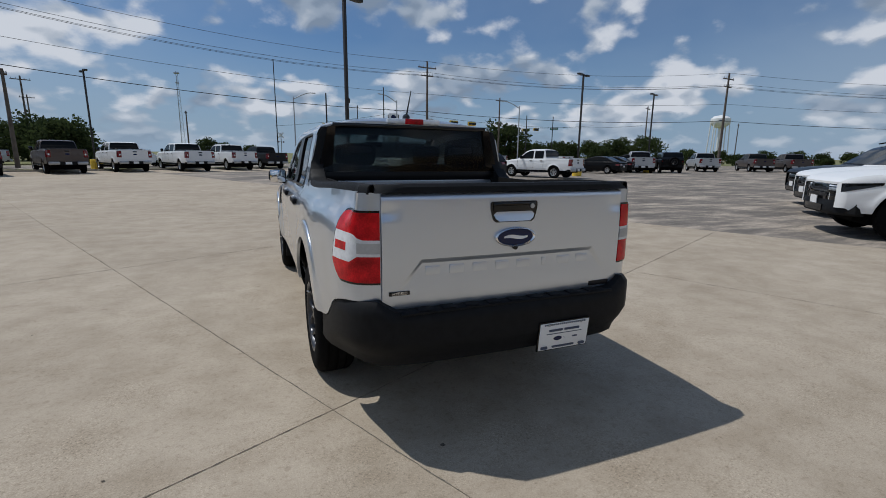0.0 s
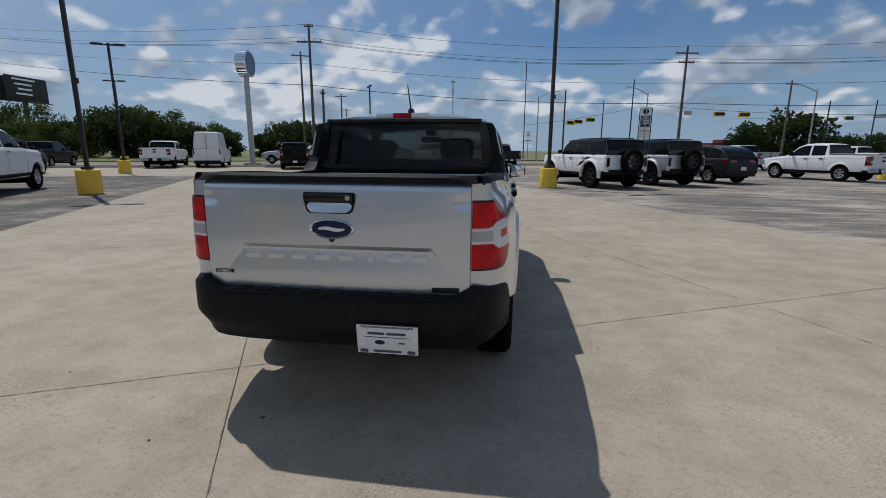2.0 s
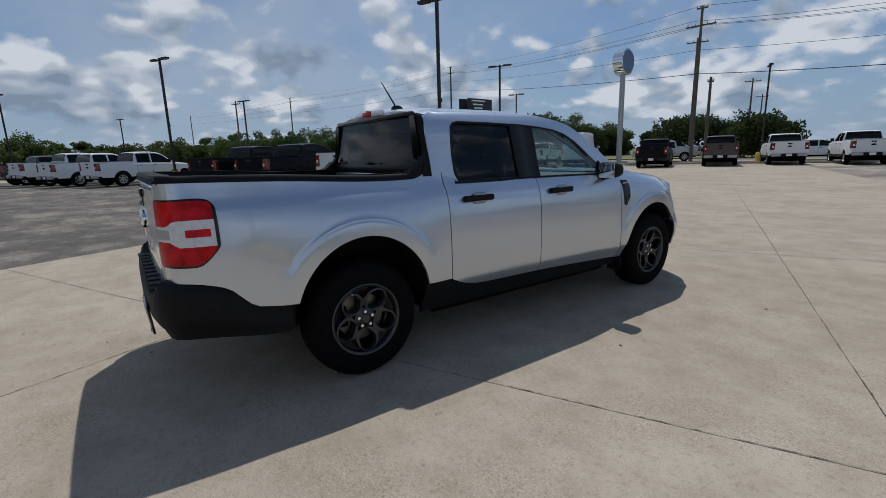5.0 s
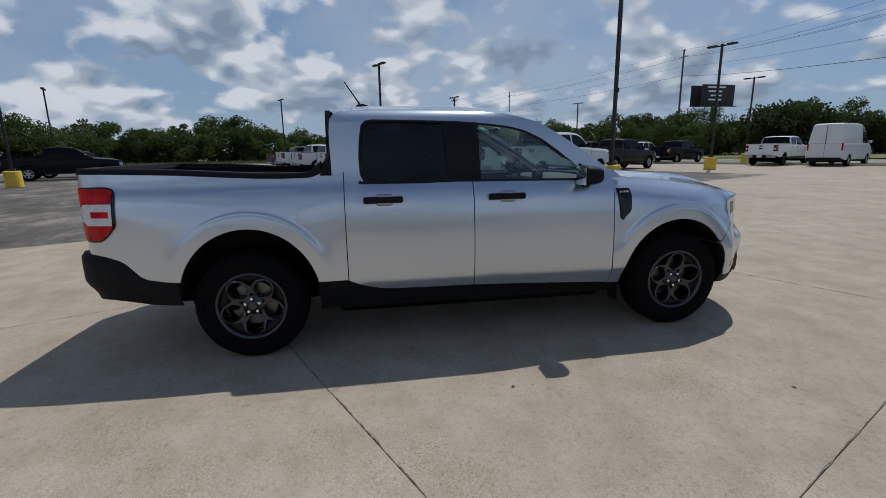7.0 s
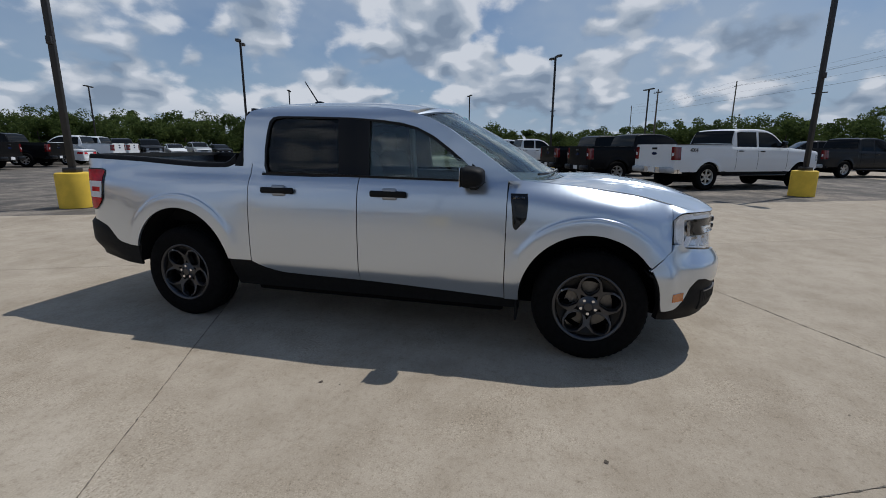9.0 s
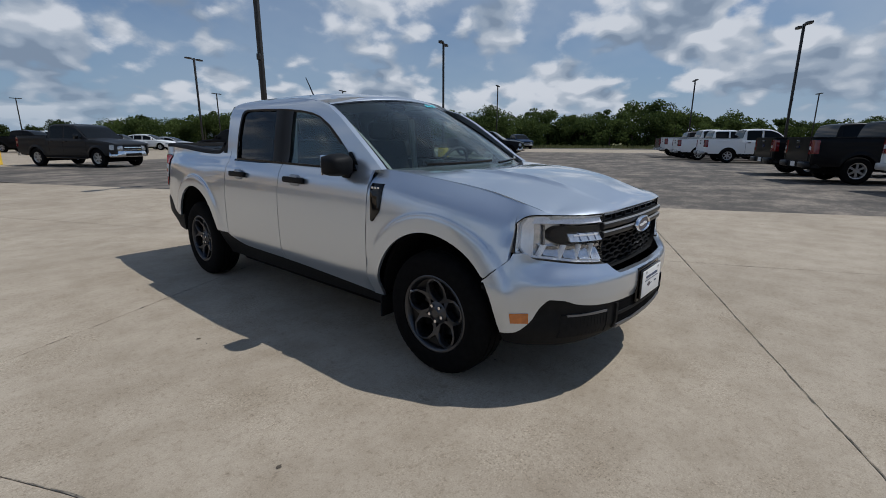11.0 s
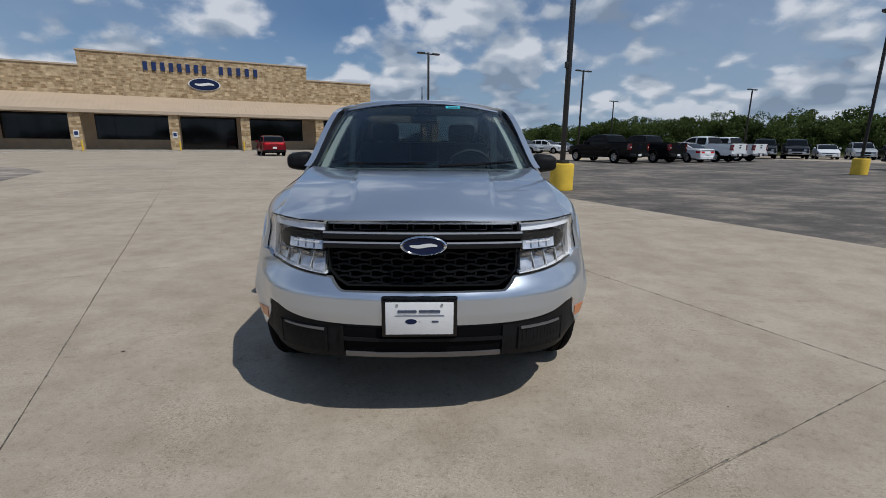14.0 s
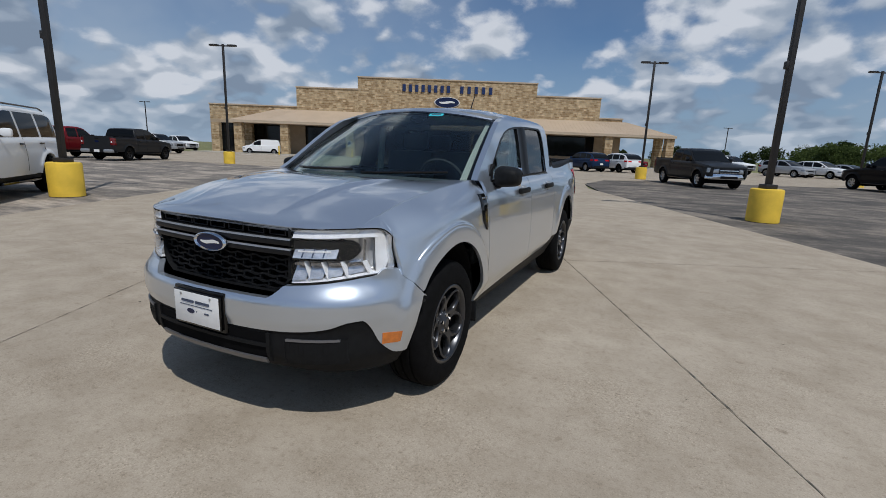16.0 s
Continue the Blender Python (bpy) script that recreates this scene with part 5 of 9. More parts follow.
# frame and floor underneath
part("underbody", block((0, 0.12, 0.33), (1.50, 1.95, 0.20), 0.03), M_DARK, truck)
part("rear_floor", block((0, -1.50, 0.42), (1.06, 1.20, 0.22), 0.03), M_DARK, truck)
part("spare_tray", block((0, -2.12, 0.50), (0.90, 0.40, 0.10), 0.03), M_DARK, truck)
part("engine_tray", block((0, 1.62, 0.33), (1.06, 1.1, 0.18), 0.03), M_DARK, truck)
part("mud_flap", block((0.80, 1.19, 0.29), (0.14, 0.012, 0.14), 0.003), M_PLASTIC, truck)
part("mud_flap", block((-0.80, 1.19, 0.29), (0.14, 0.012, 0.14), 0.003), M_PLASTIC, truck)
b = bmesh.new()
rod(b, (-0.78, -1.425, 0.36), (0.78, -1.425, 0.36), 0.05, n=10)
part("axle", b, M_DARK, truck)
b = bmesh.new()
rod(b, (-0.78, 1.651, 0.36), (0.78, 1.651, 0.36), 0.04, n=10)
part("axle", b, M_DARK, truck)

# ---- bed ----
for sgn in (1, -1):
    rows, back = [], []
    for y in steps(-2.412, -0.93, 30):
        z0 = bed_top(y)
        xo = max(body_x(y, z0) - 0.003, 0.73)
        top = z0 + 0.036 + 0.05 * bump_step(-1.03, -0.9, y)
        rows.append([(sgn * xo, y, z0 - 0.006), (sgn * (xo - 0.004), y, top - 0.012), (sgn * (xo - 0.016), y, top), (sgn * 0.70, y, top), (sgn * 0.69, y, top - 0.05)])
        back.append([(sgn * (xo - 0.03), y, z0 - 0.012), (sgn * (xo - 0.03), y, top - 0.02), (sgn * (xo - 0.035), y, top - 0.015), (sgn * 0.72, y, top - 0.015), (sgn * 0.71, y, top - 0.055)])
    part("bed_rail_cap", sheet(rows, back), M_PLASTIC, truck, "black plastic bed rail cap")
    # black buttress that climbs from the rail to the roof
    rows, back = [], []
    for t in steps(0, 1, 16):
        z = 1.20 + 0.395 * t
        y = -0.955 + 0.075 * bump_step(0, 0.45, t)
        x = SIDE(z) + 0.001
        y1 = -0.862 - 0.002 * t
        rows.append([(sgn * (x - 0.085), y, z), (sgn * (x - 0.02), y + 0.004, z), (sgn * x, y + 0.02, z), (sgn * (x + 0.001), y1, z)])
        back.append([(sgn * (x - 0.085), y + 0.02, z), (sgn * (x - 0.03), y + 0.02, z), (sgn * (x - 0.02), y + 0.03, z), (sgn * (x - 0.02), y1, z)])
    part("cab_corner_trim", sheet(rows, back), M_PLASTIC, truck, "black cab corner trim")
    part("bed_wall", block((sgn * 0.685, -1.65, 1.0), (0.02, 1.5, 0.46)), M_LINER, truck)
    b = bmesh.new()
    prism(b, [(-1.75, 0.76), (-1.70, 0.92), (-1.10, 0.92), (-1.05, 0.76)], sgn * 0.52, sgn * 0.674, "x")
    part("wheel_tub", b, M_LINER, truck, smooth=False)
part("bed_floor", block((0, -1.65, 0.755), (1.36, 1.48, 0.03)), M_LINER, truck)
part("bed_front_wall", block((0, -0.90, 0.97), (1.42, 0.03, 0.46)), M_SILVER, truck)

# ---- tailgate ----


def gate_y(x, z):
    y = -2.428 - 0.016 * (1 - (x / 0.67) ** 2) - 0.008 * math.sin(math.pi * (z - 0.68) / 0.56)
    half = 0.49 + 0.075 * max(0.0, (0.930 - z) / 0.094)
    if 0.74 < z < 0.930:
        y += 0.013 * max(0.0, min(1.0, (0.930 - z) / 0.022, (half - abs(x)) / 0.028)) * bump_step(0.74, 0.908, z)
    if z > 1.205:
        y += 0.02 * ((z - 1.205) / 0.033) ** 2
    if z < 0.705:
        y += 0.012 * ((0.705 - z) / 0.02) ** 2
    # pressed corners below the top edge
    if 1.10 < z < 1.20 and abs(x) > 0.56:
        y += 0.007 * math.sin(math.pi * (z - 1.10) / 0.10) ** 2 * bump_step(0.56, 0.66, abs(x))
    return y


zs = sorted(set(steps(0.686, 0.915, 38) + steps(0.918, 0.944, 22) + steps(0.952, 1.238, 40)))
xs = steps(-0.672, 0.672, 260)
part("tailgate", sheet([[(x, gate_y(x, z), z) for x in xs] for z in zs], [[(x, -2.37, z) for x in xs] for z in zs]), M_SILVER, truck, "silver tailgate with a pressed lower panel", angle=25)
gate = truck.children[-1]
b = bmesh.new()
rows = [[(x, -2.437 - 0.012 * (1 - (x / 0.67) ** 2) + dy, z) for x in steps(-0.70, 0.70, 30)] for dy, z in ((0.0, 1.236), (0.004, 1.262), (0.02, 1.275), (0.10, 1.273), (0.11, 1.24))]
for row in rows[1:4]:
    for k, p in enumerate(row):
        if abs(p[0]) > 0.60:
            row[k] = (p[0], p[1] + 0.03 * ((abs(p[0]) - 0.60) / 0.10) ** 2, p[2] - 0.003)
part("tailgate_cap", sheet(rows, [[(x, -2.40, z) for x, _, _ in rows[0]] for z in (1.237, 1.24, 1.242, 1.245, 1.239)]), M_PLASTIC, truck, "black plastic tailgate top cap")


def gate_piece(name, x, z, w, h, d, mat, bevel=0.006, label="", lift=0.0, parent=None):
    return part(name, block((x, gate_y(x, z) - d / 2 + lift, z), (w, d, h), bevel), mat, parent or truck, label)


HANDLE = [(-0.130, 1.188), (0.114, 1.188), (0.122, 1.180), (0.122, 1.150), (0.108, 1.098), (0.090, 1.086), (-0.106, 1.086), (-0.124, 1.098), (-0.138, 1.150), (-0.138, 1.180)]
b = bmesh.new()
prism(b, HANDLE, gate_y(0, 1.14) - 0.004, gate_y(0, 1.14) + 0.02, "y")
hb = part("tailgate_handle", b, M_GBLACK, truck, "gloss black handle recess", smooth=False)
part("handle_grip", block((-0.008, gate_y(0, 1.165) - 0.007, 1.163), (0.236, 0.010, 0.044), 0.006), M_GBLACK, hb)
# silver scoop below the grip, tipped up to the sky
rows = []
for t in steps(0, 1, 8):
    hw = 0.120 - 0.020 * t - 0.012 * bump_step(0.7, 1.0, t)
    rows.append([(-0.008 + hw * q, gate_y(0, 1.11) - 0.005 - 0.012 * t ** 1.5 + 0.004 * q ** 4, 1.138 - 0.046 * t) for q in steps(-1, 1, 14)])
part("handle_pocket", sheet(rows, [[(x, y + 0.008, z) for x, y, z in r] for r in rows]), M_SILVER, hb, "silver scoop under the grip", angle=50)
b = bmesh.new()
rod(b, (0.087, gate_y(0.087, 1.16) - 0.004, 1.163), (0.087, gate_y(0.087, 1.16) - 0.017, 1.163), 0.012, n=16)
part("lock", b, M_GALV, truck)


def oval_badge(y, z, a, b_, facing):
    """A blue oval badge with a bright rim and pale strokes; facing -1 looks back, 1 ahead."""
    rows = []
    for q in steps(0, 2 * math.pi, 48):
        c, d = math.cos(q), math.sin(q)
        rows.append([(a * c * (1 - t), y + h * facing, z + b_ * d * (1 - t * a / b_ * 0.62)) for t, h in ((0.0, 0.0), (0.0, 0.008), (0.03, 0.018), (0.09, 0.020), (0.14, 0.013), (0.19, 0.008))])
    rim = part("badge", sheet(rows), M_CHROME, truck, "chrome-rimmed blue oval badge", angle=60)
    m = bmesh.new()
    prism(m, oval(0, z, a * 0.84, b_ * 0.76, 40), y + 0.002 * facing, y + 0.012 * facing, "y")
    part("badge_face", m, M_BLUE, rim, angle=20)
    m = bmesh.new()
    stroke(m, (0, y + 0.0135 * facing, z), a * 1.15, b_ * 0.36, -0.003 * facing)
    part("badge_stroke", m, M_WHITE, rim, smooth=False)


oval_badge(gate_y(0, 1.012) + 0.002, 1.012, 0.116, 0.050, -1)
b = bmesh.new()
rod(b, (0, gate_y(0, 0.96), 0.962), (0, gate_y(0, 0.96) - 0.012, 0.962), 0.014, n=14)
part("rear_camera", b, M_GBLACK, truck)
for k in range(8):
    x = -0.428 + 0.1225 * k
    w = 0.024 if k == 5 else 0.076
    part("raised_block", block((x, gate_y(x, 0.872), 0.872), (w, 0.0045, 0.042), 0.002), M_SILVER, gate)
gate_piece("trim_badge", -0.592, 0.775, 0.100, 0.020, 0.006, M_GBLACK, 0.003)
gate_piece("dealer_badge", 0.555, 0.722, 0.135, 0.026, 0.004, M_SATIN, 0.003, "dark dealer badge")


def text_mesh(s, size, depth):
    cu = bpy.data.curves.new("text", "FONT")
    cu.body, cu.size, cu.extrude, cu.align_x, cu.align_y = s, size, depth, "CENTER", "CENTER"
    ob = bpy.data.objects.new("text", cu)
    scene.collection.objects.link(ob)
    me = bpy.data.meshes.new_from_object(ob.evaluated_get(bpy.context.evaluated_depsgraph_get()))
    bpy.data.objects.remove(ob)
    bpy.data.curves.remove(cu)
    return me


def text(s, size, depth, mat, m, parent):
    me = text_mesh(s, size, depth)
    me.materials.append(mat)
    ob = new("lettering", me)
    ob.parent = parent
    ob.matrix_world = m
    return ob


text("HYBRID", 0.021, 0.001, M_CHROME, pose(-0.592, gate_y(-0.592, 0.775) - 0.0075, 0.775, 90, 0, 0), truck)

# ---- tail lamps ----


def lamp_patch(ys, z0, z1, sgn, proud, mat, name, parent, label="", nz=8):
    """A lens that follows the body's rounded rear corner between two heights, which may vary along it."""
    front, back = [], []
    for y in ys:
        a, b_ = z0(y), z1(y)
        xb = body_x(y, 1.0) + 0.0
        n = Vector((1, 0, 0)) if y > -2.3 else Vector((0.75, -0.66, 0)) if y > -2.40 else Vector((0.2, -0.98, 0))
        front.append([(sgn * (body_x(y, z) + 0.002 + n.x * proud), y + n.y * proud, z) for z in steps(a, b_, nz)])
        back.append([(sgn * (body_x(y, z) + 0.002 - 0.012 * n.x), y - 0.012 * n.y, z) for z in steps(a, b_, nz)])
    return part(name, sheet(front, back), mat, parent, label, angle=50)


LY = sorted([-2.425, -2.418, -2.41, -2.40, -2.385, -2.37, -2.35, -2.32, -2.29, -2.26, -2.272, -2.235, -2.215, -2.20, -2.195, -2.186, -2.178])
top_z = curve([-2.43, -2.25, -2.21, -2.19, -2.178], [1.160, 1.158, 1.151, 1.135, 1.110])
low_z = curve([-2.43, -2.30, -2.272, -2.195, -2.178], [0.822, 0.820, 0.828, 0.898, 0.925])
for sgn in (1, -1):
    lamp = lamp_patch(LY, low_z, top_z, sgn, 0.004, M_GBLACK, "tail_lamp", truck, "red and white tail lamp")
    IN = [y for y in LY if y <= -2.19]
    lamp_patch(IN, lambda y: max(low_z(y) + 0.010, 0.832), lambda y: 0.952, sgn, 0.008, M_RED, "red_lens", lamp)
    lamp_patch(IN, lambda y: 1.028, lambda y: top_z(y) - 0.010, sgn, 0.008, M_RED, "red_lens", lamp)
    lamp_patch(IN, lambda y: 0.9525 - 0.028 * bump_step(-2.39, -2.35, y), lambda y: 1.0275 + 0.028 * bump_step(-2.40, -2.36, y), sgn, 0.0086, M_TAILW, "reversing_lens", lamp, "clear white lens")
    lamp_patch([y for y in IN if -2.33 <= y <= -2.21], lambda y: 0.972, lambda y: 1.010, sgn, 0.0095, M_RED, "red_bar", lamp)
    lamp_patch([y for y in IN if y <= -2.385], lambda y: 0.966, lambda y: 1.014, sgn, 0.0100, M_GALV, "bulb_pocket", lamp)

# ---- rear bumper ----
plan = [(0.868, -1.862), (0.870, -1.95), (0.868, -2.05), (0.858, -2.16), (0.842, -2.26), (0.815, -2.36), (0.775, -2.43), (0.715, -2.475), (0.64, -2.495), (0.5, -2.507), (0.25, -2.516), (0.0, -2.52)]
tops = [0.553, 0.562, 0.580, 0.690, 0.715, 0.732, 0.745, 0.752, 0.700, 0.690, 0.690, 0.690]
lows = [0.392, 0.396, 0.402, 0.415, 0.425, 0.432, 0.430, 0.424, 0.420, 0.418, 0.418, 0.418]
full = [(-x, y, t, l) for (x, y), t, l in zip(plan, tops, lows)] + [(x, y, t, l) for (x, y), t, l in reversed(list(zip(plan, tops, lows)))][1:]
front, back = [], []
for x, y, t, l in full:
    col, bck = [], []
    for k in range(11):
        s = k / 10
        z = l + (t - l) * s
        tuck = 0.055 * (1 - bump_step(0.0, 0.45, s)) + 0.022 * bump_step(0.88, 1.0, s)
        f = max(0.0, min(1.0, (-1.9 - y) / 0.4))
        col.append((x * (1 - 0.05 * (tuck / 0.055) * f), y + tuck * (0.4 + 0.6 * f), z))
        bck.append((x * (0.965 - 0.06 * f), y + 0.115 * f + 0.001, z))
    front.append(col)
    back.append(bck)
bumper = part("rear_bumper", sheet(front, back), M_PLASTIC, truck, "black plastic rear bumper with a step", angle=40)
part("step_pad", block((0, -2.455, 0.690), (1.20, 0.10, 0.012), 0.004), M_PLASTIC, bumper)
for k in range(9):
    part("step_rib", block((-0.48 + 0.12 * k, -2.455, 0.698), (0.07, 0.085, 0.006), 0.002), M_PLASTIC, bumper)
part("lower_valance", block((0, -2.34, 0.46), (1.20, 0.16, 0.12), 0.03), M_LINER, bumper)


def plate(x, y, z, facing, tilt=0.0):
    """A white dealer plate in a black frame, with its print as plain shapes."""
    root = part("number_plate", block((0, 0, 0), (0.318, 0.012, 0.166), 0.004), M_GBLACK, truck, "white dealer plate in a dark frame")
    part("plate_sheet", block((0, -0.007, 0), (0.304, 0.004, 0.152), 0.0015), M_WHITE, root)
    m = bmesh.new()
    for k, (x_, w_) in enumerate(((-0.055, 0.085), (0.045, 0.095))):
        box(m, (x_, -0.010, 0.034), (w_, 0.002, 0.012), 0.003, None, 1)
    box(m, (0, -0.010, 0.014), (0.22, 0.002, 0.003))
    if facing < 0:
        box(m, (0, -0.010, -0.061), (0.14, 0.002, 0.011), 0.003, None, 1)
        for k in range(20):
            box(m, (-0.124 + 0.013 * k, -0.010, 0.068), (0.009, 0.002, 0.009))
        for s in (-1, 1):
            box(m, (s * 0.118, -0.010, -0.062), (0.040, 0.002, 0.016), 0.004, None, 1)
    for s in (-0.028, 0.040):
        box(m, (s + 0.03, -0.010, -0.014), (0.03 if s > 0 else 0.001, 0.002, 0.008))
    part("print_bar", m, M_INK, root, smooth=False)
    m = bmesh.new()
    prism(m, oval(-0.038, -0.014, 0.026, 0.012, 20), -0.0105, -0.009, "y")
    part("print_oval", m, M_BLUE, root, smooth=False)
    for sx in (-0.1, 0.1):
        m = bmesh.new()
        rod(m, (sx, -0.004, 0.064), (sx, -0.012, 0.064), 0.006, n=8)
        part("screw", m, M_GALV, root)
    root.matrix_world = pose(x, y, z, tilt, 0, 180 if facing > 0 else 0)


plate(0.283, -2.512, 0.484, -1, 6)

# ---- wheels ----


def wheel_proto():
    root = new("wheel")
    prof = []
    R, r, w = 0.362, 0.222, 0.118
    prof += [(r, -w + 0.012), (r + 0.012, -w + 0.002), (0.262, -w - 0.002), (0.31, -w), (0.335, -w + 0.008), (0.350, -w + 0.022)]
    prof += [(R - 0.004, -w + 0.036), (R, -0.066), (R, -0.058), (R - 0.009, -0.056), (R - 0.009, -0.048), (R, -0.046), (R + 0.001, -0.008), (R - 0.009, -0.006)]
    prof += [(a, -h) for a, h in reversed(prof)]
    n = 110
    b = lathe(prof, n, "x")
    for v in b.verts:
        rad = math.hypot(v.co.y, v.co.z)
        if rad > 0.335 and abs(v.co.x) > 0.055:
            k = round(math.atan2(v.co.z, v.co.y) / (2 * math.pi) * n)
            if k % 2:
                f = (rad - 0.004) / rad
                v.co.y *= f
                v.co.z *= f
    part("tyre", b, M_TYRE, root, "black all-season tyre", angle=30)
    part("rim", lathe([(0.205, -0.10), (0.226, -0.108), (0.226, -0.098), (0.212, -0.09), (0.200, -0.03), (0.196, 0.06), (0.206, 0.105), (0.213, 0.112), (0.222, 0.114), (0.229, 0.110), (0.226, 0.098)], 64, "x"), M_RIM, root, "dark grey alloy rim")
    part("brake_disc", lathe([(0.0, 0.0), (0.150, 0.0), (0.150, 0.016), (0.0, 0.016)], 40, "x"), M_DISC, root)
    part("back_plate", lathe([(0.0, -0.03), (0.19, -0.03), (0.195, -0.02), (0.0, -0.02)], 32, "x"), M_DARK, root)
    part("caliper", block((0.02, -0.125, 0.03), (0.06, 0.06, 0.13), 0.015), M_DARK, root)
    hub = part("hub", lathe([(0.0, 0.096), (0.026, 0.096), (0.030, 0.090), (0.052, 0.082), (0.066, 0.074), (0.068, 0.05), (0.0, 0.05)], 40, "x"), M_RIM, root)
    for k in range(5):
        a = 2 * math.pi * k / 5 + math.pi / 2
        m = bmesh.new()
        rod(m, (0.068, 0.047 * math.cos(a), 0.047 * math.sin(a)), (0.094, 0.047 * math.cos(a), 0.047 * math.sin(a)), 0.0115, 0.010, 6)
        part("lug_nut", m, M_CHROME, hub)
    m = bmesh.new()
    # five broad spokes round five petal-shaped openings, with a sunken pocket in each spoke's fork
    PETAL = [(0.072, 0.0), (0.075, 0.014), (0.092, 0.032), (0.108, 0.046), (0.120, 0.051), (0.156, 0.051), (0.166, 0.046), (0.182, 0.031), (0.192, 0.016), (0.195, 0.0)]
    c36, s36 = math.cos(radians(36)), math.sin(radians(36))
    for side in (-1, 1):
        rows, back = [], []
        for rr, hw in PETAL:
            out = Vector((rr - 0.134, hw * 1.15)).normalized()
            h = 0.074 + 0.034 * bump_step(0.06, 0.20, rr)
            line = []
            for off, drop in ((0.0, 0.016), (0.0025, 0.004), (0.0055, 0.0), (0.011, 0.001), (0.0165, 0.003)):
                a_, b_ = rr + out.x * off, hw + out.y * off
                # from the petal's own axis to the spoke's
                along, c = a_ * c36 + b_ * s36, a_ * s36 - b_ * c36
                line.append((h - drop, side * max(0.0, c), min(along, 0.213)))
            if 0.08 < rr < 0.13:
                line[-1] = (h - 0.001, 0.0, line[-1][2])
            rows.append(line)
            back.append([(h - 0.042, y, z) for _, y, z in line])
        sheet(rows, back, m)
    bmesh.ops.recalc_face_normals(m, faces=m.faces)
    limit = curve([0.09, 0.125, 0.155, 0.178, 0.19, 0.212], [5, 14, 17, 22, 29, 35])
    rows = [[(0.046 + 0.030 * bump_step(0.10, 0.21, rr) + 0.006 * abs(q), rr * math.sin(radians(limit(rr) * q)), rr * math.cos(radians(limit(rr) * q))) for q in steps(-1, 1, 6)] for rr in steps(0.09, 0.212, 8)]
    pocket = part("spoke_pocket", sheet(rows, [[(x - 0.012, y, z) for x, y, z in r] for r in rows]), M_SATINBLK, root, "dark pocket in the spoke", angle=40)
    first = part("spoke", m, M_RIM, root, angle=35)
    for k in range(1, 5):
        for one in (first, pocket):
            o = new(one.data.name, one.data)
            o.parent = root
            o.rotation_euler = (2 * math.pi * k / 5, 0, 0)
    m = bmesh.new()
    rod(m, (0.100, 0.19 * math.cos(2.0), 0.19 * math.sin(2.0)), (0.117, 0.2 * math.cos(2.0), 0.2 * math.sin(2.0)), 0.006, n=6)
    part("valve", m, M_GALV, root)
    return root


wheel = wheel_proto()
wheel.parent = truck
wheel.matrix_world = pose(0.775, -1.425, 0.360, 2, 0, 0)
for x, y, rx, rz in ((0.778, 1.651, 34, 0), (-0.775, -1.425, 25, 180), (-0.778, 1.651, 70, 180)):
    w = copy_thing(wheel, pose(x, y, 0.360, rx, 0, rz))

# ---- cab ----
OUT = [(-0.862, 1.262), (-0.866, 1.36), (-0.868, 1.47), (-0.862, 1.560), (-0.835, 1.600), (-0.76, 1.622), (-0.60, 1.630), (-0.30, 1.630), (0.0, 1.625), (0.25, 1.608), (0.42, 1.582), (0.56, 1.543), (0.70, 1.470), (0.85, 1.372), (1.0, 1.270), (1.10, 1.200), (1.185, 1.146)]
INN = [(-0.655, 1.150), (-0.680, 1.205), (-0.684, 1.32), (-0.674, 1.44), (-0.658, 1.525), (-0.630, 1.552), (-0.585, 1.560), (-0.30, 1.555), (0.0, 1.545), (0.22, 1.528), (0.37, 1.507), (0.48, 1.478), (0.60, 1.420), (0.72, 1.335), (0.83, 1.246), (0.91, 1.175), (0.965, 1.128)]


def sub(pts, n):
    """Evenly more points along a polyline."""
    out = []
    for (a, b_), (c, d) in zip(pts, pts[1:]):
        out += [(a + (c - a) * k / n, b_ + (d - b_) * k / n) for k in range(n)]
    return out + [pts[-1]]


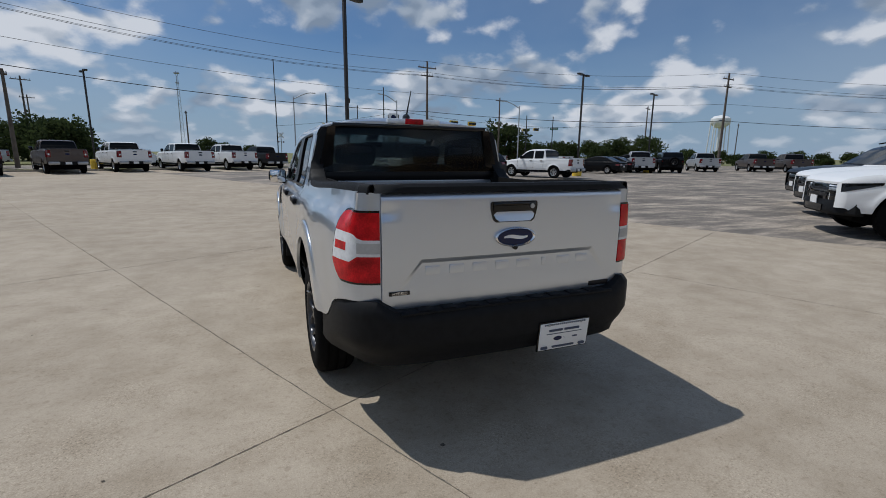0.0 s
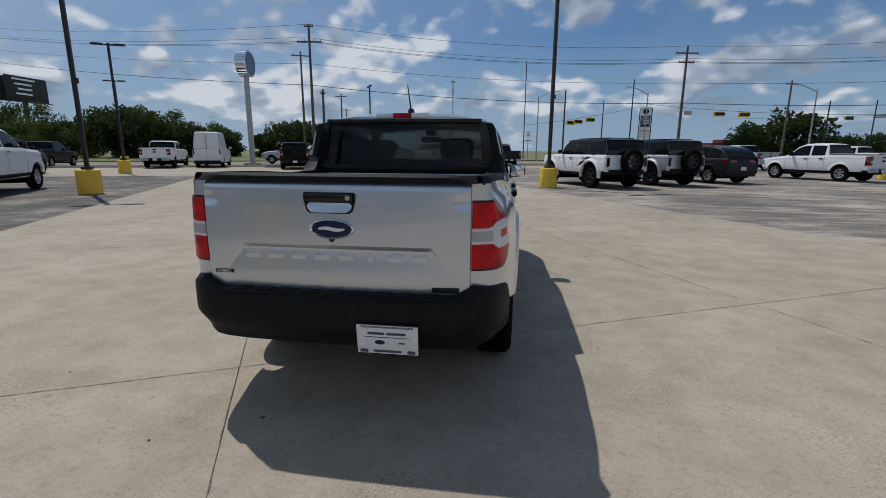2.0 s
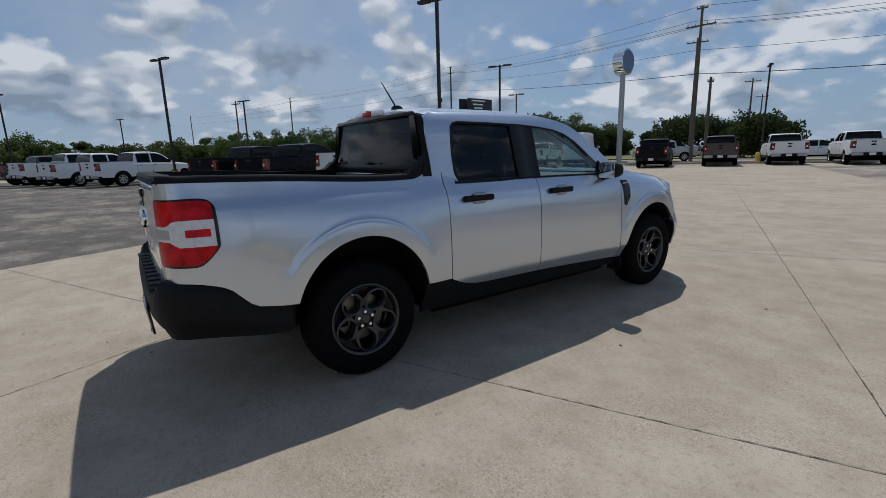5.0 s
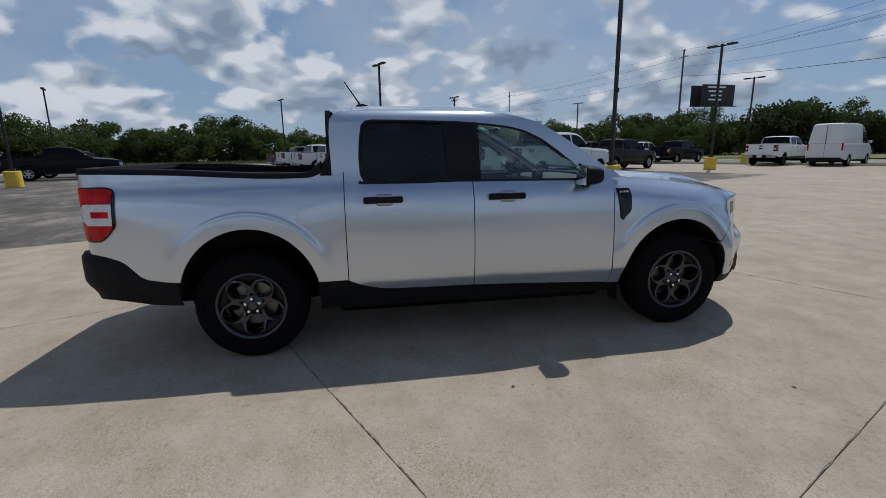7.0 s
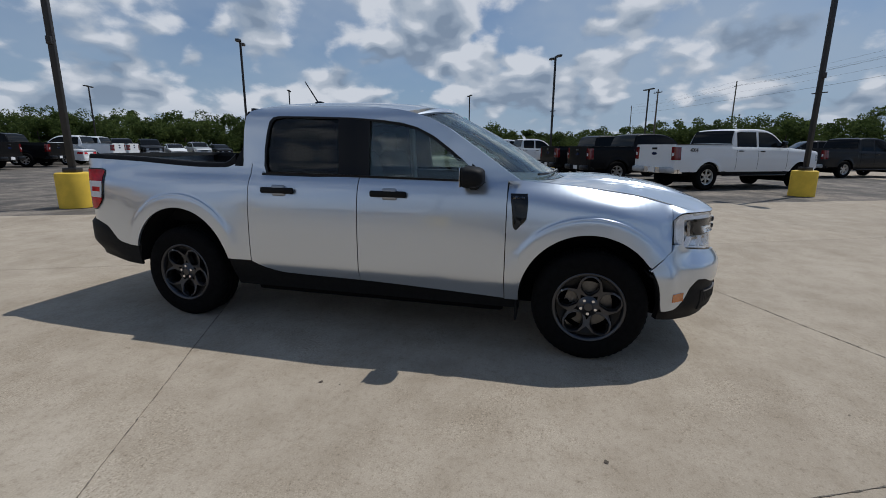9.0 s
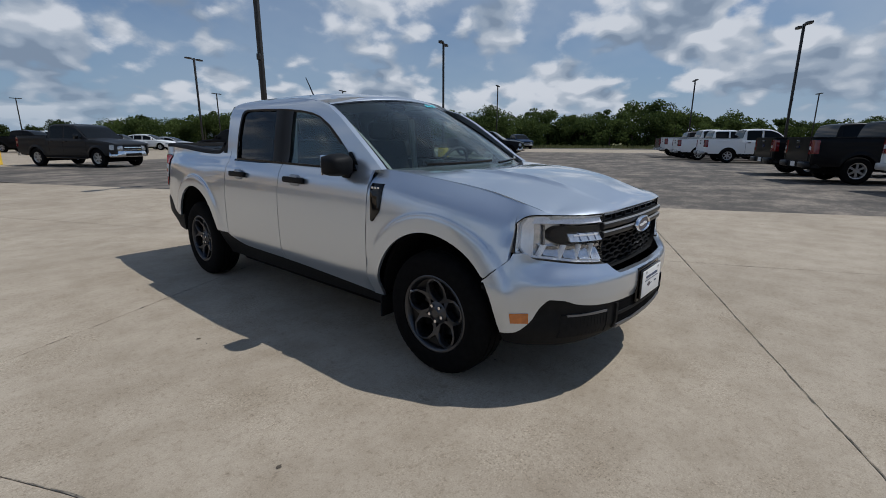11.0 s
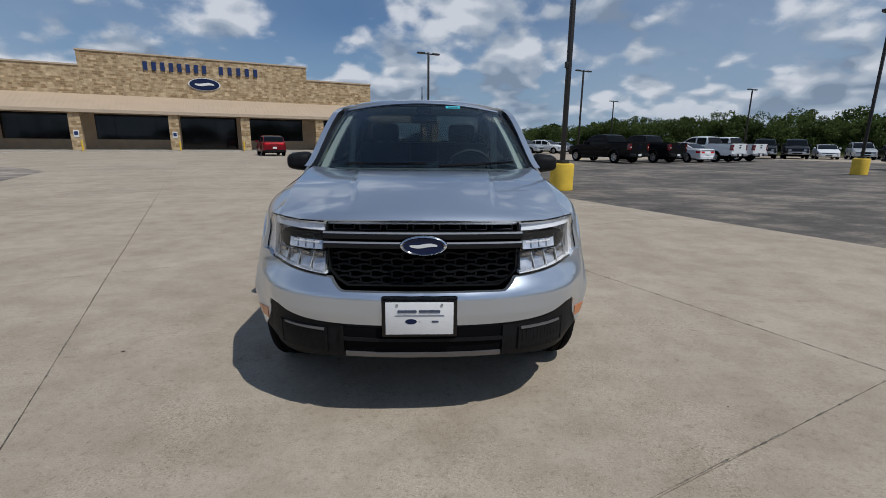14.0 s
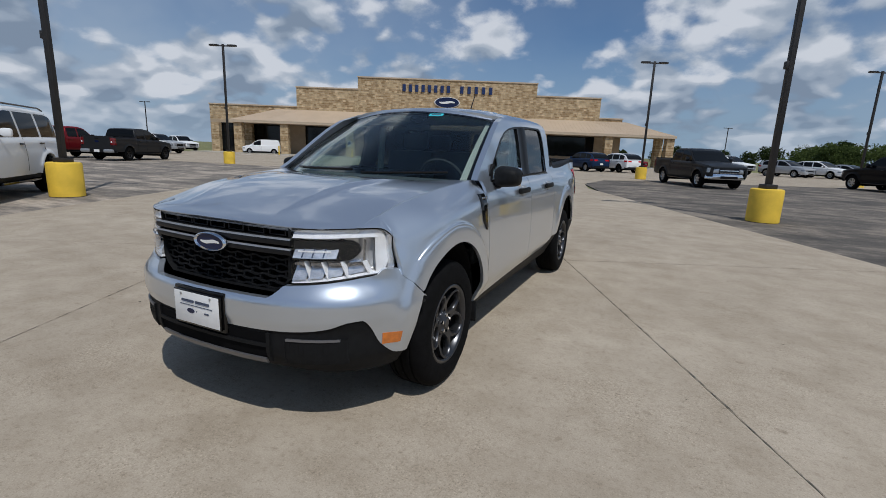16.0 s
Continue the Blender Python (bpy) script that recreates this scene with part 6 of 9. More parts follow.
for sgn in (1, -1):
    o, i = sub(OUT, 4), sub(INN, 4)
    rows, back = [], []
    for (ya, za), (yb, zb) in zip(o, i):
        line = [(ya + (yb - ya) * t, za + (zb - za) * t) for t in steps(0, 1, 4)]
        rows.append([(sgn * (SIDE(z) + 0.002), y, z) for y, z in line])
        back.append([(sgn * (SIDE(z) - 0.04), y, z) for y, z in line])
    part("cab_side", sheet(rows, back), M_SILVER, truck, angle=35)
    # black seal round the windows
    loop = sub(INN, 3) + [(y, 1.128 + 0.022 * (0.965 - y) / 1.62) for y in steps(0.965, -0.655, 24)][1:-1]
    cy = sum(p[0] for p in loop) / len(loop)
    rows = [[(sgn * (SIDE(z) + 0.0045), y, z), (sgn * (SIDE(z) + 0.0045), y + 0.016 * (1 if y < cy - 0.5 else -1 if y > 0.5 else 0), z + 0.014 * (-1 if z > 1.3 else 1))] for y, z in loop]
    rows.append(rows[0])
    back = [[(p[0] - sgn * 0.012, p[1], p[2]) for p in r] for r in rows]
    part("window_seal", sheet(rows, back), M_SATINBLK, truck, "black window seal", angle=50)
    # belt moulding
    rows, back = [], []
    for y in steps(-0.69, 1.02, 30):
        z = 1.150 - 0.022 * (y + 0.66) / 1.62
        rows.append([(sgn * (SIDE(1.14) + 0.004), y, z - 0.010), (sgn * (SIDE(1.16) + 0.006), y, z + 0.006)])
        back.append([(sgn * 0.79, y, z - 0.010), (sgn * 0.79, y, z + 0.006)])
    part("belt_moulding", sheet(rows, back), M_GBLACK, truck, angle=50)

    def pane(name, y0, y1, mat, label):
        """A side window between two places, under the sloping roof line."""
        tops = curve([p[0] for p in INN[4:]], [p[1] for p in INN[4:]])
        rear = curve([p[1] for p in INN[:5]], [p[0] for p in INN[:5]])
        rows, bk = [], []
        for t in steps(0, 1, 20):
            y = y0 + (y1 - y0) * t
            top = tops(y) if y > -0.658 else 1.30 + 0.22 * (y + 0.684) / 0.026
            zz = steps(1.150 - 0.022 * (y + 0.66) / 1.62, max(top, 1.16), 8)
            rows.append([(sgn * (SIDE(z) - 0.012), y, z) for z in zz])
            bk.append([(sgn * (SIDE(z) - 0.016), y, z) for z in zz])
        ob = part(name, sheet(rows, bk), mat, truck, label, angle=60)
        ob.visible_shadow = False
        return ob

    pane("rear_side_window", -0.676, -0.085, M_GTINT, "dark tinted side window")
    pane("front_side_window", 0.145, 0.955, M_GSIDE, "lightly tinted side window")
    # black door pillars
    b = bmesh.new()
    rows, bk = [], []
    for t in steps(0, 1, 10):
        z = 1.145 + 0.405 * t
        ys = (-0.082 - 0.028 * t, 0.022 - 0.010 * t, 0.030 - 0.010 * t, 0.148 - 0.02 * t)
        rows.append([(sgn * (SIDE(min(z, 1.548)) + d), y, min(z, 1.548)) for y, d in zip(ys, (0.001, 0.001, -0.004, 0.001))])
        bk.append([(sgn * (SIDE(min(z, 1.548)) - 0.03), y, min(z, 1.548)) for y in ys])
    part("door_pillar", sheet(rows, bk), M_SATINBLK, truck, "black door pillar", angle=50)
    b = bmesh.new()
    prism(b, [(0.865, 1.145), (0.985, 1.135), (0.870, 1.245)], sgn * (SIDE(1.17) - 0.025), sgn * (SIDE(1.17) + 0.004), "x")
    part("mirror_sail", b, M_PLASTIC, truck, smooth=False)
    # door handles
    for y in (-0.535, 0.312):
        x = body_x(y, 1.035)
        h = part("door_handle", block((sgn * (x + 0.016), y, 1.037), (0.030, 0.262, 0.043), 0.012), M_PLASTIC, truck, "black pull handle")
        part("handle_cup", block((sgn * (x + 0.006), y + 0.008, 1.036), (0.034, 0.108, 0.080), 0.016, None, 4), M_CUP, h, "satin silver cup behind the handle")
        part("handle_foot", block((sgn * (x + 0.006), y - 0.105, 1.037), (0.03, 0.045, 0.036), 0.008), M_PLASTIC, h)
    # pressed ledge over each wheel arch
    for which, xf in (("rear", body_x), ("front", fender_x)):
        cy, cz, a, b_ = ARCH[which]
        rows, back = [], []
        for q in steps(34, 142, 48):
            cq, sq = math.cos(radians(q)), math.sin(radians(q))
            tall = bump_step(34, 60, q) * (1 - bump_step(112, 142, q))
            line, under = [], []
            for r, p in ((0.960, -0.003), (0.975, 0.0005), (0.988, 0.0045), (0.996, 0.0055), (1.001, 0.0045), (1.004, 0.001), (1.006, -0.005)):
                y, z = cy + (a + 0.115) * r * cq, cz + (b_ + 0.105) * r * sq
                x = xf(y, z)
                line.append((sgn * (x + p * tall - 0.004 * (1 - tall)), y, z))
                under.append((sgn * (x - 0.012), y, z))
            rows.append(line)
            back.append(under)
        part("arch_ledge", sheet(rows, back), M_SILVER, truck, angle=50)
    # fender vent
    v_left, v_right = curve([0.842, 0.86, 0.95, 1.02, 1.066], [1.168, 1.155, 1.147, 1.136, 1.130]), curve([0.842, 0.87, 0.912, 1.0, 1.066], [1.180, 1.205, 1.238, 1.244, 1.236])
    rows, back = [], []
    for z in steps(0.842, 1.066, 16):
        line = steps(v_left(z), v_right(z), 6)
        rows.append([(sgn * (fender_x(y, z) + (0.010 if 0 < k < 6 else 0.004)), y, z) for k, y in enumerate(line)])
        back.append([(sgn * (fender_x(y, z) - 0.004), y, z) for y in line])
    vent = part("fender_vent", sheet(rows, back), M_GBLACK, truck, "gloss black fender vent", angle=30)
    for k in range(3):
        w_ = 0.018
        yb = 1.158 + 0.026 * k
        part("vent_badge", block((sgn * (fender_x(yb, 1.04) + 0.011), yb, 1.038), (0.003, w_, 0.020), 0.001, None, 1), M_CHROME, vent)
    # mirror
    m = bmesh.new()
    bmesh.ops.create_cube(m, size=1.0)
    bmesh.ops.subdivide_edges(m, edges=m.edges, cuts=5, use_grid_fill=True)
    for v in m.verts:
        c = v.co * 2
        r = (abs(c.x) ** 4 + abs(c.y) ** 4 + abs(c.z) ** 4) ** 0.25
        c = c / max(r, 1e-6) * max(abs(c.x), abs(c.y), abs(c.z))
        sx, sy, sz = 0.088, 0.066, 0.069
        c.z *= 1 - 0.12 * c.x
        c.z *= 1 - 0.16 * max(0.0, c.y)
        c.y = c.y * (1.6 if c.y > 0 else 0.55)
        v.co = (sgn * (0.935 + sx * c.x), 0.865 + sy * c.y, 1.165 + sz * c.z)
    mir = part("door_mirror", m, M_PLASTIC, truck, "black door mirror", angle=60)
    part("mirror_arm", block((sgn * 0.845, 0.895, 1.10), (0.09, 0.06, 0.035), 0.012), M_PLASTIC, mir)
    part("mirror_glass", block((sgn * 0.935, 0.826, 1.165), (0.150, 0.004, 0.125), 0.002), M_CHROME, mir)

# roof
roof_mid = curve([-0.90, -0.86, -0.75, -0.5, 0.0, 0.30, 0.46, 0.52], [1.640, 1.662, 1.682, 1.694, 1.692, 1.672, 1.648, 1.632])
edge_z = curve([p[0] for p in OUT[4:12]], [p[1] for p in OUT[4:12]])
rows, back = [], []
for y in steps(0, 1, 34):
    col, bk = [], []
    for s in steps(-1, 1, 36):
        bow = 1 - s * s
        yy = -0.835 - 0.055 * bow + y * ((0.400 + 0.115 * bow) - (-0.835 - 0.055 * bow))
        ez = edge_z(yy)
        xx = (SIDE(min(ez, 1.629)) + 0.001) * s
        zz = ez + (roof_mid(yy) - ez) * (1 - abs(s) ** 2.6)
        if 0.80 < abs(s) < 0.87:
            zz -= 0.007
        col.append((xx, yy, zz))
        bk.append((xx * 0.97, yy, zz - 0.03))
    rows.append(col)
    back.append(bk)
part("roof", sheet(rows, back), M_SILVER, truck, "silver roof", angle=30)
# third brake lamp on the roof's rear edge
lampb = part("high_brake_lamp", block((0.0, -0.888, 1.651), (0.43, 0.04, 0.042), 0.012), M_LENSW, truck, "white and red high brake lamp")
part("red_lens", block((0.0, -0.905, 1.651), (0.15, 0.012, 0.040), 0.006), M_RED, lampb)
# aerial
m = bmesh.new()
bmesh.ops.create_uvsphere(m, u_segments=16, v_segments=8, radius=1.0)
bmesh.ops.scale(m, vec=(0.028, 0.055, 0.030), verts=m.verts)
bmesh.ops.translate(m, vec=(0.017, -0.645, 1.700), verts=m.verts)
aer = part("aerial_base", m, M_GBLACK, truck)
m = bmesh.new()
rod(m, (0.017, -0.655, 1.715), (0.017, -0.775, 1.895), 0.007, 0.004, 8)
part("aerial", m, M_GBLACK, aer)
# rear window with its black surround
rows, back = [], []
for z in steps(1.262, 1.622, 12):
    w = SIDE(z) - 0.055
    y0 = -0.895 + 0.03 * (z - 1.262) / 0.36
    rows.append([(w * s, y0 - 0.012 * (1 - s * s), z) for s in steps(-1, 1, 20)])
    back.append([(w * s, y0 + 0.008, z) for s in steps(-1, 1, 20)])
rw = part("rear_window", sheet(rows, back), M_GREAR, truck, "dark tinted rear window", angle=60)
rw.visible_shadow = False
for sgn in (1, -1):
    m = bmesh.new()
    prism(m, [(sgn * 0.635, 1.262), (sgn * 0.74, 1.262), (sgn * 0.655, 1.600), (sgn * 0.600, 1.600)], -0.893, -0.865, "y")
    part("window_border", m, M_GBLACK, truck, smooth=False)
part("window_border", block((0, -0.88, 1.612), (1.24, 0.03, 0.03), 0.004), M_GBLACK, truck)
part("cab_back", block((0, -0.885, 1.10), (1.50, 0.04, 0.22), 0.01), M_SILVER, truck)
part("window_border", block((0, -0.895, 1.238), (1.44, 0.03, 0.066), 0.006), M_SATINBLK, truck)

# windscreen
WT = curve([0, 0.3, 0.62], [0.520, 0.490, 0.395])
WB = curve([0, 0.4, 0.76], [1.440, 1.360, 1.150])


def screen_pt(s, t):
    """A point of the windscreen: s from side to side, t from cowl to roof."""
    xb, xt = 0.765 * s, 0.640 * s
    x = xb + (xt - xb) * t
    y = WB(abs(xb)) + (WT(abs(xt)) - WB(abs(xb))) * t
    zt = 1.640 - 0.062 * s * s
    z = 1.128 + 0.016 * s * s + (zt - 1.128 - 0.016 * s * s) * t + 0.022 * math.sin(math.pi * t)
    return x, y, z


rows = [[screen_pt(s, t) for s in steps(-1, 1, 28)] for t in steps(0, 1, 18)]
back = [[(x * 0.995, y - 0.006, z - 0.005) for x, y, z in r] for r in rows]
ws = part("windscreen", sheet(rows, back), M_GFRONT, truck, "green-tinted windscreen", angle=60)
ws.visible_shadow = False
for sgn in (1, -1):
    rows = [[tuple(Vector(screen_pt(sgn * s, t)) + Vector((0, 0.002, 0.003))) for s in (0.978, 0.992, 1.012)] for t in steps(0, 1, 16)]
    back = [[(x, y - 0.02, z - 0.02) for x, y, z in r] for r in rows]
    part("screen_trim", sheet(rows, back), M_GBLACK, truck, angle=50)
    rows = [[tuple(Vector(screen_pt(sgn * s, t)) - Vector((0, 0.03, 0.03))) for s in (0.90, 0.97)] for t in steps(0.02, 0.98, 10)]
    back = [[(x, y - 0.03, z - 0.01) for x, y, z in r] for r in rows]
    part("pillar_trim", sheet(rows, back), M_CREAM, truck)
rows = [[tuple(Vector(screen_pt(s, t)) + Vector((0, 0.0015, 0.002))) for s in steps(-0.97, 0.97, 20)] for t in (0.930, 0.958)]
part("screen_shade", sheet(rows, [[(x, y - 0.004, z - 0.004) for x, y, z in r] for r in rows]), M_GBLACK, truck)
rows = [[tuple(Vector(screen_pt(s, t)) + Vector((0, 0.003, h))) for s in steps(-0.975, 0.975, 24)] for t, h in ((0.956, 0.0015), (0.962, 0.0045), (0.985, 0.007), (1.005, 0.006))]
part("roof_header", sheet(rows, [[(x, y - 0.012, z - 0.012) for x, y, z in r] for r in rows]), M_SILVER, truck, angle=50)
# cowl, wipers and a sticker
rows = [[(x, WB(abs(x)) + d, 1.128 + 0.016 * (x / 0.765) ** 2 - h) for x in steps(-0.76, 0.76, 24)] for d, h in ((-0.01, 0.004), (0.05, 0.006), (0.06, 0.03))]
part("cowl", sheet(rows, [[(x, y, z - 0.03) for x, y, z in r] for r in rows]), M_PLASTIC, truck, "black plastic cowl")
for x0, x1 in ((0.52, -0.02), (-0.10, -0.62)):
    m = bmesh.new()
    pts = [Vector(screen_pt(x / 0.75, 0.035 + 0.05 * abs(x - x0))) + Vector((0, 0.012, 0.016)) for x in steps(x0, x1, 8)]
    for p, q in zip(pts, pts[1:]):
        rod(m, p, q, 0.009, n=6)
    part("wiper", m, M_GBLACK, truck)
c = Vector(screen_pt(-0.36, 0.885)) + Vector((0, 0.006, 0.008))
st = part("sticker", block((0, 0, 0), (0.115, 0.002, 0.036)), M_STICK, truck, "cyan stock sticker", smooth=False)
st.matrix_world = Matrix.Translation(c) @ pose(0, 0, 0, 58, 0, 3)
part("print_bar", block((0, 0.002, 0), (0.08, 0.001, 0.012)), M_INK, st, smooth=False)
part("inside_mirror", block((0, 0.46, 1.50), (0.22, 0.03, 0.06), 0.015), M_GBLACK, truck)
part("sensor_box", block((0, 0.44, 1.585), (0.12, 0.14, 0.05), 0.015, pose(0, 0, 0, -25)), M_GBLACK, truck)

# ---- bonnet ----
FRONT_Y = curve([0, 0.25, 0.443, 0.55, 0.64, 0.702, 0.76], [2.432, 2.427, 2.408, 2.370, 2.308, 2.250, 2.15])
side_x = curve([1.1, 1.2, 1.5, 1.9, 2.15, 2.25], [0.772, 0.769, 0.757, 0.728, 0.706, 0.701])
mid_z = curve([1.38, 1.5, 1.75, 1.96, 2.15, 2.28, 2.36, 2.41, 2.432], [1.134, 1.142, 1.133, 1.113, 1.078, 1.043, 1.015, 0.995, 0.982])


def bonnet_pt(s, t):
    """s from side to side, t from the cowl to the nose."""
    a = abs(s)
    x1 = 0.702 * s
    x0 = 0.770 * s
    y0 = WB(abs(x0)) + 0.045
    y1 = FRONT_Y(abs(x1))
    y = y0 + (y1 - y0) * t
    x = (side_x(y)) * s if a > 0.97 else (x0 + (x1 - x0) * t)
    ez = hood_edge(min(y, 2.25)) + 0.002
    mz = mid_z(y + (2.432 - y1) * t)
    crown = 1 - a ** 2.4
    z = ez + max(0.0, mz - ez) * crown if t < 0.9 else ez + (mz - ez) * crown
    ridge = math.exp(-((a - 0.555 + 0.10 * t) / 0.045) ** 2) * 0.004 + 0.016 * (1 - bump_step(0.535 - 0.10 * t, 0.575 - 0.10 * t, a))
    z += ridge * bump_step(-0.05, 0.35, t) * (1 - bump_step(0.60, 1.0, t))
    if t > 0.93:
        z -= 0.010 * ((t - 0.93) / 0.07) ** 2
    return x, y, z


ts = steps(0, 0.9, 26) + [0.92, 0.935, 0.95, 0.965, 0.98, 0.99, 1.0]
rows = [[bonnet_pt(s, t) for s in steps(-0.994, 0.994, 110)] for t in ts]
back = [[(x * 0.99, y - 0.012, z - 0.02) for x, y, z in r] for r in rows]
part("bonnet", sheet(rows, back), M_SILVER, truck, "silver bonnet with two shallow ridges", angle=24)
part("engine_bay", block((0, 1.80, 0.75), (1.25, 0.95, 0.45)), M_DARK, truck)

# ---- front fascia: one rounded nose from which bumper and chin are cut ----
HUB = Vector((0.30, 1.90))


def ring_of(pts):
    """Radius about HUB over the angle, through the points of a plan outline."""
    polar = sorted((math.atan2(y - HUB.y, x - HUB.x), math.hypot(x - HUB.x, y - HUB.y)) for x, y in pts)
    return curve([p[0] for p in polar], [p[1] for p in polar])


R_LOW = ring_of([(0.0, 2.530), (0.15, 2.528), (0.30, 2.516), (0.42, 2.494), (0.52, 2.462), (0.60, 2.424), (0.66, 2.384), (0.715, 2.336), (0.765, 2.275), (0.80, 2.215), (0.828, 2.15), (0.852, 2.085), (0.868, 2.045), (0.882, 1.970)])
R_HIGH = ring_of([(0.0, 2.444), (0.25, 2.436), (0.44, 2.422), (0.50, 2.405), (0.55, 2.383), (0.60, 2.353), (0.645, 2.319), (0.685, 2.280), (0.72, 2.238), (0.75, 2.196), (0.772, 2.158), (0.795, 2.115), (0.825, 2.03), (0.84, 1.970)])


def nose_pt(a, z, inset=0.0):
    """A point of the nose at an angle and a height; the side runs into the wing."""
    r = R_LOW(a) + (R_HIGH(a) - R_LOW(a)) * bump_step(0.62, 0.75, z) - 0.012 * (1 - bump_step(0.49, 0.56, z)) - inset
    x, y = HUB.x + r * math.cos(a), HUB.y + r * math.sin(a)
    k = bump_step(2.25, 2.10, y)
    return x + (body_x(y, z) + 0.001 - inset - x) * k, y, z


A_MID = math.atan2(2.53 - HUB.y, -HUB.x)
A_END = math.atan2(1.979 - HUB.y, 0.882 - HUB.x)
angles = [A_MID + (A_END - A_MID) * (k / 90) for k in range(91)]
low_edge = curve([1.978, 2.085, 2.15, 2.215, 2.255, 2.290, 2.336, 2.384, 2.424, 2.47, 2.516, 2.530], [0.366, 0.366, 0.376, 0.435, 0.520, 0.560, 0.556, 0.532, 0.518, 0.508, 0.502, 0.500])
grille_top = curve([0, 0.36, 0.405, 0.436, 0.452], [0.655, 0.656, 0.686, 0.720, 0.722])


def bumper_top(a):
    x, y, _ = nose_pt(a, 0.75)
    if y < 2.12:
        return seam_z(y) - 0.001
    return h_low(x) - 0.004 if x > 0.452 else min(h_low(0.452) - 0.004, grille_top(abs(x)))


def nose_shell(name, tops, lows, n, inset, th, mat, label):
    full = [(-1, a, t, l) for a, t, l in zip(angles, tops, lows)] + [(1, a, t, l) for a, t, l in reversed(list(zip(angles, tops, lows)))][1:]
    front, back = [], []
    for sx, a, t, l in full:
        col, bk = [], []
        for k in range(n + 1):
            z = l + (t - l) * k / n
            x, y, _ = nose_pt(a, z, inset(z))
            col.append((0.0 if a == A_MID else sx * x, y, z))
            x, y, _ = nose_pt(a, z, inset(z) + th)
            bk.append((0.0 if a == A_MID else sx * x, y, z))
        front.append(col)
        back.append(bk)
    return part(name, sheet(front, back), mat, truck, label, angle=32)


ys_ = [nose_pt(a, 0.5)[1] for a in angles]
tops_ = [bumper_top(a) for a in angles]
lows_ = [min(t - 0.004, max(low_edge(y), arch_z(y, "front") + 0.001)) for t, y in zip(tops_, ys_)]
nose_shell("front_bumper", tops_, lows_, 16, lambda z: 0.0, 0.03, M_SILVER, "silver upper front bumper")
chin_low = curve([2.05, 2.085, 2.15, 2.275, 2.384, 2.462, 2.494, 2.530], [0.300, 0.292, 0.290, 0.292, 0.300, 0.318, 0.330, 0.345])
nose_shell("lower_bumper", [min(l, 0.585) + 0.006 for l in lows_], [min(l - 0.02, max(chin_low(y), arch_z(y, "front"))) for l, y in zip(lows_, ys_)], 12, lambda z: 0.006 + 0.045 * (1 - bump_step(0.27, 0.40, z)), 0.05, M_PLASTIC, "black plastic lower front bumper")
m = bmesh.new()
tray = [nose_pt(a, 0.32, 0.075)[:2] for a in angles[::3] if nose_pt(a, 0.32, 0.075)[1] > 2.06]
prism(m, tray + [(0.70, 1.90), (-0.70, 1.90)] + [(-x, y) for x, y in reversed(tray)], 0.318, 0.335, "z")
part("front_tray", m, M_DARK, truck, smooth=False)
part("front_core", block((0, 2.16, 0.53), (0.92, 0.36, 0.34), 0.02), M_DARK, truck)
# lower intake, skid strip and side pockets
A_MARK = math.atan2(2.178 - HUB.y, 0.815 - HUB.x)


def nose_patch(name, x0, x1, z0, z1, proud, mat, parent, label="", n=24, nz=3, thick=0.014):
    """A panel that follows the chin between two places across and two heights."""
    rows, back = [], []
    for k in range(n + 1):
        x = x0 + (x1 - x0) * k / n
        sx = 1 if x >= 0 else -1
        a = A_MID + (A_END - A_MID) * chin_t(abs(x))
        f = [nose_pt(a, z, 0.006 + 0.045 * (1 - bump_step(0.27, 0.40, z)) - proud) for z in steps(z0, z1, nz)]
        g = [nose_pt(a, z, 0.006 + 0.045 * (1 - bump_step(0.27, 0.40, z)) - proud + thick) for z in steps(z0, z1, nz)]
        rows.append([(sx * abs(x), p[1], p[2]) for p in f])
        back.append([(sx * abs(x), p[1], p[2]) for p in g])
    return part(name, sheet(rows, back), mat, parent, label, angle=40)


chin = sorted((nose_pt(a, 0.42, 0.006)[0], k / 90) for k, a in enumerate(angles) if nose_pt(a, 0.42, 0.006)[1] > 2.2)
chin_t = curve([p[0] for p in chin], [p[1] for p in chin])
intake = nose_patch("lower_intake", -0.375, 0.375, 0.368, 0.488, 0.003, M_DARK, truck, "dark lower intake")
nose_patch("intake_bar", -0.372, 0.372, 0.424, 0.440, 0.012, M_PLASTIC, intake)
nose_patch("intake_frame", -0.385, -0.368, 0.352, 0.492, 0.012, M_PLASTIC, intake, n=3)
nose_patch("intake_frame", 0.368, 0.385, 0.352, 0.492, 0.012, M_PLASTIC, intake, n=3)
nose_patch("skid_strip", -0.36, 0.36, 0.342, 0.367, 0.016, M_SKID, truck, "satin grey lower strip")
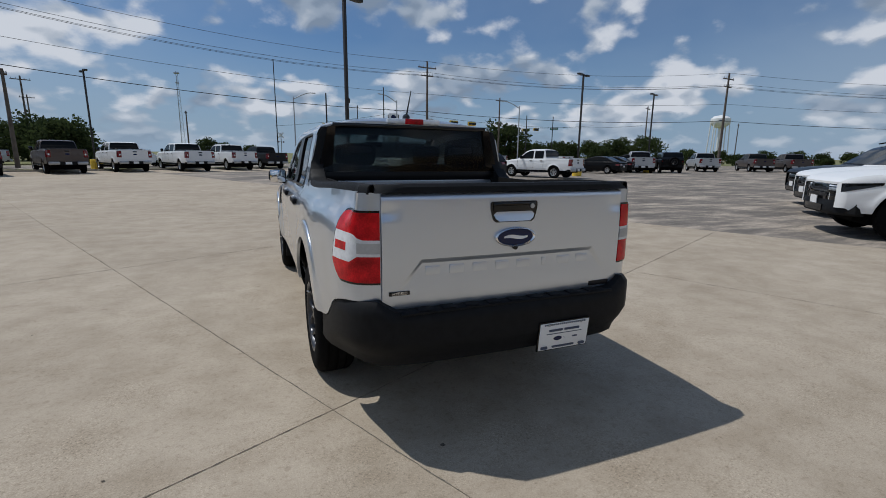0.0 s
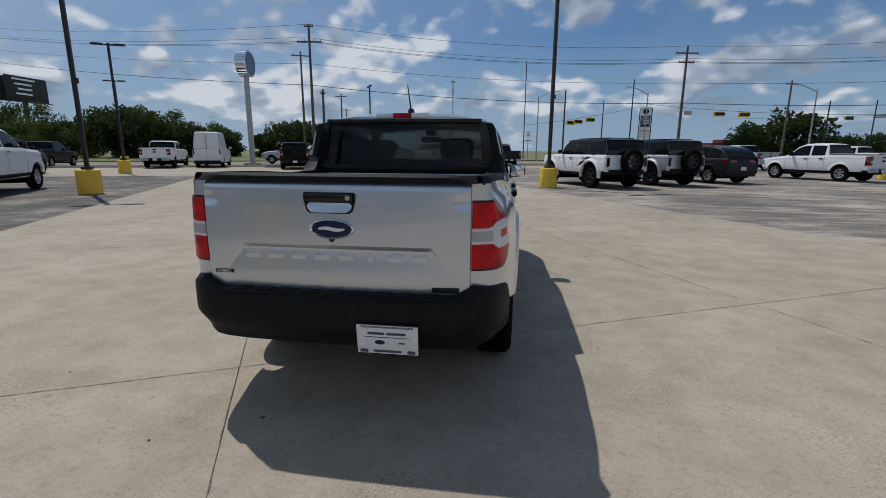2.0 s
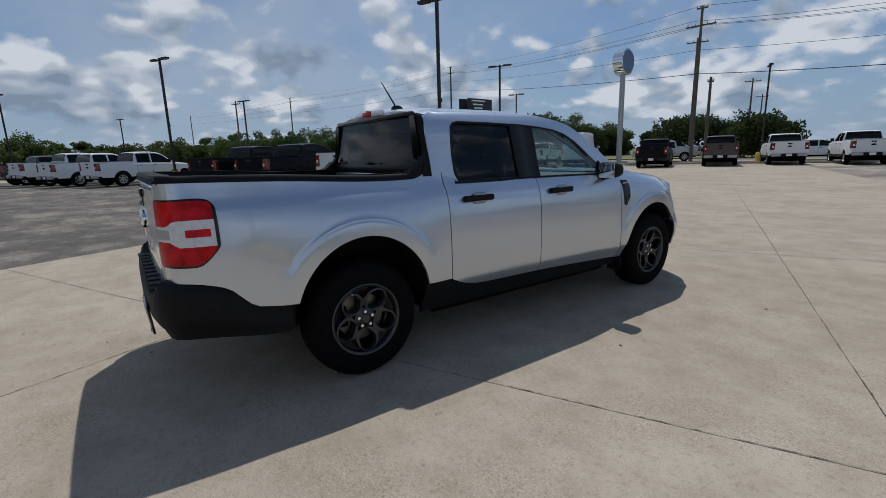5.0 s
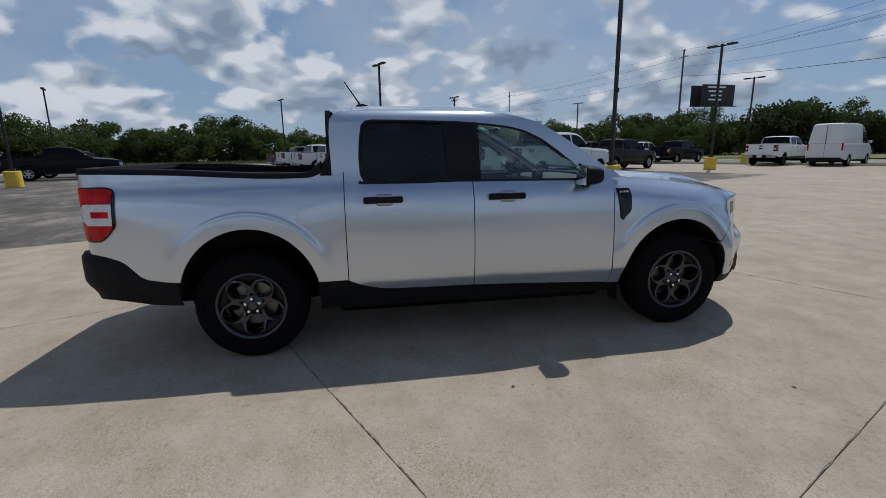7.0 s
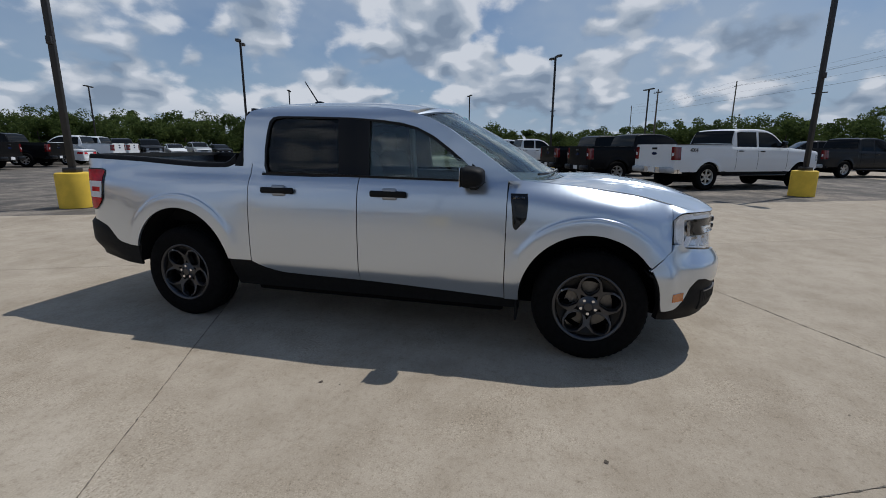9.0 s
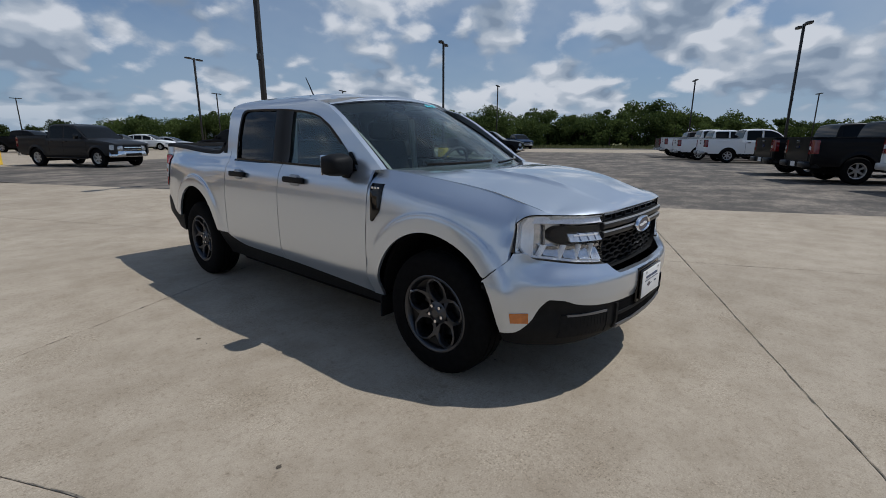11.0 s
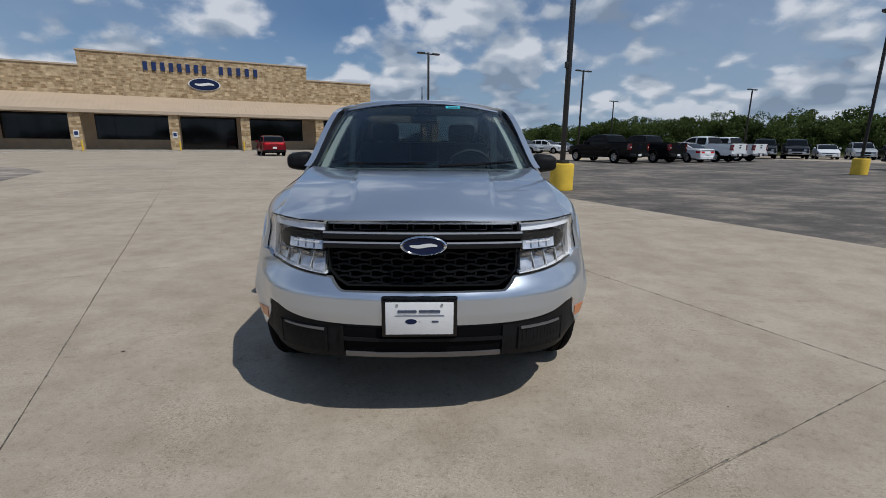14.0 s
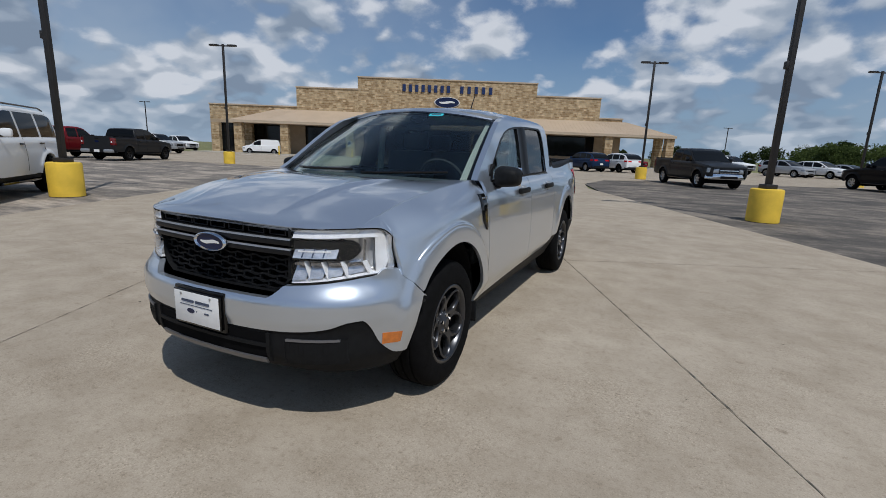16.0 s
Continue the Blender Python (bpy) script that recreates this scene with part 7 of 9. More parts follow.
for sgn in (1, -1):
    pk = nose_patch("bumper_pocket", sgn * 0.455, sgn * 0.690, 0.350, 0.472, 0.006, M_PLASTIC, truck, "plain black pocket panel", 14)
    nose_patch("pocket_edge", sgn * 0.460, sgn * 0.672, 0.464, 0.474, 0.012, M_SKID, pk, n=12, nz=1)
    for k in range(11):
        nose_patch("pocket_rib", sgn * (0.470 + 0.0195 * k), sgn * (0.476 + 0.0195 * k), 0.358, 0.456, 0.0075, M_PLASTIC, pk, n=1, nz=2)
    nose_patch("pocket_edge", sgn * 0.448, sgn * 0.456, 0.350, 0.474, 0.010, M_PLASTIC, pk, n=2)
    nose_patch("pocket_edge", sgn * 0.690, sgn * 0.697, 0.350, 0.474, 0.010, M_PLASTIC, pk, n=2)
    rows, back = [], []
    for k in range(9):
        a = A_MARK + (0.082 / 0.62) * (k / 8 - 0.5)
        rows.append([(sgn * x, y, z) for x, y, z in (nose_pt(a, zz, -0.004) for zz in steps(0.428, 0.482, 3))])
        back.append([(sgn * x, y, z) for x, y, z in (nose_pt(a, zz, 0.012) for zz in steps(0.428, 0.482, 3))])
    part("side_marker", sheet(rows, back), M_AMBER, truck, "amber side marker")

# ---- grille ----


def grille_y(x, z):
    return 2.425 - 0.14 * x * x + 0.012 * (0.80 - z)


gr = [(-0.440, 0.968), (0.440, 0.968), (0.436, 0.735), (0.405, 0.690), (0.360, 0.658), (-0.360, 0.658), (-0.405, 0.690), (-0.436, 0.735)]
m = bmesh.new()
prism(m, gr, 2.335, 2.355, "y")
grille = part("grille", m, M_DARK, truck, "black mesh grille with two grey bars", smooth=False)
ring = gr + [gr[0]]
rows, back = [], []
for x, z in sub(ring, 6):
    k = 0.955
    zc = 0.80
    rows.append([(x * 1.004, grille_y(x, z) + 0.004, z), (x * 0.985, grille_y(x, z) + 0.012, zc + (z - zc) * 0.965), (x * 0.975, grille_y(x, z) - 0.035, zc + (z - zc) * 0.95)])
    back.append([(x * 1.004, grille_y(x, z) - 0.05, z), (x * 0.995, grille_y(x, z) - 0.05, zc + (z - zc) * 0.98), (x * 0.985, grille_y(x, z) - 0.05, zc + (z - zc) * 0.97)])
part("grille_surround", sheet(rows, back), M_PLASTIC, grille, angle=40)
# honeycomb of short scalloped bars
for j in range(6):
    z = 0.672 + 0.0285 * j
    m = bmesh.new()
    half = min(0.43, 0.36 + (z - 0.658) * 1.0)
    pts = []
    for k in range(45):
        x = -half + 2 * half * k / 44
        ph = (x / 0.0985 + 0.5 * (j % 2)) * math.pi * 2
        pts.append((x, grille_y(x, z) - 0.012, z + 0.0055 * math.sin(ph)))
    rows = [[(x, y - 0.020, zz - 0.0045), (x, y, zz - 0.0045), (x, y, zz + 0.0045), (x, y - 0.020, zz + 0.0045)] for x, y, zz in pts]
    sheet(rows, None, m)
    part("grille_bar", m, M_PLASTIC, grille, angle=40)
    for k in range(9):
        x = (k - 4 + 0.5 * (j % 2)) * 0.0985
        if abs(x) < half - 0.01 and j < 5:
            part("grille_web", block((x, grille_y(x, z) - 0.024, z + 0.014), (0.010, 0.02, 0.030), 0.002, None, 1), M_PLASTIC, grille)
# upper row of slots
for k in range(7):
    x = -0.363 + 0.121 * k
    m = bmesh.new()
    yy = grille_y(x, 0.945) - 0.004
    for dx, dz, w, h in ((0, 0.018, 0.100, 0.007), (0, -0.018, 0.100, 0.007), (-0.047, 0, 0.008, 0.036), (0.047, 0, 0.008, 0.036)):
        box(m, (x + dx, yy - 0.012, 0.945 + dz), (w, 0.026, h), 0.002, None, 1)
    part("grille_slot", m, M_SATIN, grille, angle=30)
for z, h in ((0.902, 0.036), (0.858, 0.034)):
    rows, back = [], []
    for x in steps(-0.455, 0.455, 30):
        y = grille_y(x, z) + 0.028
        rows.append([(x, y - 0.020, z - h / 2), (x, y - 0.004, z - h / 2 + 0.003), (x, y, z), (x, y - 0.004, z + h / 2 - 0.003), (x, y - 0.020, z + h / 2)])
        back.append([(x, y - 0.05, zz) for zz in (z - h / 2, z - h / 4, z, z + h / 4, z + h / 2)])
    bar = part("grille_crossbar", sheet(rows, back), M_SATIN, grille, "satin grey grille bar", angle=35)
    # pale strip that paints in the highlight along the bar's top edge
    rows = [[(x, grille_y(x, z) + 0.028, z + h / 2 - 0.008), (x, grille_y(x, z) + 0.026, z + h / 2 - 0.001)] for x in steps(-0.455, 0.455, 30)]
    part("bright_line", sheet(rows, [[(x, y - 0.01, zz) for x, y, zz in r] for r in rows]), M_GALV, bar)
oval_badge(2.455, 0.862, 0.108, 0.046, 1)
plate(0.018, 2.540, 0.548, 1, 0)
part("plate_bracket", block((0.018, 2.522, 0.548), (0.345, 0.02, 0.195), 0.01), M_GBLACK, truck)

# ---- headlamps ----


def lamp_skin(name, xs_, lo, hi, depth, thick, mat, sgn, parent, label="", nz=8, rake=0.06, bowl=False, tilt=0.0):
    """A patch of the headlamp at some depth behind its lens."""
    front, back = [], []
    for x in xs_:
        col, bk = [], []
        for z in steps(lo(x), hi(x), nz):
            dep = depth
            if bowl:
                dep = 0.004 + (depth - 0.004) * bump_step(0.0, 0.035, min(0.787 - x, (h_top(x) - z) * 1.3, (z - h_low(x)) * 1.3))
            y = HY(x) - dep - rake * (z - 0.72) - tilt * (z - (lo(x) + hi(x)) / 2)
            xx = x - dep * 0.55 * bump_step(0.5, 0.78, x) + 0.022 * bump_step(0.71, 0.785, x) * (1 - bump_step(0.77, 0.90, z))
            col.append((sgn * xx, y, z))
            bk.append((sgn * (xx - thick * 0.4), y - thick, z))
        front.append(col)
        back.append(bk)
    return part(name, sheet(front, back), mat, parent, label, angle=45)


for sgn in (1, -1):
    hl = lamp_skin("headlamp", sorted(HX + [0.475, 0.525, 0.575, 0.62, 0.665, 0.70, 0.731, 0.75, 0.765]), h_low, h_top, 0.055, 0.05, M_LAMP, sgn, truck, "clear headlamp with a C-shaped light guide", 20, 0.06, True)
    fx = [0.452, 0.47, 0.50, 0.55, 0.60, 0.64, 0.66, 0.672, 0.682, 0.690, 0.696, 0.699]

    def pod_half(x):
        return 0.044 * math.sqrt(max(0.02, 1 - (max(0.0, x - 0.655) / 0.0445) ** 2))

    lamp_skin("black_pod", fx, lambda x: 0.866 - pod_half(x), lambda x: 0.866 + pod_half(x), 0.014, 0.04, M_PLASTIC, sgn, hl, "black pod round the lamp")
    bl = lamp_skin("bulb_lens", [0.462, 0.50, 0.54, 0.58, 0.634], lambda x: 0.836, lambda x: 0.895, 0.010, 0.01, M_LAMP, sgn, hl, "clear bulb housing", tilt=0.5)
    for k in range(3):
        lamp_skin("bulb_rib", [0.500 + 0.042 * k, 0.503 + 0.042 * k, 0.506 + 0.042 * k], lambda x: 0.840, lambda x: 0.890, 0.008, 0.006, M_WELL, sgn, bl, nz=1, tilt=0.5)
    lamp_skin("bulb_line", [0.48, 0.52, 0.57, 0.61], lambda x: 0.862, lambda x: 0.868, 0.006, 0.004, M_GUIDE, sgn, bl, nz=1)
    guide = [0.452, 0.50, 0.55, 0.60, 0.645, 0.685, 0.715, 0.738, 0.752]
    lamp_skin("light_guide", guide, lambda x: h_top(x) - 0.040, lambda x: h_top(x) - 0.007, 0.014, 0.02, M_GUIDE, sgn, hl, "white light guide", tilt=0.5)
    lamp_skin("light_guide", guide, lambda x: h_low(x) + 0.006, lambda x: h_low(x) + 0.017, 0.010, 0.02, M_GUIDE, sgn, hl, tilt=0.7)
    lamp_skin("light_guide", [0.744, 0.751, 0.758, 0.765, 0.771], lambda x: h_low(x) + 0.010 + 40 * max(0.0, x - 0.758) ** 1.5 * 0.6, lambda x: h_top(x) - 0.010 - 40 * max(0.0, x - 0.758) ** 1.5 * 0.6, 0.012, 0.02, M_GUIDE, sgn, hl, nz=12)
    lamp_skin("inner_line", [0.712, 0.715, 0.718], lambda x: 0.812, lambda x: h_top(x) - 0.050, 0.016, 0.01, M_WELL, sgn, hl)
    for k in range(4):
        x0 = 0.456 + 0.068 * k
        well = lamp_skin("reflector_cell", [x0, x0 + 0.02, x0 + 0.044, x0 + 0.060], lambda x: h_low(x) + 0.020, lambda x: 0.818, 0.026, 0.02, M_LAMP, sgn, hl, nz=4, tilt=0.55)
        # dark strip paints the shading at the top of the cell
        lamp_skin("cell_shade", [x0 + 0.008, x0 + 0.03, x0 + 0.054], lambda x: 0.800, lambda x: 0.815, 0.012, 0.006, M_WELL, sgn, well, nz=1)
        rows, back = [], []
        for z in steps(h_low(x0) + 0.018, 0.820, 6):
            x = x0 + 0.064 - 0.32 * (z - 0.775)
            rows.append([(sgn * (x + d), HY(x + d) - 0.008 - 0.06 * (z - 0.72) - e, z) for d, e in ((-0.0026, 0.006), (-0.0012, 0.0), (0.0012, 0.0), (0.0026, 0.006))])
            back.append([(px_, py_ - 0.022, pz_) for px_, py_, pz_ in rows[-1]])
        part("divider", sheet(rows, back), M_GUIDE, hl)
    cover = lamp_skin("lens_cover", HX, h_low, h_top, 0.0, 0.004, M_GCLEAR, sgn, hl, "clear outer lens")
    cover.visible_shadow = False
    lamp_skin("lamp_edge", HX + [0.790], lambda x: h_low(x) - 0.007, lambda x: h_top(x) + 0.007, 0.060, 0.02, M_GBLACK, sgn, hl)
    lamp_skin("lamp_edge", HX, lambda x: h_low(x) - 0.004, lambda x: h_low(x) + 0.003, 0.001, 0.06, M_GBLACK, sgn, hl, nz=2)
    lamp_skin("lamp_edge", [0.7835, 0.785, 0.787], h_low, h_top, -0.0015, 0.02, M_GBLACK, sgn, hl, nz=12)
    lamp_skin("lamp_edge", HX, lambda x: h_top(x) - 0.003, lambda x: h_top(x) + 0.003, 0.001, 0.006, M_GBLACK, sgn, hl, nz=2)

# ---- cabin inside ----
part("cabin_floor", block((0, 0.15, 0.50), (1.45, 1.95, 0.04)), M_DARK, truck)
part("headliner", block((0, -0.2, 1.600), (1.12, 1.15, 0.012), 0.004), M_CREAM, truck)
part("door_card", block((0.775, 0.15, 0.85), (0.03, 1.85, 0.55), 0.01), M_DASH, truck)
part("door_card", block((-0.775, 0.15, 0.85), (0.03, 1.85, 0.55), 0.01), M_DASH, truck)
part("cabin_back", block((0, -0.84, 0.95), (1.45, 0.03, 0.55)), M_DARK, truck)
part("dashboard", block((0, 1.08, 1.01), (1.46, 0.50, 0.22), 0.06), M_DASH, truck, "slate grey dashboard")
part("centre_screen", block((0, 0.86, 1.10), (0.24, 0.02, 0.14), 0.01), M_GBLACK, truck)
part("console", block((0, 0.45, 0.70), (0.22, 0.8, 0.20), 0.03), M_DASH, truck)


def seat(x, y, w):
    s = part("seat", block((x, y + 0.05, 0.72), (w, 0.50, 0.16), 0.06), M_SEAT, truck, "dark grey cloth seat")
    part("seat_back", block((x, y - 0.23, 1.03), (w, 0.14, 0.58), 0.06, pose(0, 0, 0, 14)), M_SEAT, s)
    for d in ((0,) if w < 0.8 else (-0.42, 0.42)):
        part("headrest", block((x + d, y - 0.34, 1.40), (0.26, 0.10, 0.17), 0.045, pose(0, 0, 0, 12)), M_SEAT, s)
        for e in (-0.06, 0.06):
            m = bmesh.new()
            rod(m, (x + d + e, y - 0.32, 1.27), (x + d + e, y - 0.335, 1.36), 0.007, n=6)
            part("headrest_post", m, M_GALV, s)


seat(0.37, 0.18, 0.50)
seat(-0.37, 0.18, 0.50)
seat(0.0, -0.48, 1.28)
m = bmesh.new()
for k in range(24):
    a, b_ = 2 * math.pi * k / 24, 2 * math.pi * (k + 1) / 24
    rod(m, (0.18 * math.cos(a), 0, 0.18 * math.sin(a)), (0.18 * math.cos(b_), 0, 0.18 * math.sin(b_)), 0.014, n=6)
sw = part("steering_wheel", m, M_SEAT, truck)
sw.matrix_world = pose(-0.37, 0.74, 1.09, -24, 0, 0)
for a in (90, 0, 180):
    sp = part("wheel_arm", block((0.085, 0, 0), (0.15, 0.02, 0.03), 0.006), M_DASH, sw)
    sp.rotation_euler = (0, radians(a), 0)
for sgn in (1, -1):
    m = bmesh.new()
    rod(m, (sgn * 0.70, 0.0, 0.8), (sgn * 0.655, -0.02, 1.52), 0.03, n=8)
    part("pillar_trim", m, M_CREAM, truck)

# ---- parked vehicles ----
SPEC = {
    # length, width, wheelbase, front overhang, wheel radius, clearance; lines are (from the nose, height)
    "truck": dict(L=5.9, W=2.03, wb=3.69, fo=0.95, r=0.41, clr=0.36, low=0.52, edge=[(0, 1.02), (0.08, 1.07), (0.30, 1.12), (1.35, 1.235), (1.7, 1.26), (3.93, 1.30)], cab=[(1.42, 1.225), (1.85, 1.55), (2.25, 1.835), (2.6, 1.93), (3.0, 1.955), (3.45, 1.945), (3.74, 1.89), (3.86, 1.65), (3.93, 1.29)], bed=1.405, win=[(1.80, 2.86), (2.96, 3.72)]),
    "heavy": dict(L=6.35, W=2.06, wb=4.06, fo=0.97, r=0.43, clr=0.44, low=0.60, edge=[(0, 1.20), (0.06, 1.27), (0.30, 1.31), (1.4, 1.375), (1.8, 1.40), (4.05, 1.42)], cab=[(1.52, 1.37), (1.92, 1.68), (2.28, 1.93), (2.6, 2.02), (3.0, 2.045), (3.55, 2.035), (3.86, 1.98), (3.98, 1.75), (4.05, 1.41)], bed=1.485, win=[(1.88, 2.90), (3.00, 3.84)]),
    "small": dict(L=5.35, W=1.92, wb=3.27, fo=0.88, r=0.39, clr=0.34, low=0.50, edge=[(0, 0.96), (0.08, 1.02), (0.30, 1.07), (1.2, 1.17), (1.5, 1.20), (3.52, 1.24)], cab=[(1.28, 1.16), (1.65, 1.46), (2.02, 1.74), (2.35, 1.84), (2.7, 1.865), (3.05, 1.855), (3.33, 1.80), (3.45, 1.58), (3.52, 1.23)], bed=1.30, win=[(1.62, 2.56), (2.66, 3.32)]),
    "suv": dict(L=5.33, W=2.03, wb=3.11, fo=0.98, r=0.42, clr=0.30, low=0.46, edge=[(0, 1.00), (0.10, 1.07), (0.35, 1.13), (1.35, 1.215), (1.7, 1.235), (4.9, 1.27), (5.2, 1.255), (5.31, 1.22)], cab=[(1.42, 1.21), (1.85, 1.53), (2.25, 1.80), (2.65, 1.90), (3.1, 1.925), (4.3, 1.91), (4.85, 1.86), (5.03, 1.72), (5.16, 1.48), (5.26, 1.25)], bed=None, win=[(1.80, 2.90), (3.00, 3.92), (4.04, 4.98)]),
    "boxy": dict(L=4.62, W=1.99, wb=2.95, fo=0.75, r=0.47, clr=0.42, low=0.58, edge=[(0, 1.15), (0.06, 1.19), (0.25, 1.21), (1.3, 1.255), (4.5, 1.265), (4.60, 1.25)], cab=[(1.36, 1.25), (1.62, 1.55), (1.84, 1.79), (2.05, 1.865), (2.4, 1.88), (4.25, 1.875), (4.45, 1.83), (4.53, 1.55), (4.57, 1.26)], bed=None, win=[(1.56, 2.46), (2.56, 3.36), (3.46, 4.42)]),
    "cross": dict(L=4.75, W=1.92, wb=2.85, fo=0.95, r=0.37, clr=0.24, low=0.38, edge=[(0, 0.80), (0.12, 0.90), (0.40, 0.97), (1.25, 1.055), (1.6, 1.075), (4.2, 1.13), (4.55, 1.14), (4.72, 1.11)], cab=[(1.22, 1.05), (1.65, 1.33), (2.1, 1.57), (2.5, 1.67), (2.9, 1.695), (3.6, 1.67), (4.15, 1.58), (4.42, 1.44), (4.60, 1.26), (4.68, 1.12)], bed=None, win=[(1.62, 2.72), (2.81, 3.62), (3.70, 4.28)]),
    "sedan": dict(L=4.85, W=1.85, wb=2.84, fo=0.97, r=0.335, clr=0.20, low=0.32, edge=[(0, 0.66), (0.15, 0.76), (0.45, 0.82), (1.25, 0.93), (1.7, 0.96), (3.9, 1.00), (4.6, 0.995), (4.83, 0.93)], cab=[(1.28, 0.93), (1.75, 1.18), (2.2, 1.37), (2.6, 1.44), (3.0, 1.45), (3.4, 1.40), (3.85, 1.22), (4.3, 1.01)], bed=None, win=[(1.72, 2.78), (2.86, 3.74)]),
    "van": dict(L=5.98, W=2.06, wb=3.75, fo=1.02, r=0.36, clr=0.26, low=0.40, edge=[(0, 0.98), (0.12, 1.10), (0.35, 1.22), (0.80, 1.39), (1.2, 1.43), (5.9, 1.45)], cab=[(0.72, 1.36), (1.1, 1.80), (1.5, 2.26), (1.85, 2.58), (2.4, 2.72), (3.0, 2.75), (5.5, 2.73), (5.84, 2.66), (5.90, 2.2), (5.94, 1.46)], bed=None, win=[(1.12, 2.20)]),
    "smallvan": dict(L=4.82, W=1.83, wb=3.06, fo=0.93, r=0.33, clr=0.22, low=0.34, edge=[(0, 0.78), (0.12, 0.88), (0.40, 0.98), (0.95, 1.08), (1.3, 1.10), (4.75, 1.12)], cab=[(0.92, 1.07), (1.3, 1.36), (1.75, 1.67), (2.1, 1.81), (2.6, 1.86), (4.3, 1.84), (4.6, 1.76), (4.70, 1.45), (4.76, 1.12)], bed=None, win=[(1.35, 2.35)]),
}
KIND_WORDS = {"truck": "full-size crew-cab pickup", "heavy": "heavy-duty crew-cab pickup", "small": "mid-size crew-cab pickup", "suv": "large SUV", "boxy": "boxy off-road SUV", "cross": "crossover SUV", "sedan": "sedan", "van": "tall panel van", "smallvan": "small panel van"}
tyre_cache = {}


def small_wheel(r, parent, x, y, rim_mat):
    key = (round(r, 3), rim_mat.name)
    if key not in tyre_cache:
        root = None
        w = 0.13
        b = lathe([(r * 0.60, -w + 0.02), (r * 0.72, -w), (r * 0.92, -w + 0.006), (r, -w + 0.04), (r, w - 0.04), (r * 0.92, w - 0.006), (r * 0.72, w), (r * 0.60, w - 0.02)], 36, "x")
        me_t = bpy.data.meshes.new("tyre")
        b.to_mesh(me_t)
        b.free()
        me_t.materials.append(M_TYRE)
        me_t.shade_smooth()
        me_t.set_sharp_from_angle(angle=radians(35))
        b = lathe([(0.0, 0.045), (r * 0.16, 0.05), (r * 0.18, 0.045)], 20, "x")
        rim = lathe([(r * 0.50, 0.02), (r * 0.55, 0.095), (r * 0.62, 0.105), (r * 0.60, 0.08)], 30, "x")
        me2 = bpy.data.meshes.new("tmp")
        rim.to_mesh(me2)
        b.from_mesh(me2)
        for k in range(6):
            m = Matrix.Rotation(2 * math.pi * k / 6, 4, "X")
            box(b, m @ Vector((0.06, 0, r * 0.34)), (0.03, r * 0.15, r * 0.48), 0, m)
        rim.free()
        me_r = bpy.data.meshes.new("rim")
        b.to_mesh(me_r)
        b.free()
        me_r.materials.append(rim_mat)
        tyre_cache[key] = (me_t, me_r)
    me_t, me_r = tyre_cache[key]
    t = new("wheel", me_t)
    t.parent = parent
    t.location = (x, y, r)
    if x < 0:
        t.rotation_euler = (0, 0, math.pi)
    o = new("rim", me_r)
    o.parent = t
    return t


M_SILVERRIM = material("bright alloy", (0.55, 0.56, 0.57), rough=0.3, metal=0.8)
M_DARKRIM = material("black alloy", (0.02, 0.02, 0.022), rough=0.35, metal=0.3)
M_CARGLASS = material("dark car glass", (0.006, 0.007, 0.008), rough=0.05, spec=0.16)


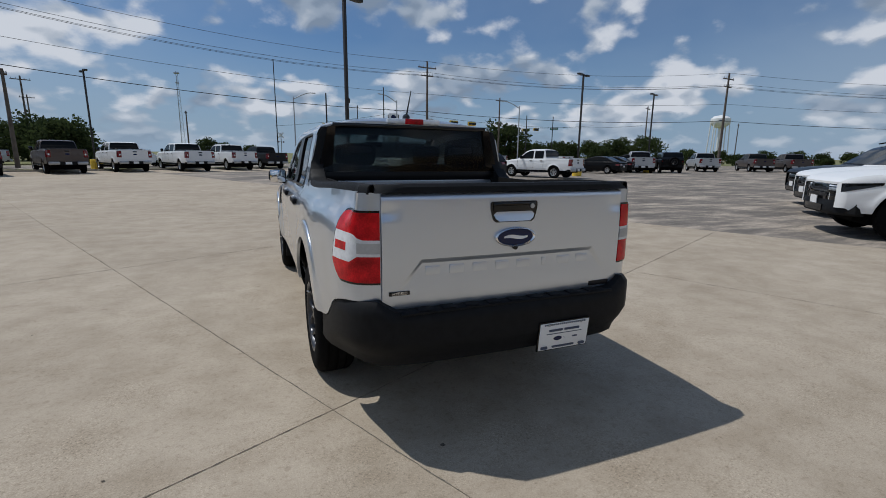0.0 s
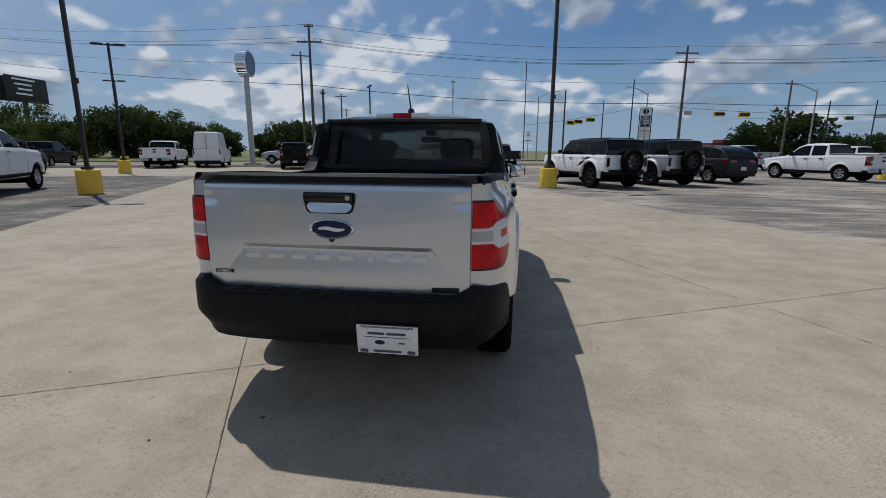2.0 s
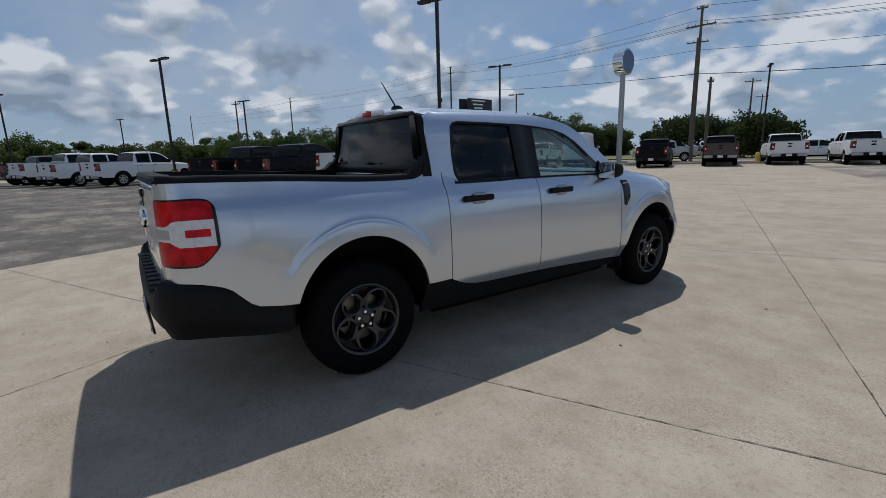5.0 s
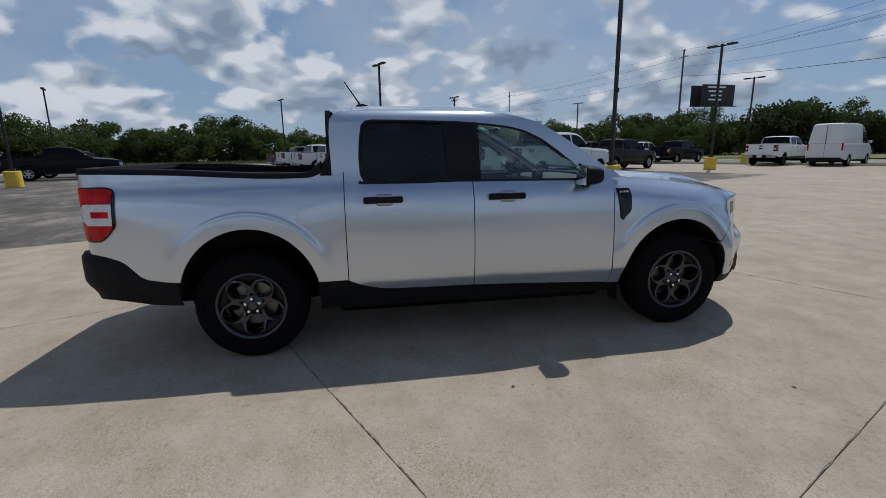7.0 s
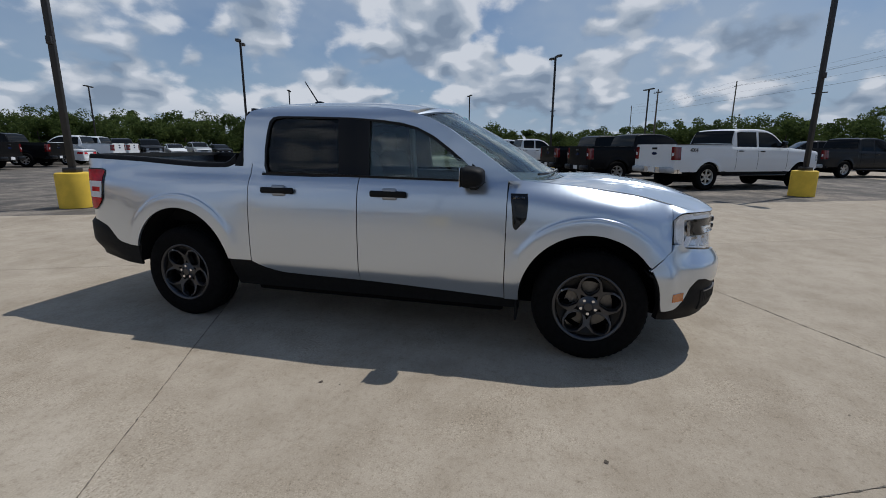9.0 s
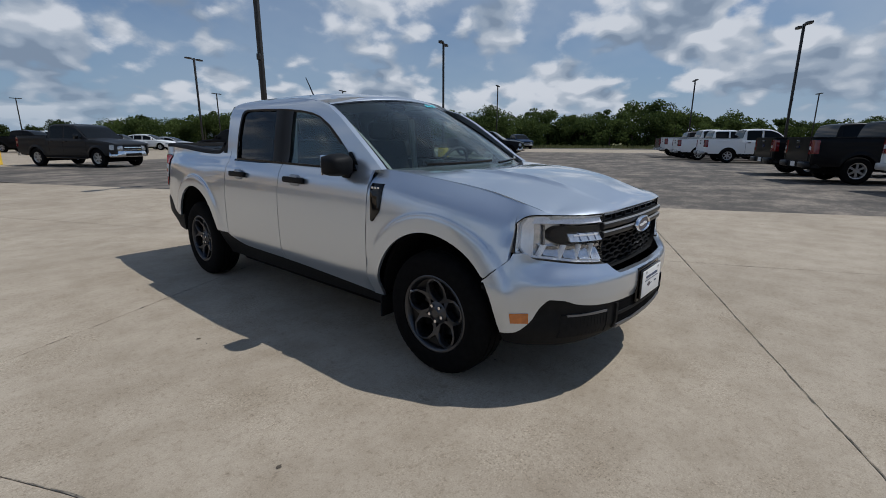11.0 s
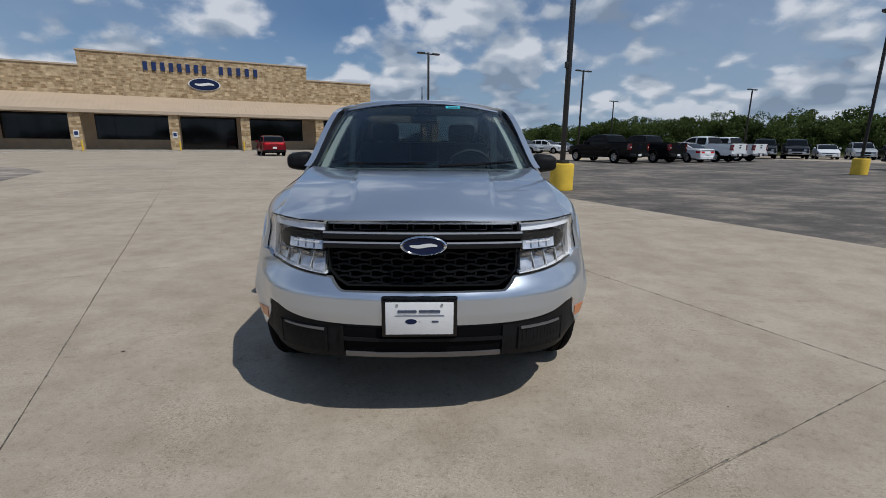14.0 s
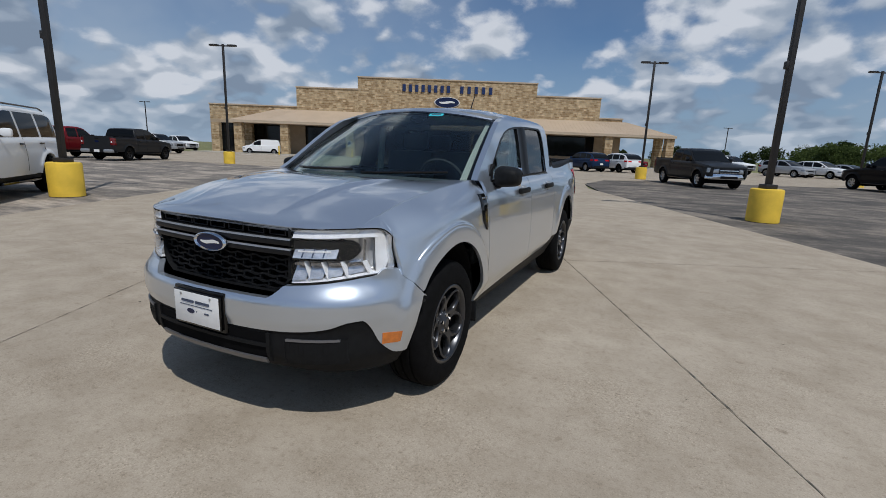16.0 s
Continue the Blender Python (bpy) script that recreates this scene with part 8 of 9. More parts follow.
def vehicle(kind, color, group="parked vehicles", rims="silver", trim="black"):
    """A parked vehicle: rounded lower body with flared arches, a curved cab with separate panes, lamps and trim."""
    s = SPEC[kind]
    L, W, wb, r, clr, low = s["L"], s["W"], s["wb"], s["r"], s["clr"], s["low"]
    yf, yr, w = L / 2, -L / 2, W / 2
    fa = yf - s["fo"]
    ra = fa - wb
    ar = r * 1.17
    bed = s["bed"]
    paint = CAR_PAINT[color]
    word = {"grey": "dark grey", "stone": "brownish grey", "blue": "dark blue", "silver": "silver", "red": "deep red"}.get(color, color)
    pick = kind in ("truck", "heavy", "small")
    root = thing("pickup_truck" if pick else {"sedan": "sedan_car", "van": "panel_van", "smallvan": "panel_van"}.get(kind, "suv"), f"{word} {KIND_WORDS[kind]} parked on the lot", "pickup truck" if pick else {"sedan": "car", "van": "van", "smallvan": "van"}.get(kind, "SUV"), group)
    edge = curve([d for d, _ in s["edge"]], [z for _, z in s["edge"]])
    top = curve([d for d, _ in s["cab"]], [z for _, z in s["cab"]])
    d_cowl, d_end = s["cab"][0][0], s["cab"][-1][0]
    H = max(z for _, z in s["cab"])
    square = kind in ("boxy", "van")
    front_taper, rear_taper = (0.05 if square else 0.10), (0.02 if bed or square else 0.07)

    def shoulder(d):
        return bed if bed and d > d_end + 0.012 else edge(d)

    def side_x(d, z):
        """Half width: fuller in the middle, rounded at the ends, with a flare over each wheel."""
        x = w * (1 - front_taper * max(0.0, 1 - d / 0.75) ** 2 - rear_taper * max(0.0, 1 - (L - d) / 0.7) ** 2)
        x -= 0.10 * max(0.0, 1 - d / 0.10) ** 2 + 0.05 * max(0.0, 1 - (L - d) / 0.06) ** 2
        zs = shoulder(min(max(d, 0.1), L - 0.1))
        t = (z - low) / max(0.1, zs - low)
        x -= 0.030 * max(0.0, 1 - t / 0.35) ** 2 + 0.018 * bump_step(0.55, 0.75, t) + 0.05 * max(0.0, (t - 0.84) / 0.16) ** 2
        y = yf - d
        for c in (fa, ra):
            q = math.hypot(y - c, z - r) / ar
            x += (0.030 if pick or kind in ("suv", "boxy") else 0.018) * (1 - bump_step(1.06, 1.22, q))
        return x

    def sill_z(d):
        y = yf - d
        for c in (fa, ra):
            t = (y - c) / ar
            if abs(t) < 1:
                return max(low, r + ar * math.sqrt(1 - t * t))
        return low if d < L - 0.25 and d > 0.2 else low + 0.08

    ds = set(steps(0.0, L, 46)) | {0.02, 0.05, 0.10, L - 0.02, L - 0.05, L - 0.10}
    for c in (fa, ra):
        ds |= {yf - (c + ar * math.cos(t)) for t in steps(0, math.pi, 16)} | {yf - (c + ar + 0.002), yf - (c - ar - 0.002)}
    if bed:
        ds |= {d_end + 0.004, d_end + 0.020}
    ds = sorted(d for d in ds if 0 <= d <= L)
    bm = bmesh.new()
    for side in (1, -1):
        rows, back = [], []
        for d in ds:
            zz = steps(sill_z(d), shoulder(d), 12)
            rows.append([(side * side_x(d, z), yf - d, z) for z in zz])
            back.append([(side * (side_x(d, z) - 0.05), yf - d, z) for z in zz])
        sheet(rows, back, bm)
    # bonnet, and the deck behind the cab of a saloon
    spans = [(0.0, d_cowl + 0.12)] + ([(d_end - 0.1, L)] if kind == "sedan" else [])
    for d0, d1 in spans:
        rows = []
        for d in [d for d in ds if d0 <= d <= d1]:
            xe, ze = side_x(d, shoulder(d)), shoulder(d)
            rows.append([(xe * q, yf - d, ze + (0.045 if d0 == 0 else 0.02) * (1 - q * q) * bump_step(0.0, 0.5, d) + (0.018 * bump_step(0.45, 0.6, 1 - abs(q)) * bump_step(0.1, 0.6, d) if pick else 0)) for q in steps(-1, 1, 14)])
        sheet(rows, [[(x, y, z - 0.04) for x, y, z in row] for row in rows], bm)

    def face_pt(x, z, front, proud=0.0):
        """A point of the front or rear face."""
        d = 0.0 if front else L
        xe = side_x(d, z)
        ze = shoulder(d)
        q = min(1.0, abs(x) / max(0.1, xe))
        deep = 0.0 if not front else 0.09 * q ** 4 + 0.05 * max(0.0, (z - ze + 0.16) / 0.16) ** 2
        if not front:
            deep = 0.02 * q ** 6 + (0.0 if bed or square else 0.10 * max(0.0, (z - ze + 0.30) / 0.30) ** 2)
        return (x, yf - deep + proud, z) if front else (x, yr + deep - proud, z)

    for front in (True, False):
        d = 0.0 if front else L
        z1 = shoulder(d)
        rows = [[face_pt(side_x(d, z) * q, z, front) for q in steps(-1, 1, 14)] for z in steps(low + 0.06, z1, 10)]
        sheet(rows, [[(x, y + (-0.06 if front else 0.06), z) for x, y, z in row] for row in rows], bm)
    part("body", bm, paint, root, angle=32)

    def face(name, x0, x1, z0, z1, front, mat, label="", proud=0.012, parent=None, n=8, nz=3):
        rows = [[face_pt(x0 + (x1 - x0) * k / n, z, front, proud) for k in range(n + 1)] for z in steps(z0, z1, nz)]
        return part(name, sheet(rows, [[(x, y + (-0.05 if front else 0.05), z) for x, y, z in row] for row in rows]), mat, parent or root, label, angle=40)

    def flank(name, d0, d1, z0, z1, side, mat, label="", proud=0.006, parent=None, n=8, nz=3):
        rows = [[(side * (side_x(d, z) + proud), yf - d, z) for z in steps(z0, z1, nz)] for d in steps(d0, d1, n)]
        return part(name, sheet(rows, [[(x - side * 0.03, y, z) for x, y, z in row] for row in rows]), mat, parent or root, label, angle=40)

    part("underbody", block((0, 0, (clr + low) / 2 + 0.06), (W * 0.72, L * 0.88, 0.24)), M_DARK, root)
    for c in (fa, ra):
        part("wheel_well", block((0, c, r + 0.16), (W * 0.82, ar * 1.95, r * 1.6)), M_DARK, root)

    # cab: rounded section lofted along the roof line
    def belt(d):
        return edge(min(d, d_end)) - 0.015

    def cab_x(d, z):
        zb = belt(d)
        lean = 0.09 if square else 0.15
        return side_x(max(d, d_cowl), edge(min(max(d, d_cowl), d_end))) - 0.012 - lean * max(0.0, z - zb) ** 1.15 / 0.68

    def section(d):
        zb, z1 = belt(d), max(top(d), belt(d) + 0.004)
        h = z1 - zb
        rc = min(0.10 if not square else 0.08, h * 0.6)
        pts = [(cab_x(d, zb + (h - rc) * t), zb + (h - rc) * t) for t in steps(0, 1, 5)]
        x0, z0 = pts[-1]
        pts += [(x0 - rc * 0.9 * (1 - math.cos(a)), z0 + rc * math.sin(a) * 0.82) for a in steps(0, math.pi / 2, 4)[1:]]
        x0, z0 = pts[-1]
        pts += [(x0 * q, z0 + rc * 0.18 + (0.0 if q else 0.0) - rc * 0.18 * q * q) for q in (0.8, 0.55, 0.28, 0.0)]
        return pts

    cds = sorted(set(steps(d_cowl, d_end, 34) + [d for d, _ in s["cab"]]))
    rows = []
    for d in cds:
        p = section(d)
        rows.append([(x, yf - d, z) for x, z in p] + [(-x, yf - d, z) for x, z in reversed(p[:-1])])
    if kind == "boxy":
        k = sum(d <= 2.02 for d in cds)
        part("cab", sheet(rows[:k]), paint, root, angle=34)
        part("hard_top", sheet(rows[k - 1:]), M_GBLACK, root, "black removable hard top", angle=34)
    else:
        part("cab", sheet(rows), paint, root, angle=34)

    # panes
    for side in (1, -1):
        for d0, d1 in s["win"]:
            rows = []
            for d in steps(d0, d1, 14):
                zl = min(top(d) - 0.095, H - 0.125)
                z0 = belt(d) + 0.025
                if zl - z0 < 0.05:
                    continue
                rows.append([(side * (cab_x(d, z) + 0.004), yf - d, z) for z in steps(z0, zl, 6)])
            if len(rows) > 2:
                part("side_window", sheet(rows, [[(x - side * 0.02, y, z) for x, y, z in row] for row in rows]), M_CARGLASS, root, "dark side window", angle=50)
    peak = min((d for d, z in s["cab"] if z > H - 0.04), default=d_cowl + 0.9)
    tail = max((d for d, z in s["cab"] if z > H - 0.10), default=d_end - 0.4)
    spans = [("windscreen", d_cowl + 0.10, peak - 0.16)] + ([] if kind == "van" else [("rear_window", tail + 0.02, d_end - 0.025)])
    for name, d0, d1 in spans:
        rows = []
        sg = 1 if name == "windscreen" else -1
        for d in steps(d0, d1, 10):
            p = section(d)
            x1 = p[8][0] * 0.985
            z1 = max(top(d), belt(d) + 0.004)
            rc = min(0.10 if not square else 0.08, (z1 - belt(d)) * 0.6)
            zc = p[9][1]
            rows.append([(x1 * q, yf - d + 0.010 * sg, zc + rc * 0.18 - rc * 0.18 * q * q + 0.008) for q in steps(-1, 1, 10)])
        part(name, sheet(rows, [[(x, y - 0.02 * sg, z - 0.02) for x, y, z in row] for row in rows]), M_CARGLASS, root, "dark windscreen" if sg > 0 else "dark rear window", angle=50)

    # doors, mirrors, sills and lamps
    for side in (1, -1):
        gaps = [d_cowl + 0.10] + [w_[1] + 0.05 for w_ in s["win"][:2]]
        for d in gaps:
            flank("door_gap", d - 0.005, d + 0.005, low + 0.08, edge(d) - 0.02, side, M_DARK, proud=0.002, n=1, nz=8)
        for w_ in s["win"][:2]:
            dh = w_[1] - 0.12
            part("door_handle", block((side * (side_x(dh, edge(dh) - 0.13) + 0.015), yf - dh, edge(dh) - 0.13), (0.035, 0.20, 0.035), 0.012), paint if color in ("silver", "red") else M_GBLACK, root)
        dm = s["win"][0][0] + 0.10
        mr = part("door_mirror", block((side * (w + 0.09), yf - dm, edge(dm) + 0.11), (0.20, 0.11, 0.17 if not pick else 0.23), 0.045), paint if color in ("white", "red", "blue") and not pick and kind != "boxy" else M_GBLACK, root)
        part("mirror_arm", block((side * (w - 0.02), yf - dm + 0.02, edge(dm) + 0.05), (0.14, 0.05, 0.04), 0.01), M_GBLACK, mr)
        flank("sill", yf - fa + ar + 0.03, yf - ra - ar - 0.03, low - 0.09, low + 0.012, side, M_PLASTIC, proud=-0.012, n=6)
        if pick or kind == "suv":
            part("side_step", block((side * (w - 0.03), (fa + ra) / 2, low - 0.12), (0.12, wb - 2 * ar - 0.3, 0.05), 0.02), M_GBLACK, root)
        xe, z1 = side_x(0.0, 0.8), shoulder(0.0)
        if kind == "suv":
            hb = face("headlamp", side * xe * 0.50, side * xe * 0.985, z1 - 0.20, z1 - 0.04, True, M_GBLACK, "black-bordered headlamp", 0.015)
            face("lamp_lens", side * xe * 0.52, side * xe * 0.92, z1 - 0.085, z1 - 0.06, True, M_LENSW, "", 0.022, hb)
            face("lamp_lens", side * xe * 0.55, side * xe * 0.86, z1 - 0.165, z1 - 0.105, True, M_CARLAMP, "", 0.020, hb)
            rows = [[(side * (side_x(d, z) + 0.008), yf - d, z) for z in steps(z1 - 0.17 + 0.14 * (d - 0.03) / 0.55, z1 - 0.015 + 0.05 * (d - 0.03), 3)] for d in steps(0.03, 0.58, 10)]
            part("lamp_side", sheet(rows, [[(x - side * 0.03, y, z) for x, y, z in row] for row in rows]), M_GBLACK, hb, angle=40)
            ci = face("corner_intake", side * xe * 0.64, side * xe * 0.96, low + 0.16, low + 0.36, True, M_GBLACK, "black corner intake", 0.02)
            face("intake_bar", side * xe * 0.66, side * xe * 0.92, low + 0.28, low + 0.31, True, M_SATIN, "", 0.028, ci)
        elif kind == "boxy":
            m = bmesh.new()
            rod(m, (side * xe * 0.70, yf - 0.06, z1 - 0.15), (side * xe * 0.70, yf + 0.012, z1 - 0.15), 0.10, n=18)
            part("headlamp", m, M_LENSW, root, "round headlamp")
        else:
            h = 0.22 if pick else 0.13
            hb = face("headlamp", side * xe * (0.60 if pick else 0.52), side * xe * 0.985, z1 - h - 0.05, z1 - 0.05, True, M_CARLAMP, "clear headlamp", 0.012)
            flank("lamp_side", 0.05, 0.22 if pick else 0.36, z1 - h - 0.02, z1 - 0.02, side, M_CARLAMP, "", 0.006, hb)
        xr, z2 = side_x(L, 0.9), shoulder(L)
        red = M_REDD if pick or color in ("black", "grey", "stone") else M_RED
        if pick:
            rows = [[(side * (side_x(d, z) + 0.010), yf - d, z) for z in steps(z2 - 0.50, z2 - 0.08, 6)] for d in steps(L - 0.17, L - 0.004, 8)]
            rows += [[(side * (side_x(L, z) + 0.006) * q, face_pt(side_x(L, z) * q, z, False, 0.032)[1], z) for z in steps(z2 - 0.50, z2 - 0.08, 6)] for q in (0.985, 0.95, 0.90, 0.845)]
            tl = part("tail_lamp", sheet(rows, [[(x - side * 0.04, y + 0.03, z) for x, y, z in row] for row in rows]), red, root, "dark red wraparound tail lamp", angle=40)
            face("reversing_lens", side * xr * 0.87, side * xr * 0.95, z2 - 0.37, z2 - 0.27, False, M_LENSW, "", 0.036, tl)
            part("bumper_corner", block((side * w * 0.66, yr - 0.04, low + 0.05), (W * 0.26, 0.20, 0.19), 0.05), M_GALV if color != "black" else M_SATIN, root)
        elif kind == "boxy":
            tl = face("tail_lamp", side * xr * 0.84, side * xr * 0.98, z2 - 0.42, z2 - 0.10, False, M_GBLACK, "dark C-shaped tail lamp", 0.02)
            face("red_lens", side * xr * 0.87, side * xr * 0.95, z2 - 0.22, z2 - 0.14, False, M_REDD, "", 0.026, tl)
            for k in range(4):
                d0, z0 = yf - ra - ar - 0.34 + 0.17 * k, 0.84 + 0.085 * k
                rows = [[(side * (side_x(d0 + 0.62 * t + e_, z0 + 0.22 * t) + 0.004), yf - (d0 + 0.62 * t + e_), z0 + 0.22 * t + (0.03 if k % 2 else -0.02) * math.sin(9 * t)) for e_ in (0.0, 0.16 * math.sin(math.pi * (0.12 + 0.85 * t)))] for t in steps(0, 1, 8)]
                part("side_graphic", sheet(rows, [[(x - side * 0.01, y, z) for x, y, z in row] for row in rows]), M_GBLACK, root, "black slanted side graphic", smooth=False)
        elif kind in ("van", "smallvan"):
            face("tail_lamp", side * xr * 0.90, side * xr * 0.995, z2 - 0.45, z2 + 0.0, False, M_RED, "red tail lamp", 0.012)
        else:
            zl = z2 - (0.10 if kind == "cross" else 0.16 if kind != "suv" else 0.12)
            tl = face("tail_lamp", side * xr * (0.45 if kind != "suv" else 0.62), side * xr * 0.985, zl - 0.07, zl + 0.05, False, red, "red tail lamp", 0.012)
            flank("lamp_side", L - 0.34, L - 0.04, zl - 0.07, zl + 0.07, side, red, "", 0.008, tl)
    # grille, bumpers and plates
    xe, z1 = side_x(0.0, 0.8), shoulder(0.0)
    gh = 0.42 if pick else 0.30 if kind == "suv" else 0.30 if kind == "boxy" else 0.16
    g = face("grille", -xe * (0.56 if kind != "boxy" else 0.85), xe * (0.56 if kind != "boxy" else 0.85), z1 - gh - 0.07, z1 - 0.06, True, M_GBLACK, "black grille", 0.010)
    for k in range(3 if pick or kind == "suv" else 1):
        zz = z1 - 0.14 - 0.11 * k
        face("grille_bar", -xe * 0.54, xe * 0.54, zz - 0.022, zz + 0.022, True, M_CHROME if trim == "chrome" else M_SATIN, "", 0.03, g)
    fb = M_CHROME if pick and trim == "chrome" else M_GALV if pick and color != "black" else paint if kind in ("cross", "sedan", "smallvan") else M_PLASTIC
    rows, back = [], []
    for q in steps(-1, 1, 18):
        x = q * w * 0.985
        y = yf + 0.055 - 0.30 * abs(q) ** 5
        rows.append([(x * (0.97 if z > 0.16 or z < 0.04 else 1.0), y - (0.03 if z > 0.20 or z < 0.02 else 0), low - 0.06 + z) for z in (0.0, 0.04, 0.10, 0.18, 0.26)])
        back.append([(x * 0.93, y - 0.16, low - 0.06 + z) for z in (0.0, 0.04, 0.10, 0.18, 0.26)])
    part("front_bumper", sheet(rows, back), fb, root, angle=40)
    if kind == "suv":
        face("lower_grille", -xe * 0.48, xe * 0.48, low + 0.10, low + 0.32, True, M_GBLACK, "black lower grille", 0.02)
        part("front_plate", block((0, yf + 0.07, low + 0.18), (0.31, 0.012, 0.15)), M_WHITE, root)
    face("lower_intake", -xe * 0.5, xe * 0.5, low - 0.02, low + 0.10, True, M_GBLACK, "", 0.075, n=6)
    rows, back = [], []
    for q in steps(-1, 1, 18):
        x = q * w * 0.975
        y = yr - 0.07 + 0.24 * abs(q) ** 6
        rows.append([(x, y, low - 0.05 + z) for z in (0.0, 0.05, 0.14, 0.19)])
        back.append([(x * 0.95, y + 0.16, low - 0.05 + z) for z in (0.0, 0.05, 0.14, 0.19)])
    part("rear_bumper", sheet(rows, back), M_CHROME if pick and trim == "chrome" else paint if kind in ("sedan", "smallvan") else M_PLASTIC, root, angle=40)
    part("number_plate", block((0, yr - (0.085 if pick else 0.03), low + (0.05 if pick else 0.30)), (0.31, 0.012, 0.15)), M_WHITE, root)
    if bed:
        xr = side_x(L, 0.9)
        tg = face("tailgate", -xr * 0.81, xr * 0.81, low + 0.17, bed - 0.01, False, paint, "", 0.008, nz=6)
        part("tailgate_handle", block((0, yr - 0.016, bed - 0.13), (0.24, 0.02, 0.07), 0.01), M_GBLACK, tg)
        bd = bmesh.new()
        prism(bd, oval(0, bed - 0.30, 0.12, 0.05, 20), yr - 0.022, yr, "y")
        part("badge", bd, M_BLUE, tg, smooth=False)
        part("bed_floor", block((0, (yf - d_end + yr) / 2, bed - 0.42), (W * 0.84, L - d_end - 0.1, 0.04)), M_LINER, root)
        for side in (1, -1):
            part("bed_rail", block((side * (w - 0.085), (yf - d_end + yr) / 2, bed + 0.004), (0.10, L - d_end - 0.06, 0.02), 0.006), M_PLASTIC, root)
        part("bed_rail", block((0, yr + 0.05, bed + 0.004), (W * 0.80, 0.07, 0.02), 0.006), M_PLASTIC, root)
        part("bed_wall", block((0, yf - d_end - 0.05, bed - 0.22), (W * 0.86, 0.04, 0.44)), paint, root)
    if kind in ("van", "smallvan"):
        part("rear_door_gap", block((0.0, yr + 0.012, (low + H) / 2), (0.014, 0.05, H - low - 0.3)), M_DARK, root)
        if kind == "van":
            part("rear_sill", block((0, yr - 0.02, low + 0.02), (W * 0.9, 0.2, 0.26), 0.04), M_PLASTIC, root)
    if kind == "boxy":
        tw = small_wheel(r * 0.97, root, 0.0, yr - 0.16, M_DARKRIM)
        tw.location, tw.rotation_euler = (0.10, yr - 0.16, 1.02), (0, 0, -math.pi / 2)
        for c in (fa, ra):
            for side in (1, -1):
                rows, back = [], []
                for t in steps(-0.12, math.pi + 0.12, 18):
                    cy_, cz_ = math.cos(t), math.sin(t)
                    rows.append([(side * (w + 0.03), c + (ar - 0.01) * cy_, r + (ar - 0.01) * cz_), (side * (w + 0.06), c + (ar + 0.03) * cy_, r + (ar + 0.03) * cz_), (side * (w + 0.01), c + (ar + 0.10) * cy_, r + (ar + 0.10) * cz_)])
                    back.append([(side * (w - 0.06), y, z) for _, y, z in rows[-1]])
                part("wheel_flare", sheet(rows, back), paint, root, "broad wheel arch flare", angle=40)
        part("roof_rack", block((0, yf - 3.2, H + 0.01), (W * 0.62, 1.9, 0.03), 0.01), M_GBLACK, root)
    if kind == "suv":
        for side in (1, -1):
            pb = bmesh.new()
            pts = [Vector((side * (cab_x(d, H - 0.1) - 0.07), yf - d, H - 0.02 + 0.05 * bump_step(0, 0.2, min(d - 2.3, 4.8 - d)))) for d in steps(2.3, 4.8, 10)]
            for p, q in zip(pts, pts[1:]):
                rod(pb, p, q, 0.02, n=6)
            part("roof_rail", pb, M_GBLACK, root)
    rim = {"silver": M_SILVERRIM, "black": M_DARKRIM}[rims]
    for x in (w - 0.125, -w + 0.125):
        for c in (fa, ra):
            small_wheel(r, root, x, c, rim)
    return root, yf, yr


PARK = {}


def park(kind, color, u, v, turn=0.0, rims="silver", trim="black", end="rear"):
    """Parks a vehicle with the middle of one end at (u, v); turn 0 faces the road."""
    key = (kind, color, rims, trim)
    m0 = lot_pose(u, v, 0, turn)
    L = SPEC[kind]["L"]
    m = m0 @ Matrix.Translation((0, L / 2 if end == "rear" else -L / 2 if end == "front" else 0, 0))
    if key not in PARK:
        PARK[key] = vehicle(kind, color, rims=rims, trim=trim)[0]
        PARK[key].matrix_world = m
        return PARK[key]
    return copy_thing(PARK[key], m)


# row along the road, tails to the drive
for kind, color, u, v, rims in (("heavy", "white", -11.0, 34.6, "black"), ("van", "white", -7.7, 35.6, "silver"), ("truck", "black", -1.25, 30.4, "black"), ("heavy", "stone", 2.75, 32.0, "silver"), ("heavy", "white", 6.55, 33.2, "silver"), ("heavy", "white", 10.35, 32.2, "silver"), ("heavy", "white", 14.2, 33.4, "silver"), ("truck", "grey", 17.8, 35.0, "silver")):
    park(kind, color, u, v, 0, rims)
FAR = (("truck", "silver", 40.5, 11.6), ("boxy", "black", 43.1, 9.9), ("truck", "silver", 50.7, 8.5), ("truck", "stone", 56.5, 4.7), ("truck", "stone", 57.8, 1.6))
# row on the east lot
for kind, color, u, v, rims in (("boxy", "white", 10.7, 10.3, "black"), ("boxy", "silver", 13.9, 10.7, "black"), ("cross", "grey", 17.55, 11.2, "silver"), ("small", "white", 25.2, 10.4, "silver"), ("sedan", "black", 36.5, 11.8, "silver"), ("sedan", "black", 40.2, 12.2, "silver"), ("cross", "black", 44.0, 12.0, "silver")):
    park(kind, color, u, v, 0, rims)
for kind, color, u, v in (("truck", "silver", 33.0, 22.0), ("truck", "stone", 21.5, 22.5), ("truck", "white", 46.5, 22.0)):
    park(kind, color, u, v, -8)
for kind, color, u, v in FAR:
    park(kind, color, u, v, -62)
park("suv", "white", 8.95, -2.8, 22, "black", end="front")
park("suv", "white", 12.4, -2.3, 22, "black", end="front")
park("suv", "black", 15.7, -1.75, 22, "black", end="front")
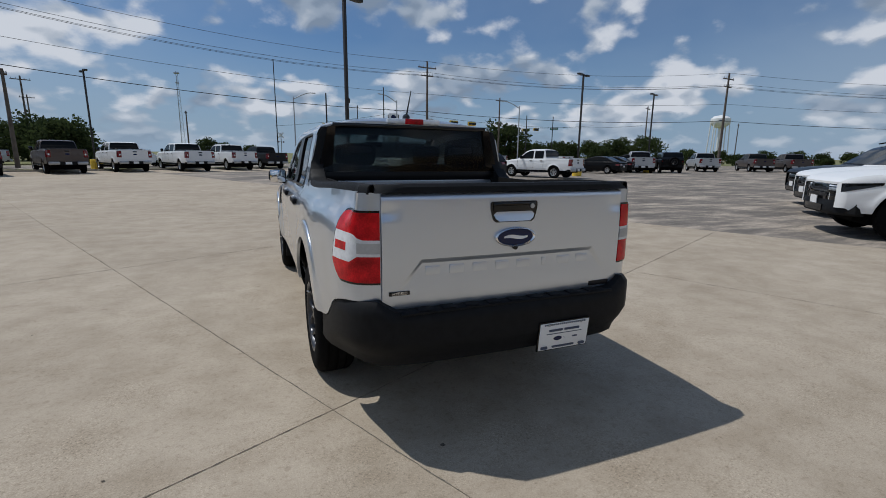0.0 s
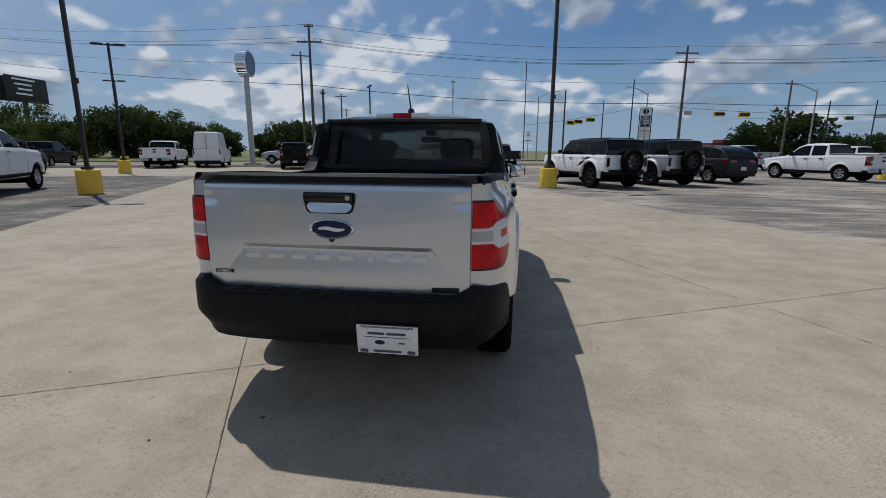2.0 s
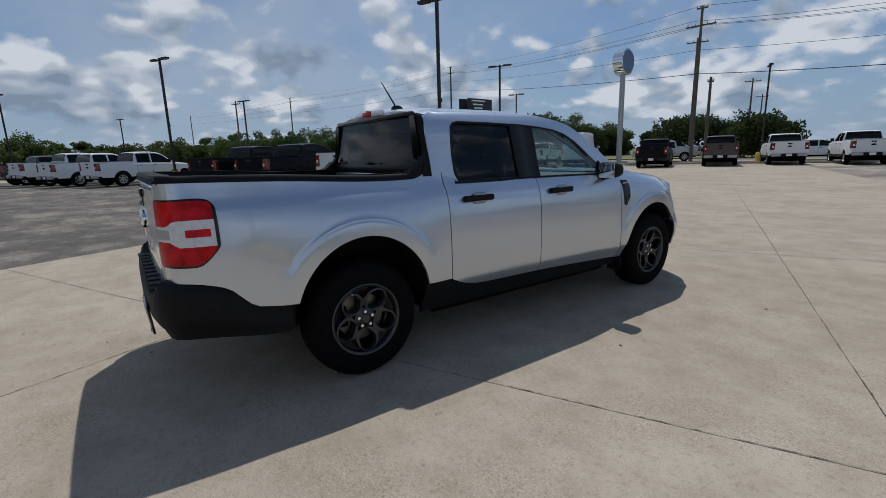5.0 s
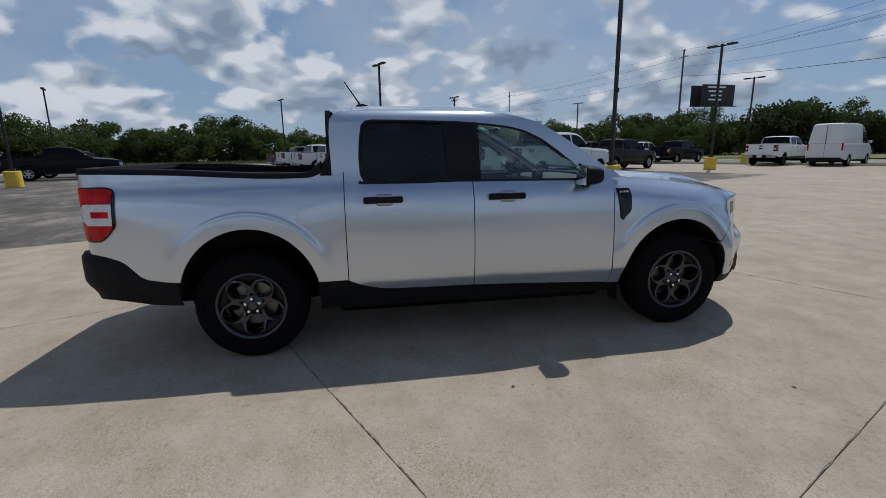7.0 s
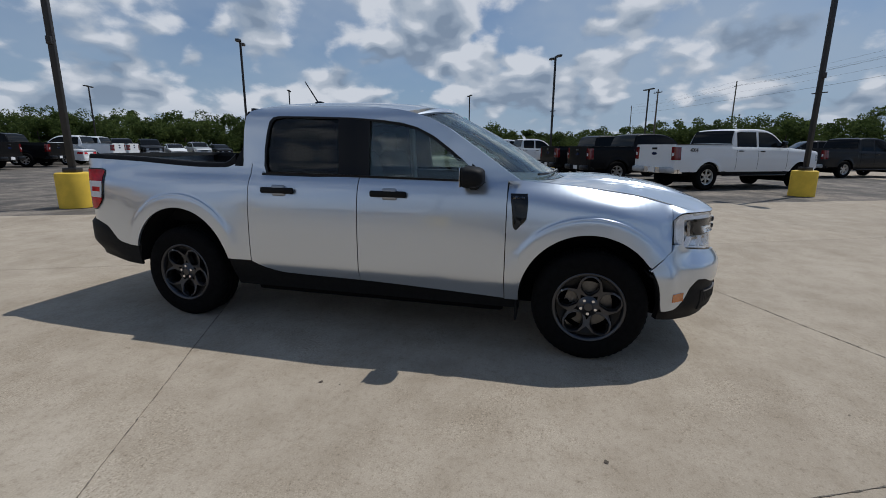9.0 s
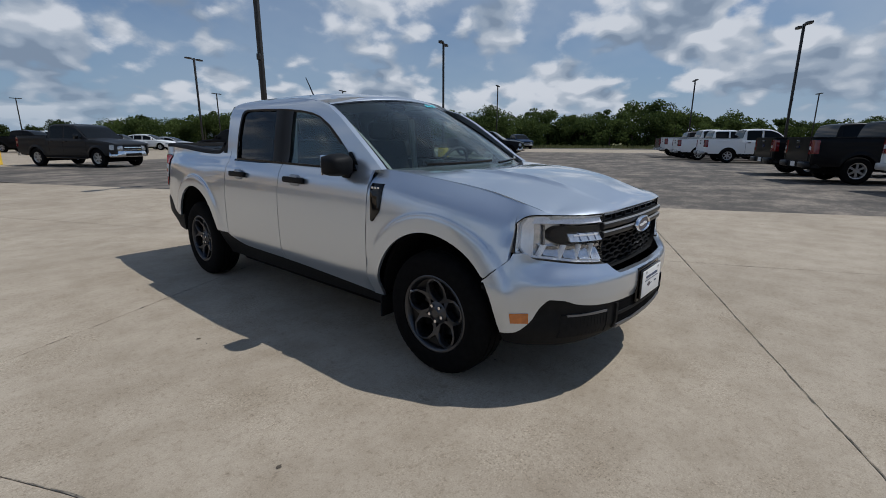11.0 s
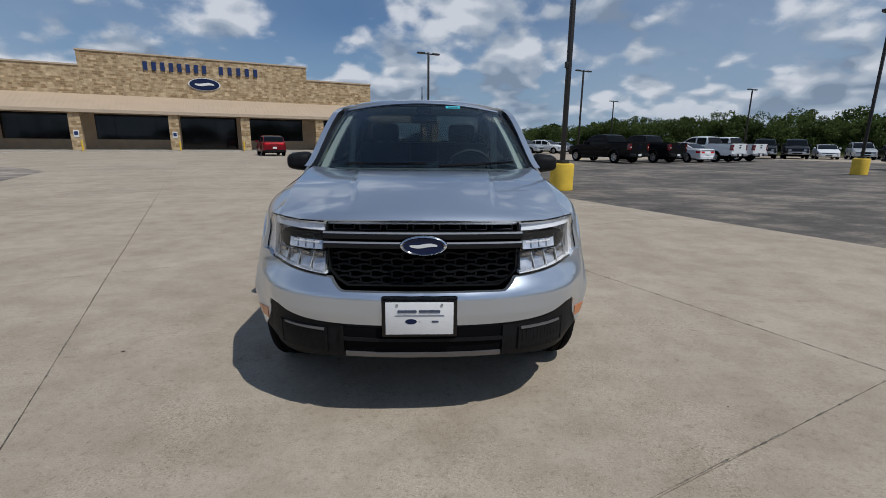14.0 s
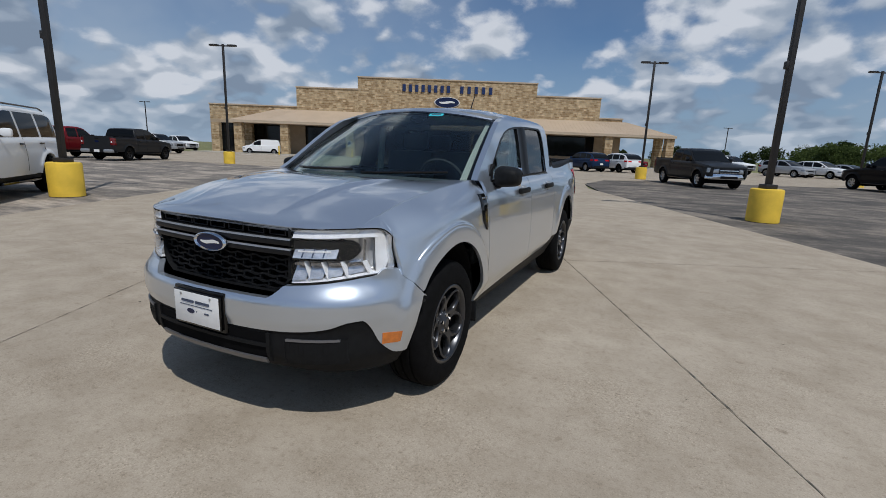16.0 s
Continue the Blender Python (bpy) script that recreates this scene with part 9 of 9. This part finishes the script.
# row on the west lot
hd = park("heavy", "white", -10.4, 9.9, 5, "silver", "chrome")
for sd in (1, -1):
    text("4X4", 0.19, 0.003, M_GBLACK, hd.matrix_world @ pose(sd * 1.022, -2.50, 1.30, 90, 0, 90 * sd), hd)
for kind, color, u, v, rims, trim in (("truck", "black", -14.2, 9.0, "silver", "black"), ("truck", "black", -17.7, 9.2, "silver", "black"), ("truck", "white", -28.2, 9.4, "silver", "black"), ("truck", "white", -31.4, 8.6, "silver", "black"), ("heavy", "white", -34.9, 8.4, "black", "black"), ("truck", "stone", -38.6, 8.6, "silver", "chrome")):
    park(kind, color, u, v, 0, rims, trim)
for kind, color, u, v, turn in (("truck", "grey", -15.7, 22.2, 0), ("truck", "grey", -21.5, 33.5, 150), ("truck", "black", -19.6, 36.5, 0), ("truck", "white", -24.5, 38.5, 0), ("cross", "grey", -28, 30, 10)):
    park(kind, color, u, v, turn)
park("truck", "grey", -13.6, -18.0, 0, "silver", "chrome", end="front")
park("truck", "black", -33.6, -1.9, 0, "silver", "chrome", end="front")
park("cross", "black", -37.5, -2.2, 0, end="front")
for kind, color, u, v, turn in (("truck", "black", -24.8, -18.0, 180), ("truck", "black", -28.3, -17.6, 180), ("sedan", "white", -31.4, -17.4, 180), ("truck", "white", -34.6, -17.0, 180), ("truck", "white", -38.5, -17.6, 180)):
    park(kind, color, u, v, turn)
for kind, color, u, v in (("truck", "grey", -47.5, -22), ("truck", "grey", -50.3, -20.5), ("sedan", "white", -53.0, -19), ("cross", "silver", -55.8, -17.2), ("sedan", "black", -58.2, -15.4), ("truck", "blue", -60.5, -4)):
    park(kind, color, u, v, -60, end="front")
for kind, color, u, v in (("cross", "silver", -35.8, -41.5), ("cross", "white", -39.0, -41.0), ("sedan", "silver", -42.3, -41.5), ("truck", "white", -31.8, -44.5), ("truck", "black", -28.8, -43), ("cross", "red", -22, -48)):
    park(kind, color, u, v, 20, end="front")
# before the shop
park("cross", "red", -4.1, -37.5, 180, "silver")
tagged(PARK[("cross", "red", "silver", "black")], "deep red crossover SUV parked before the shop")
park("cross", "blue", -13.6, -36.4, 180 + 20, "silver")
park("cross", "white", -16.6, -36.6, 180 + 20, "black")
park("smallvan", "white", 24.2, -58.2, -82, end="mid")
park("truck", "grey", 20.2, -23.0, 180, "black")
park("truck", "red", 24.2, -22.6, 180, "silver")
for kind, color, u, v, turn in (("truck", "silver", 33, -45, 80), ("cross", "black", 41, -44, 0), ("cross", "blue", 45, -44, 0), ("truck", "white", 38, -60, 60), ("truck", "white", 28, -36, 180)):
    park(kind, color, u, v, turn)
# on the road
park("truck", "silver", -1.5, 47.0, 90, end="mid")
park("sedan", "silver", -28.0, 47.5, 90, end="mid")
park("cross", "white", 10.5, 47.0, -90, end="mid")
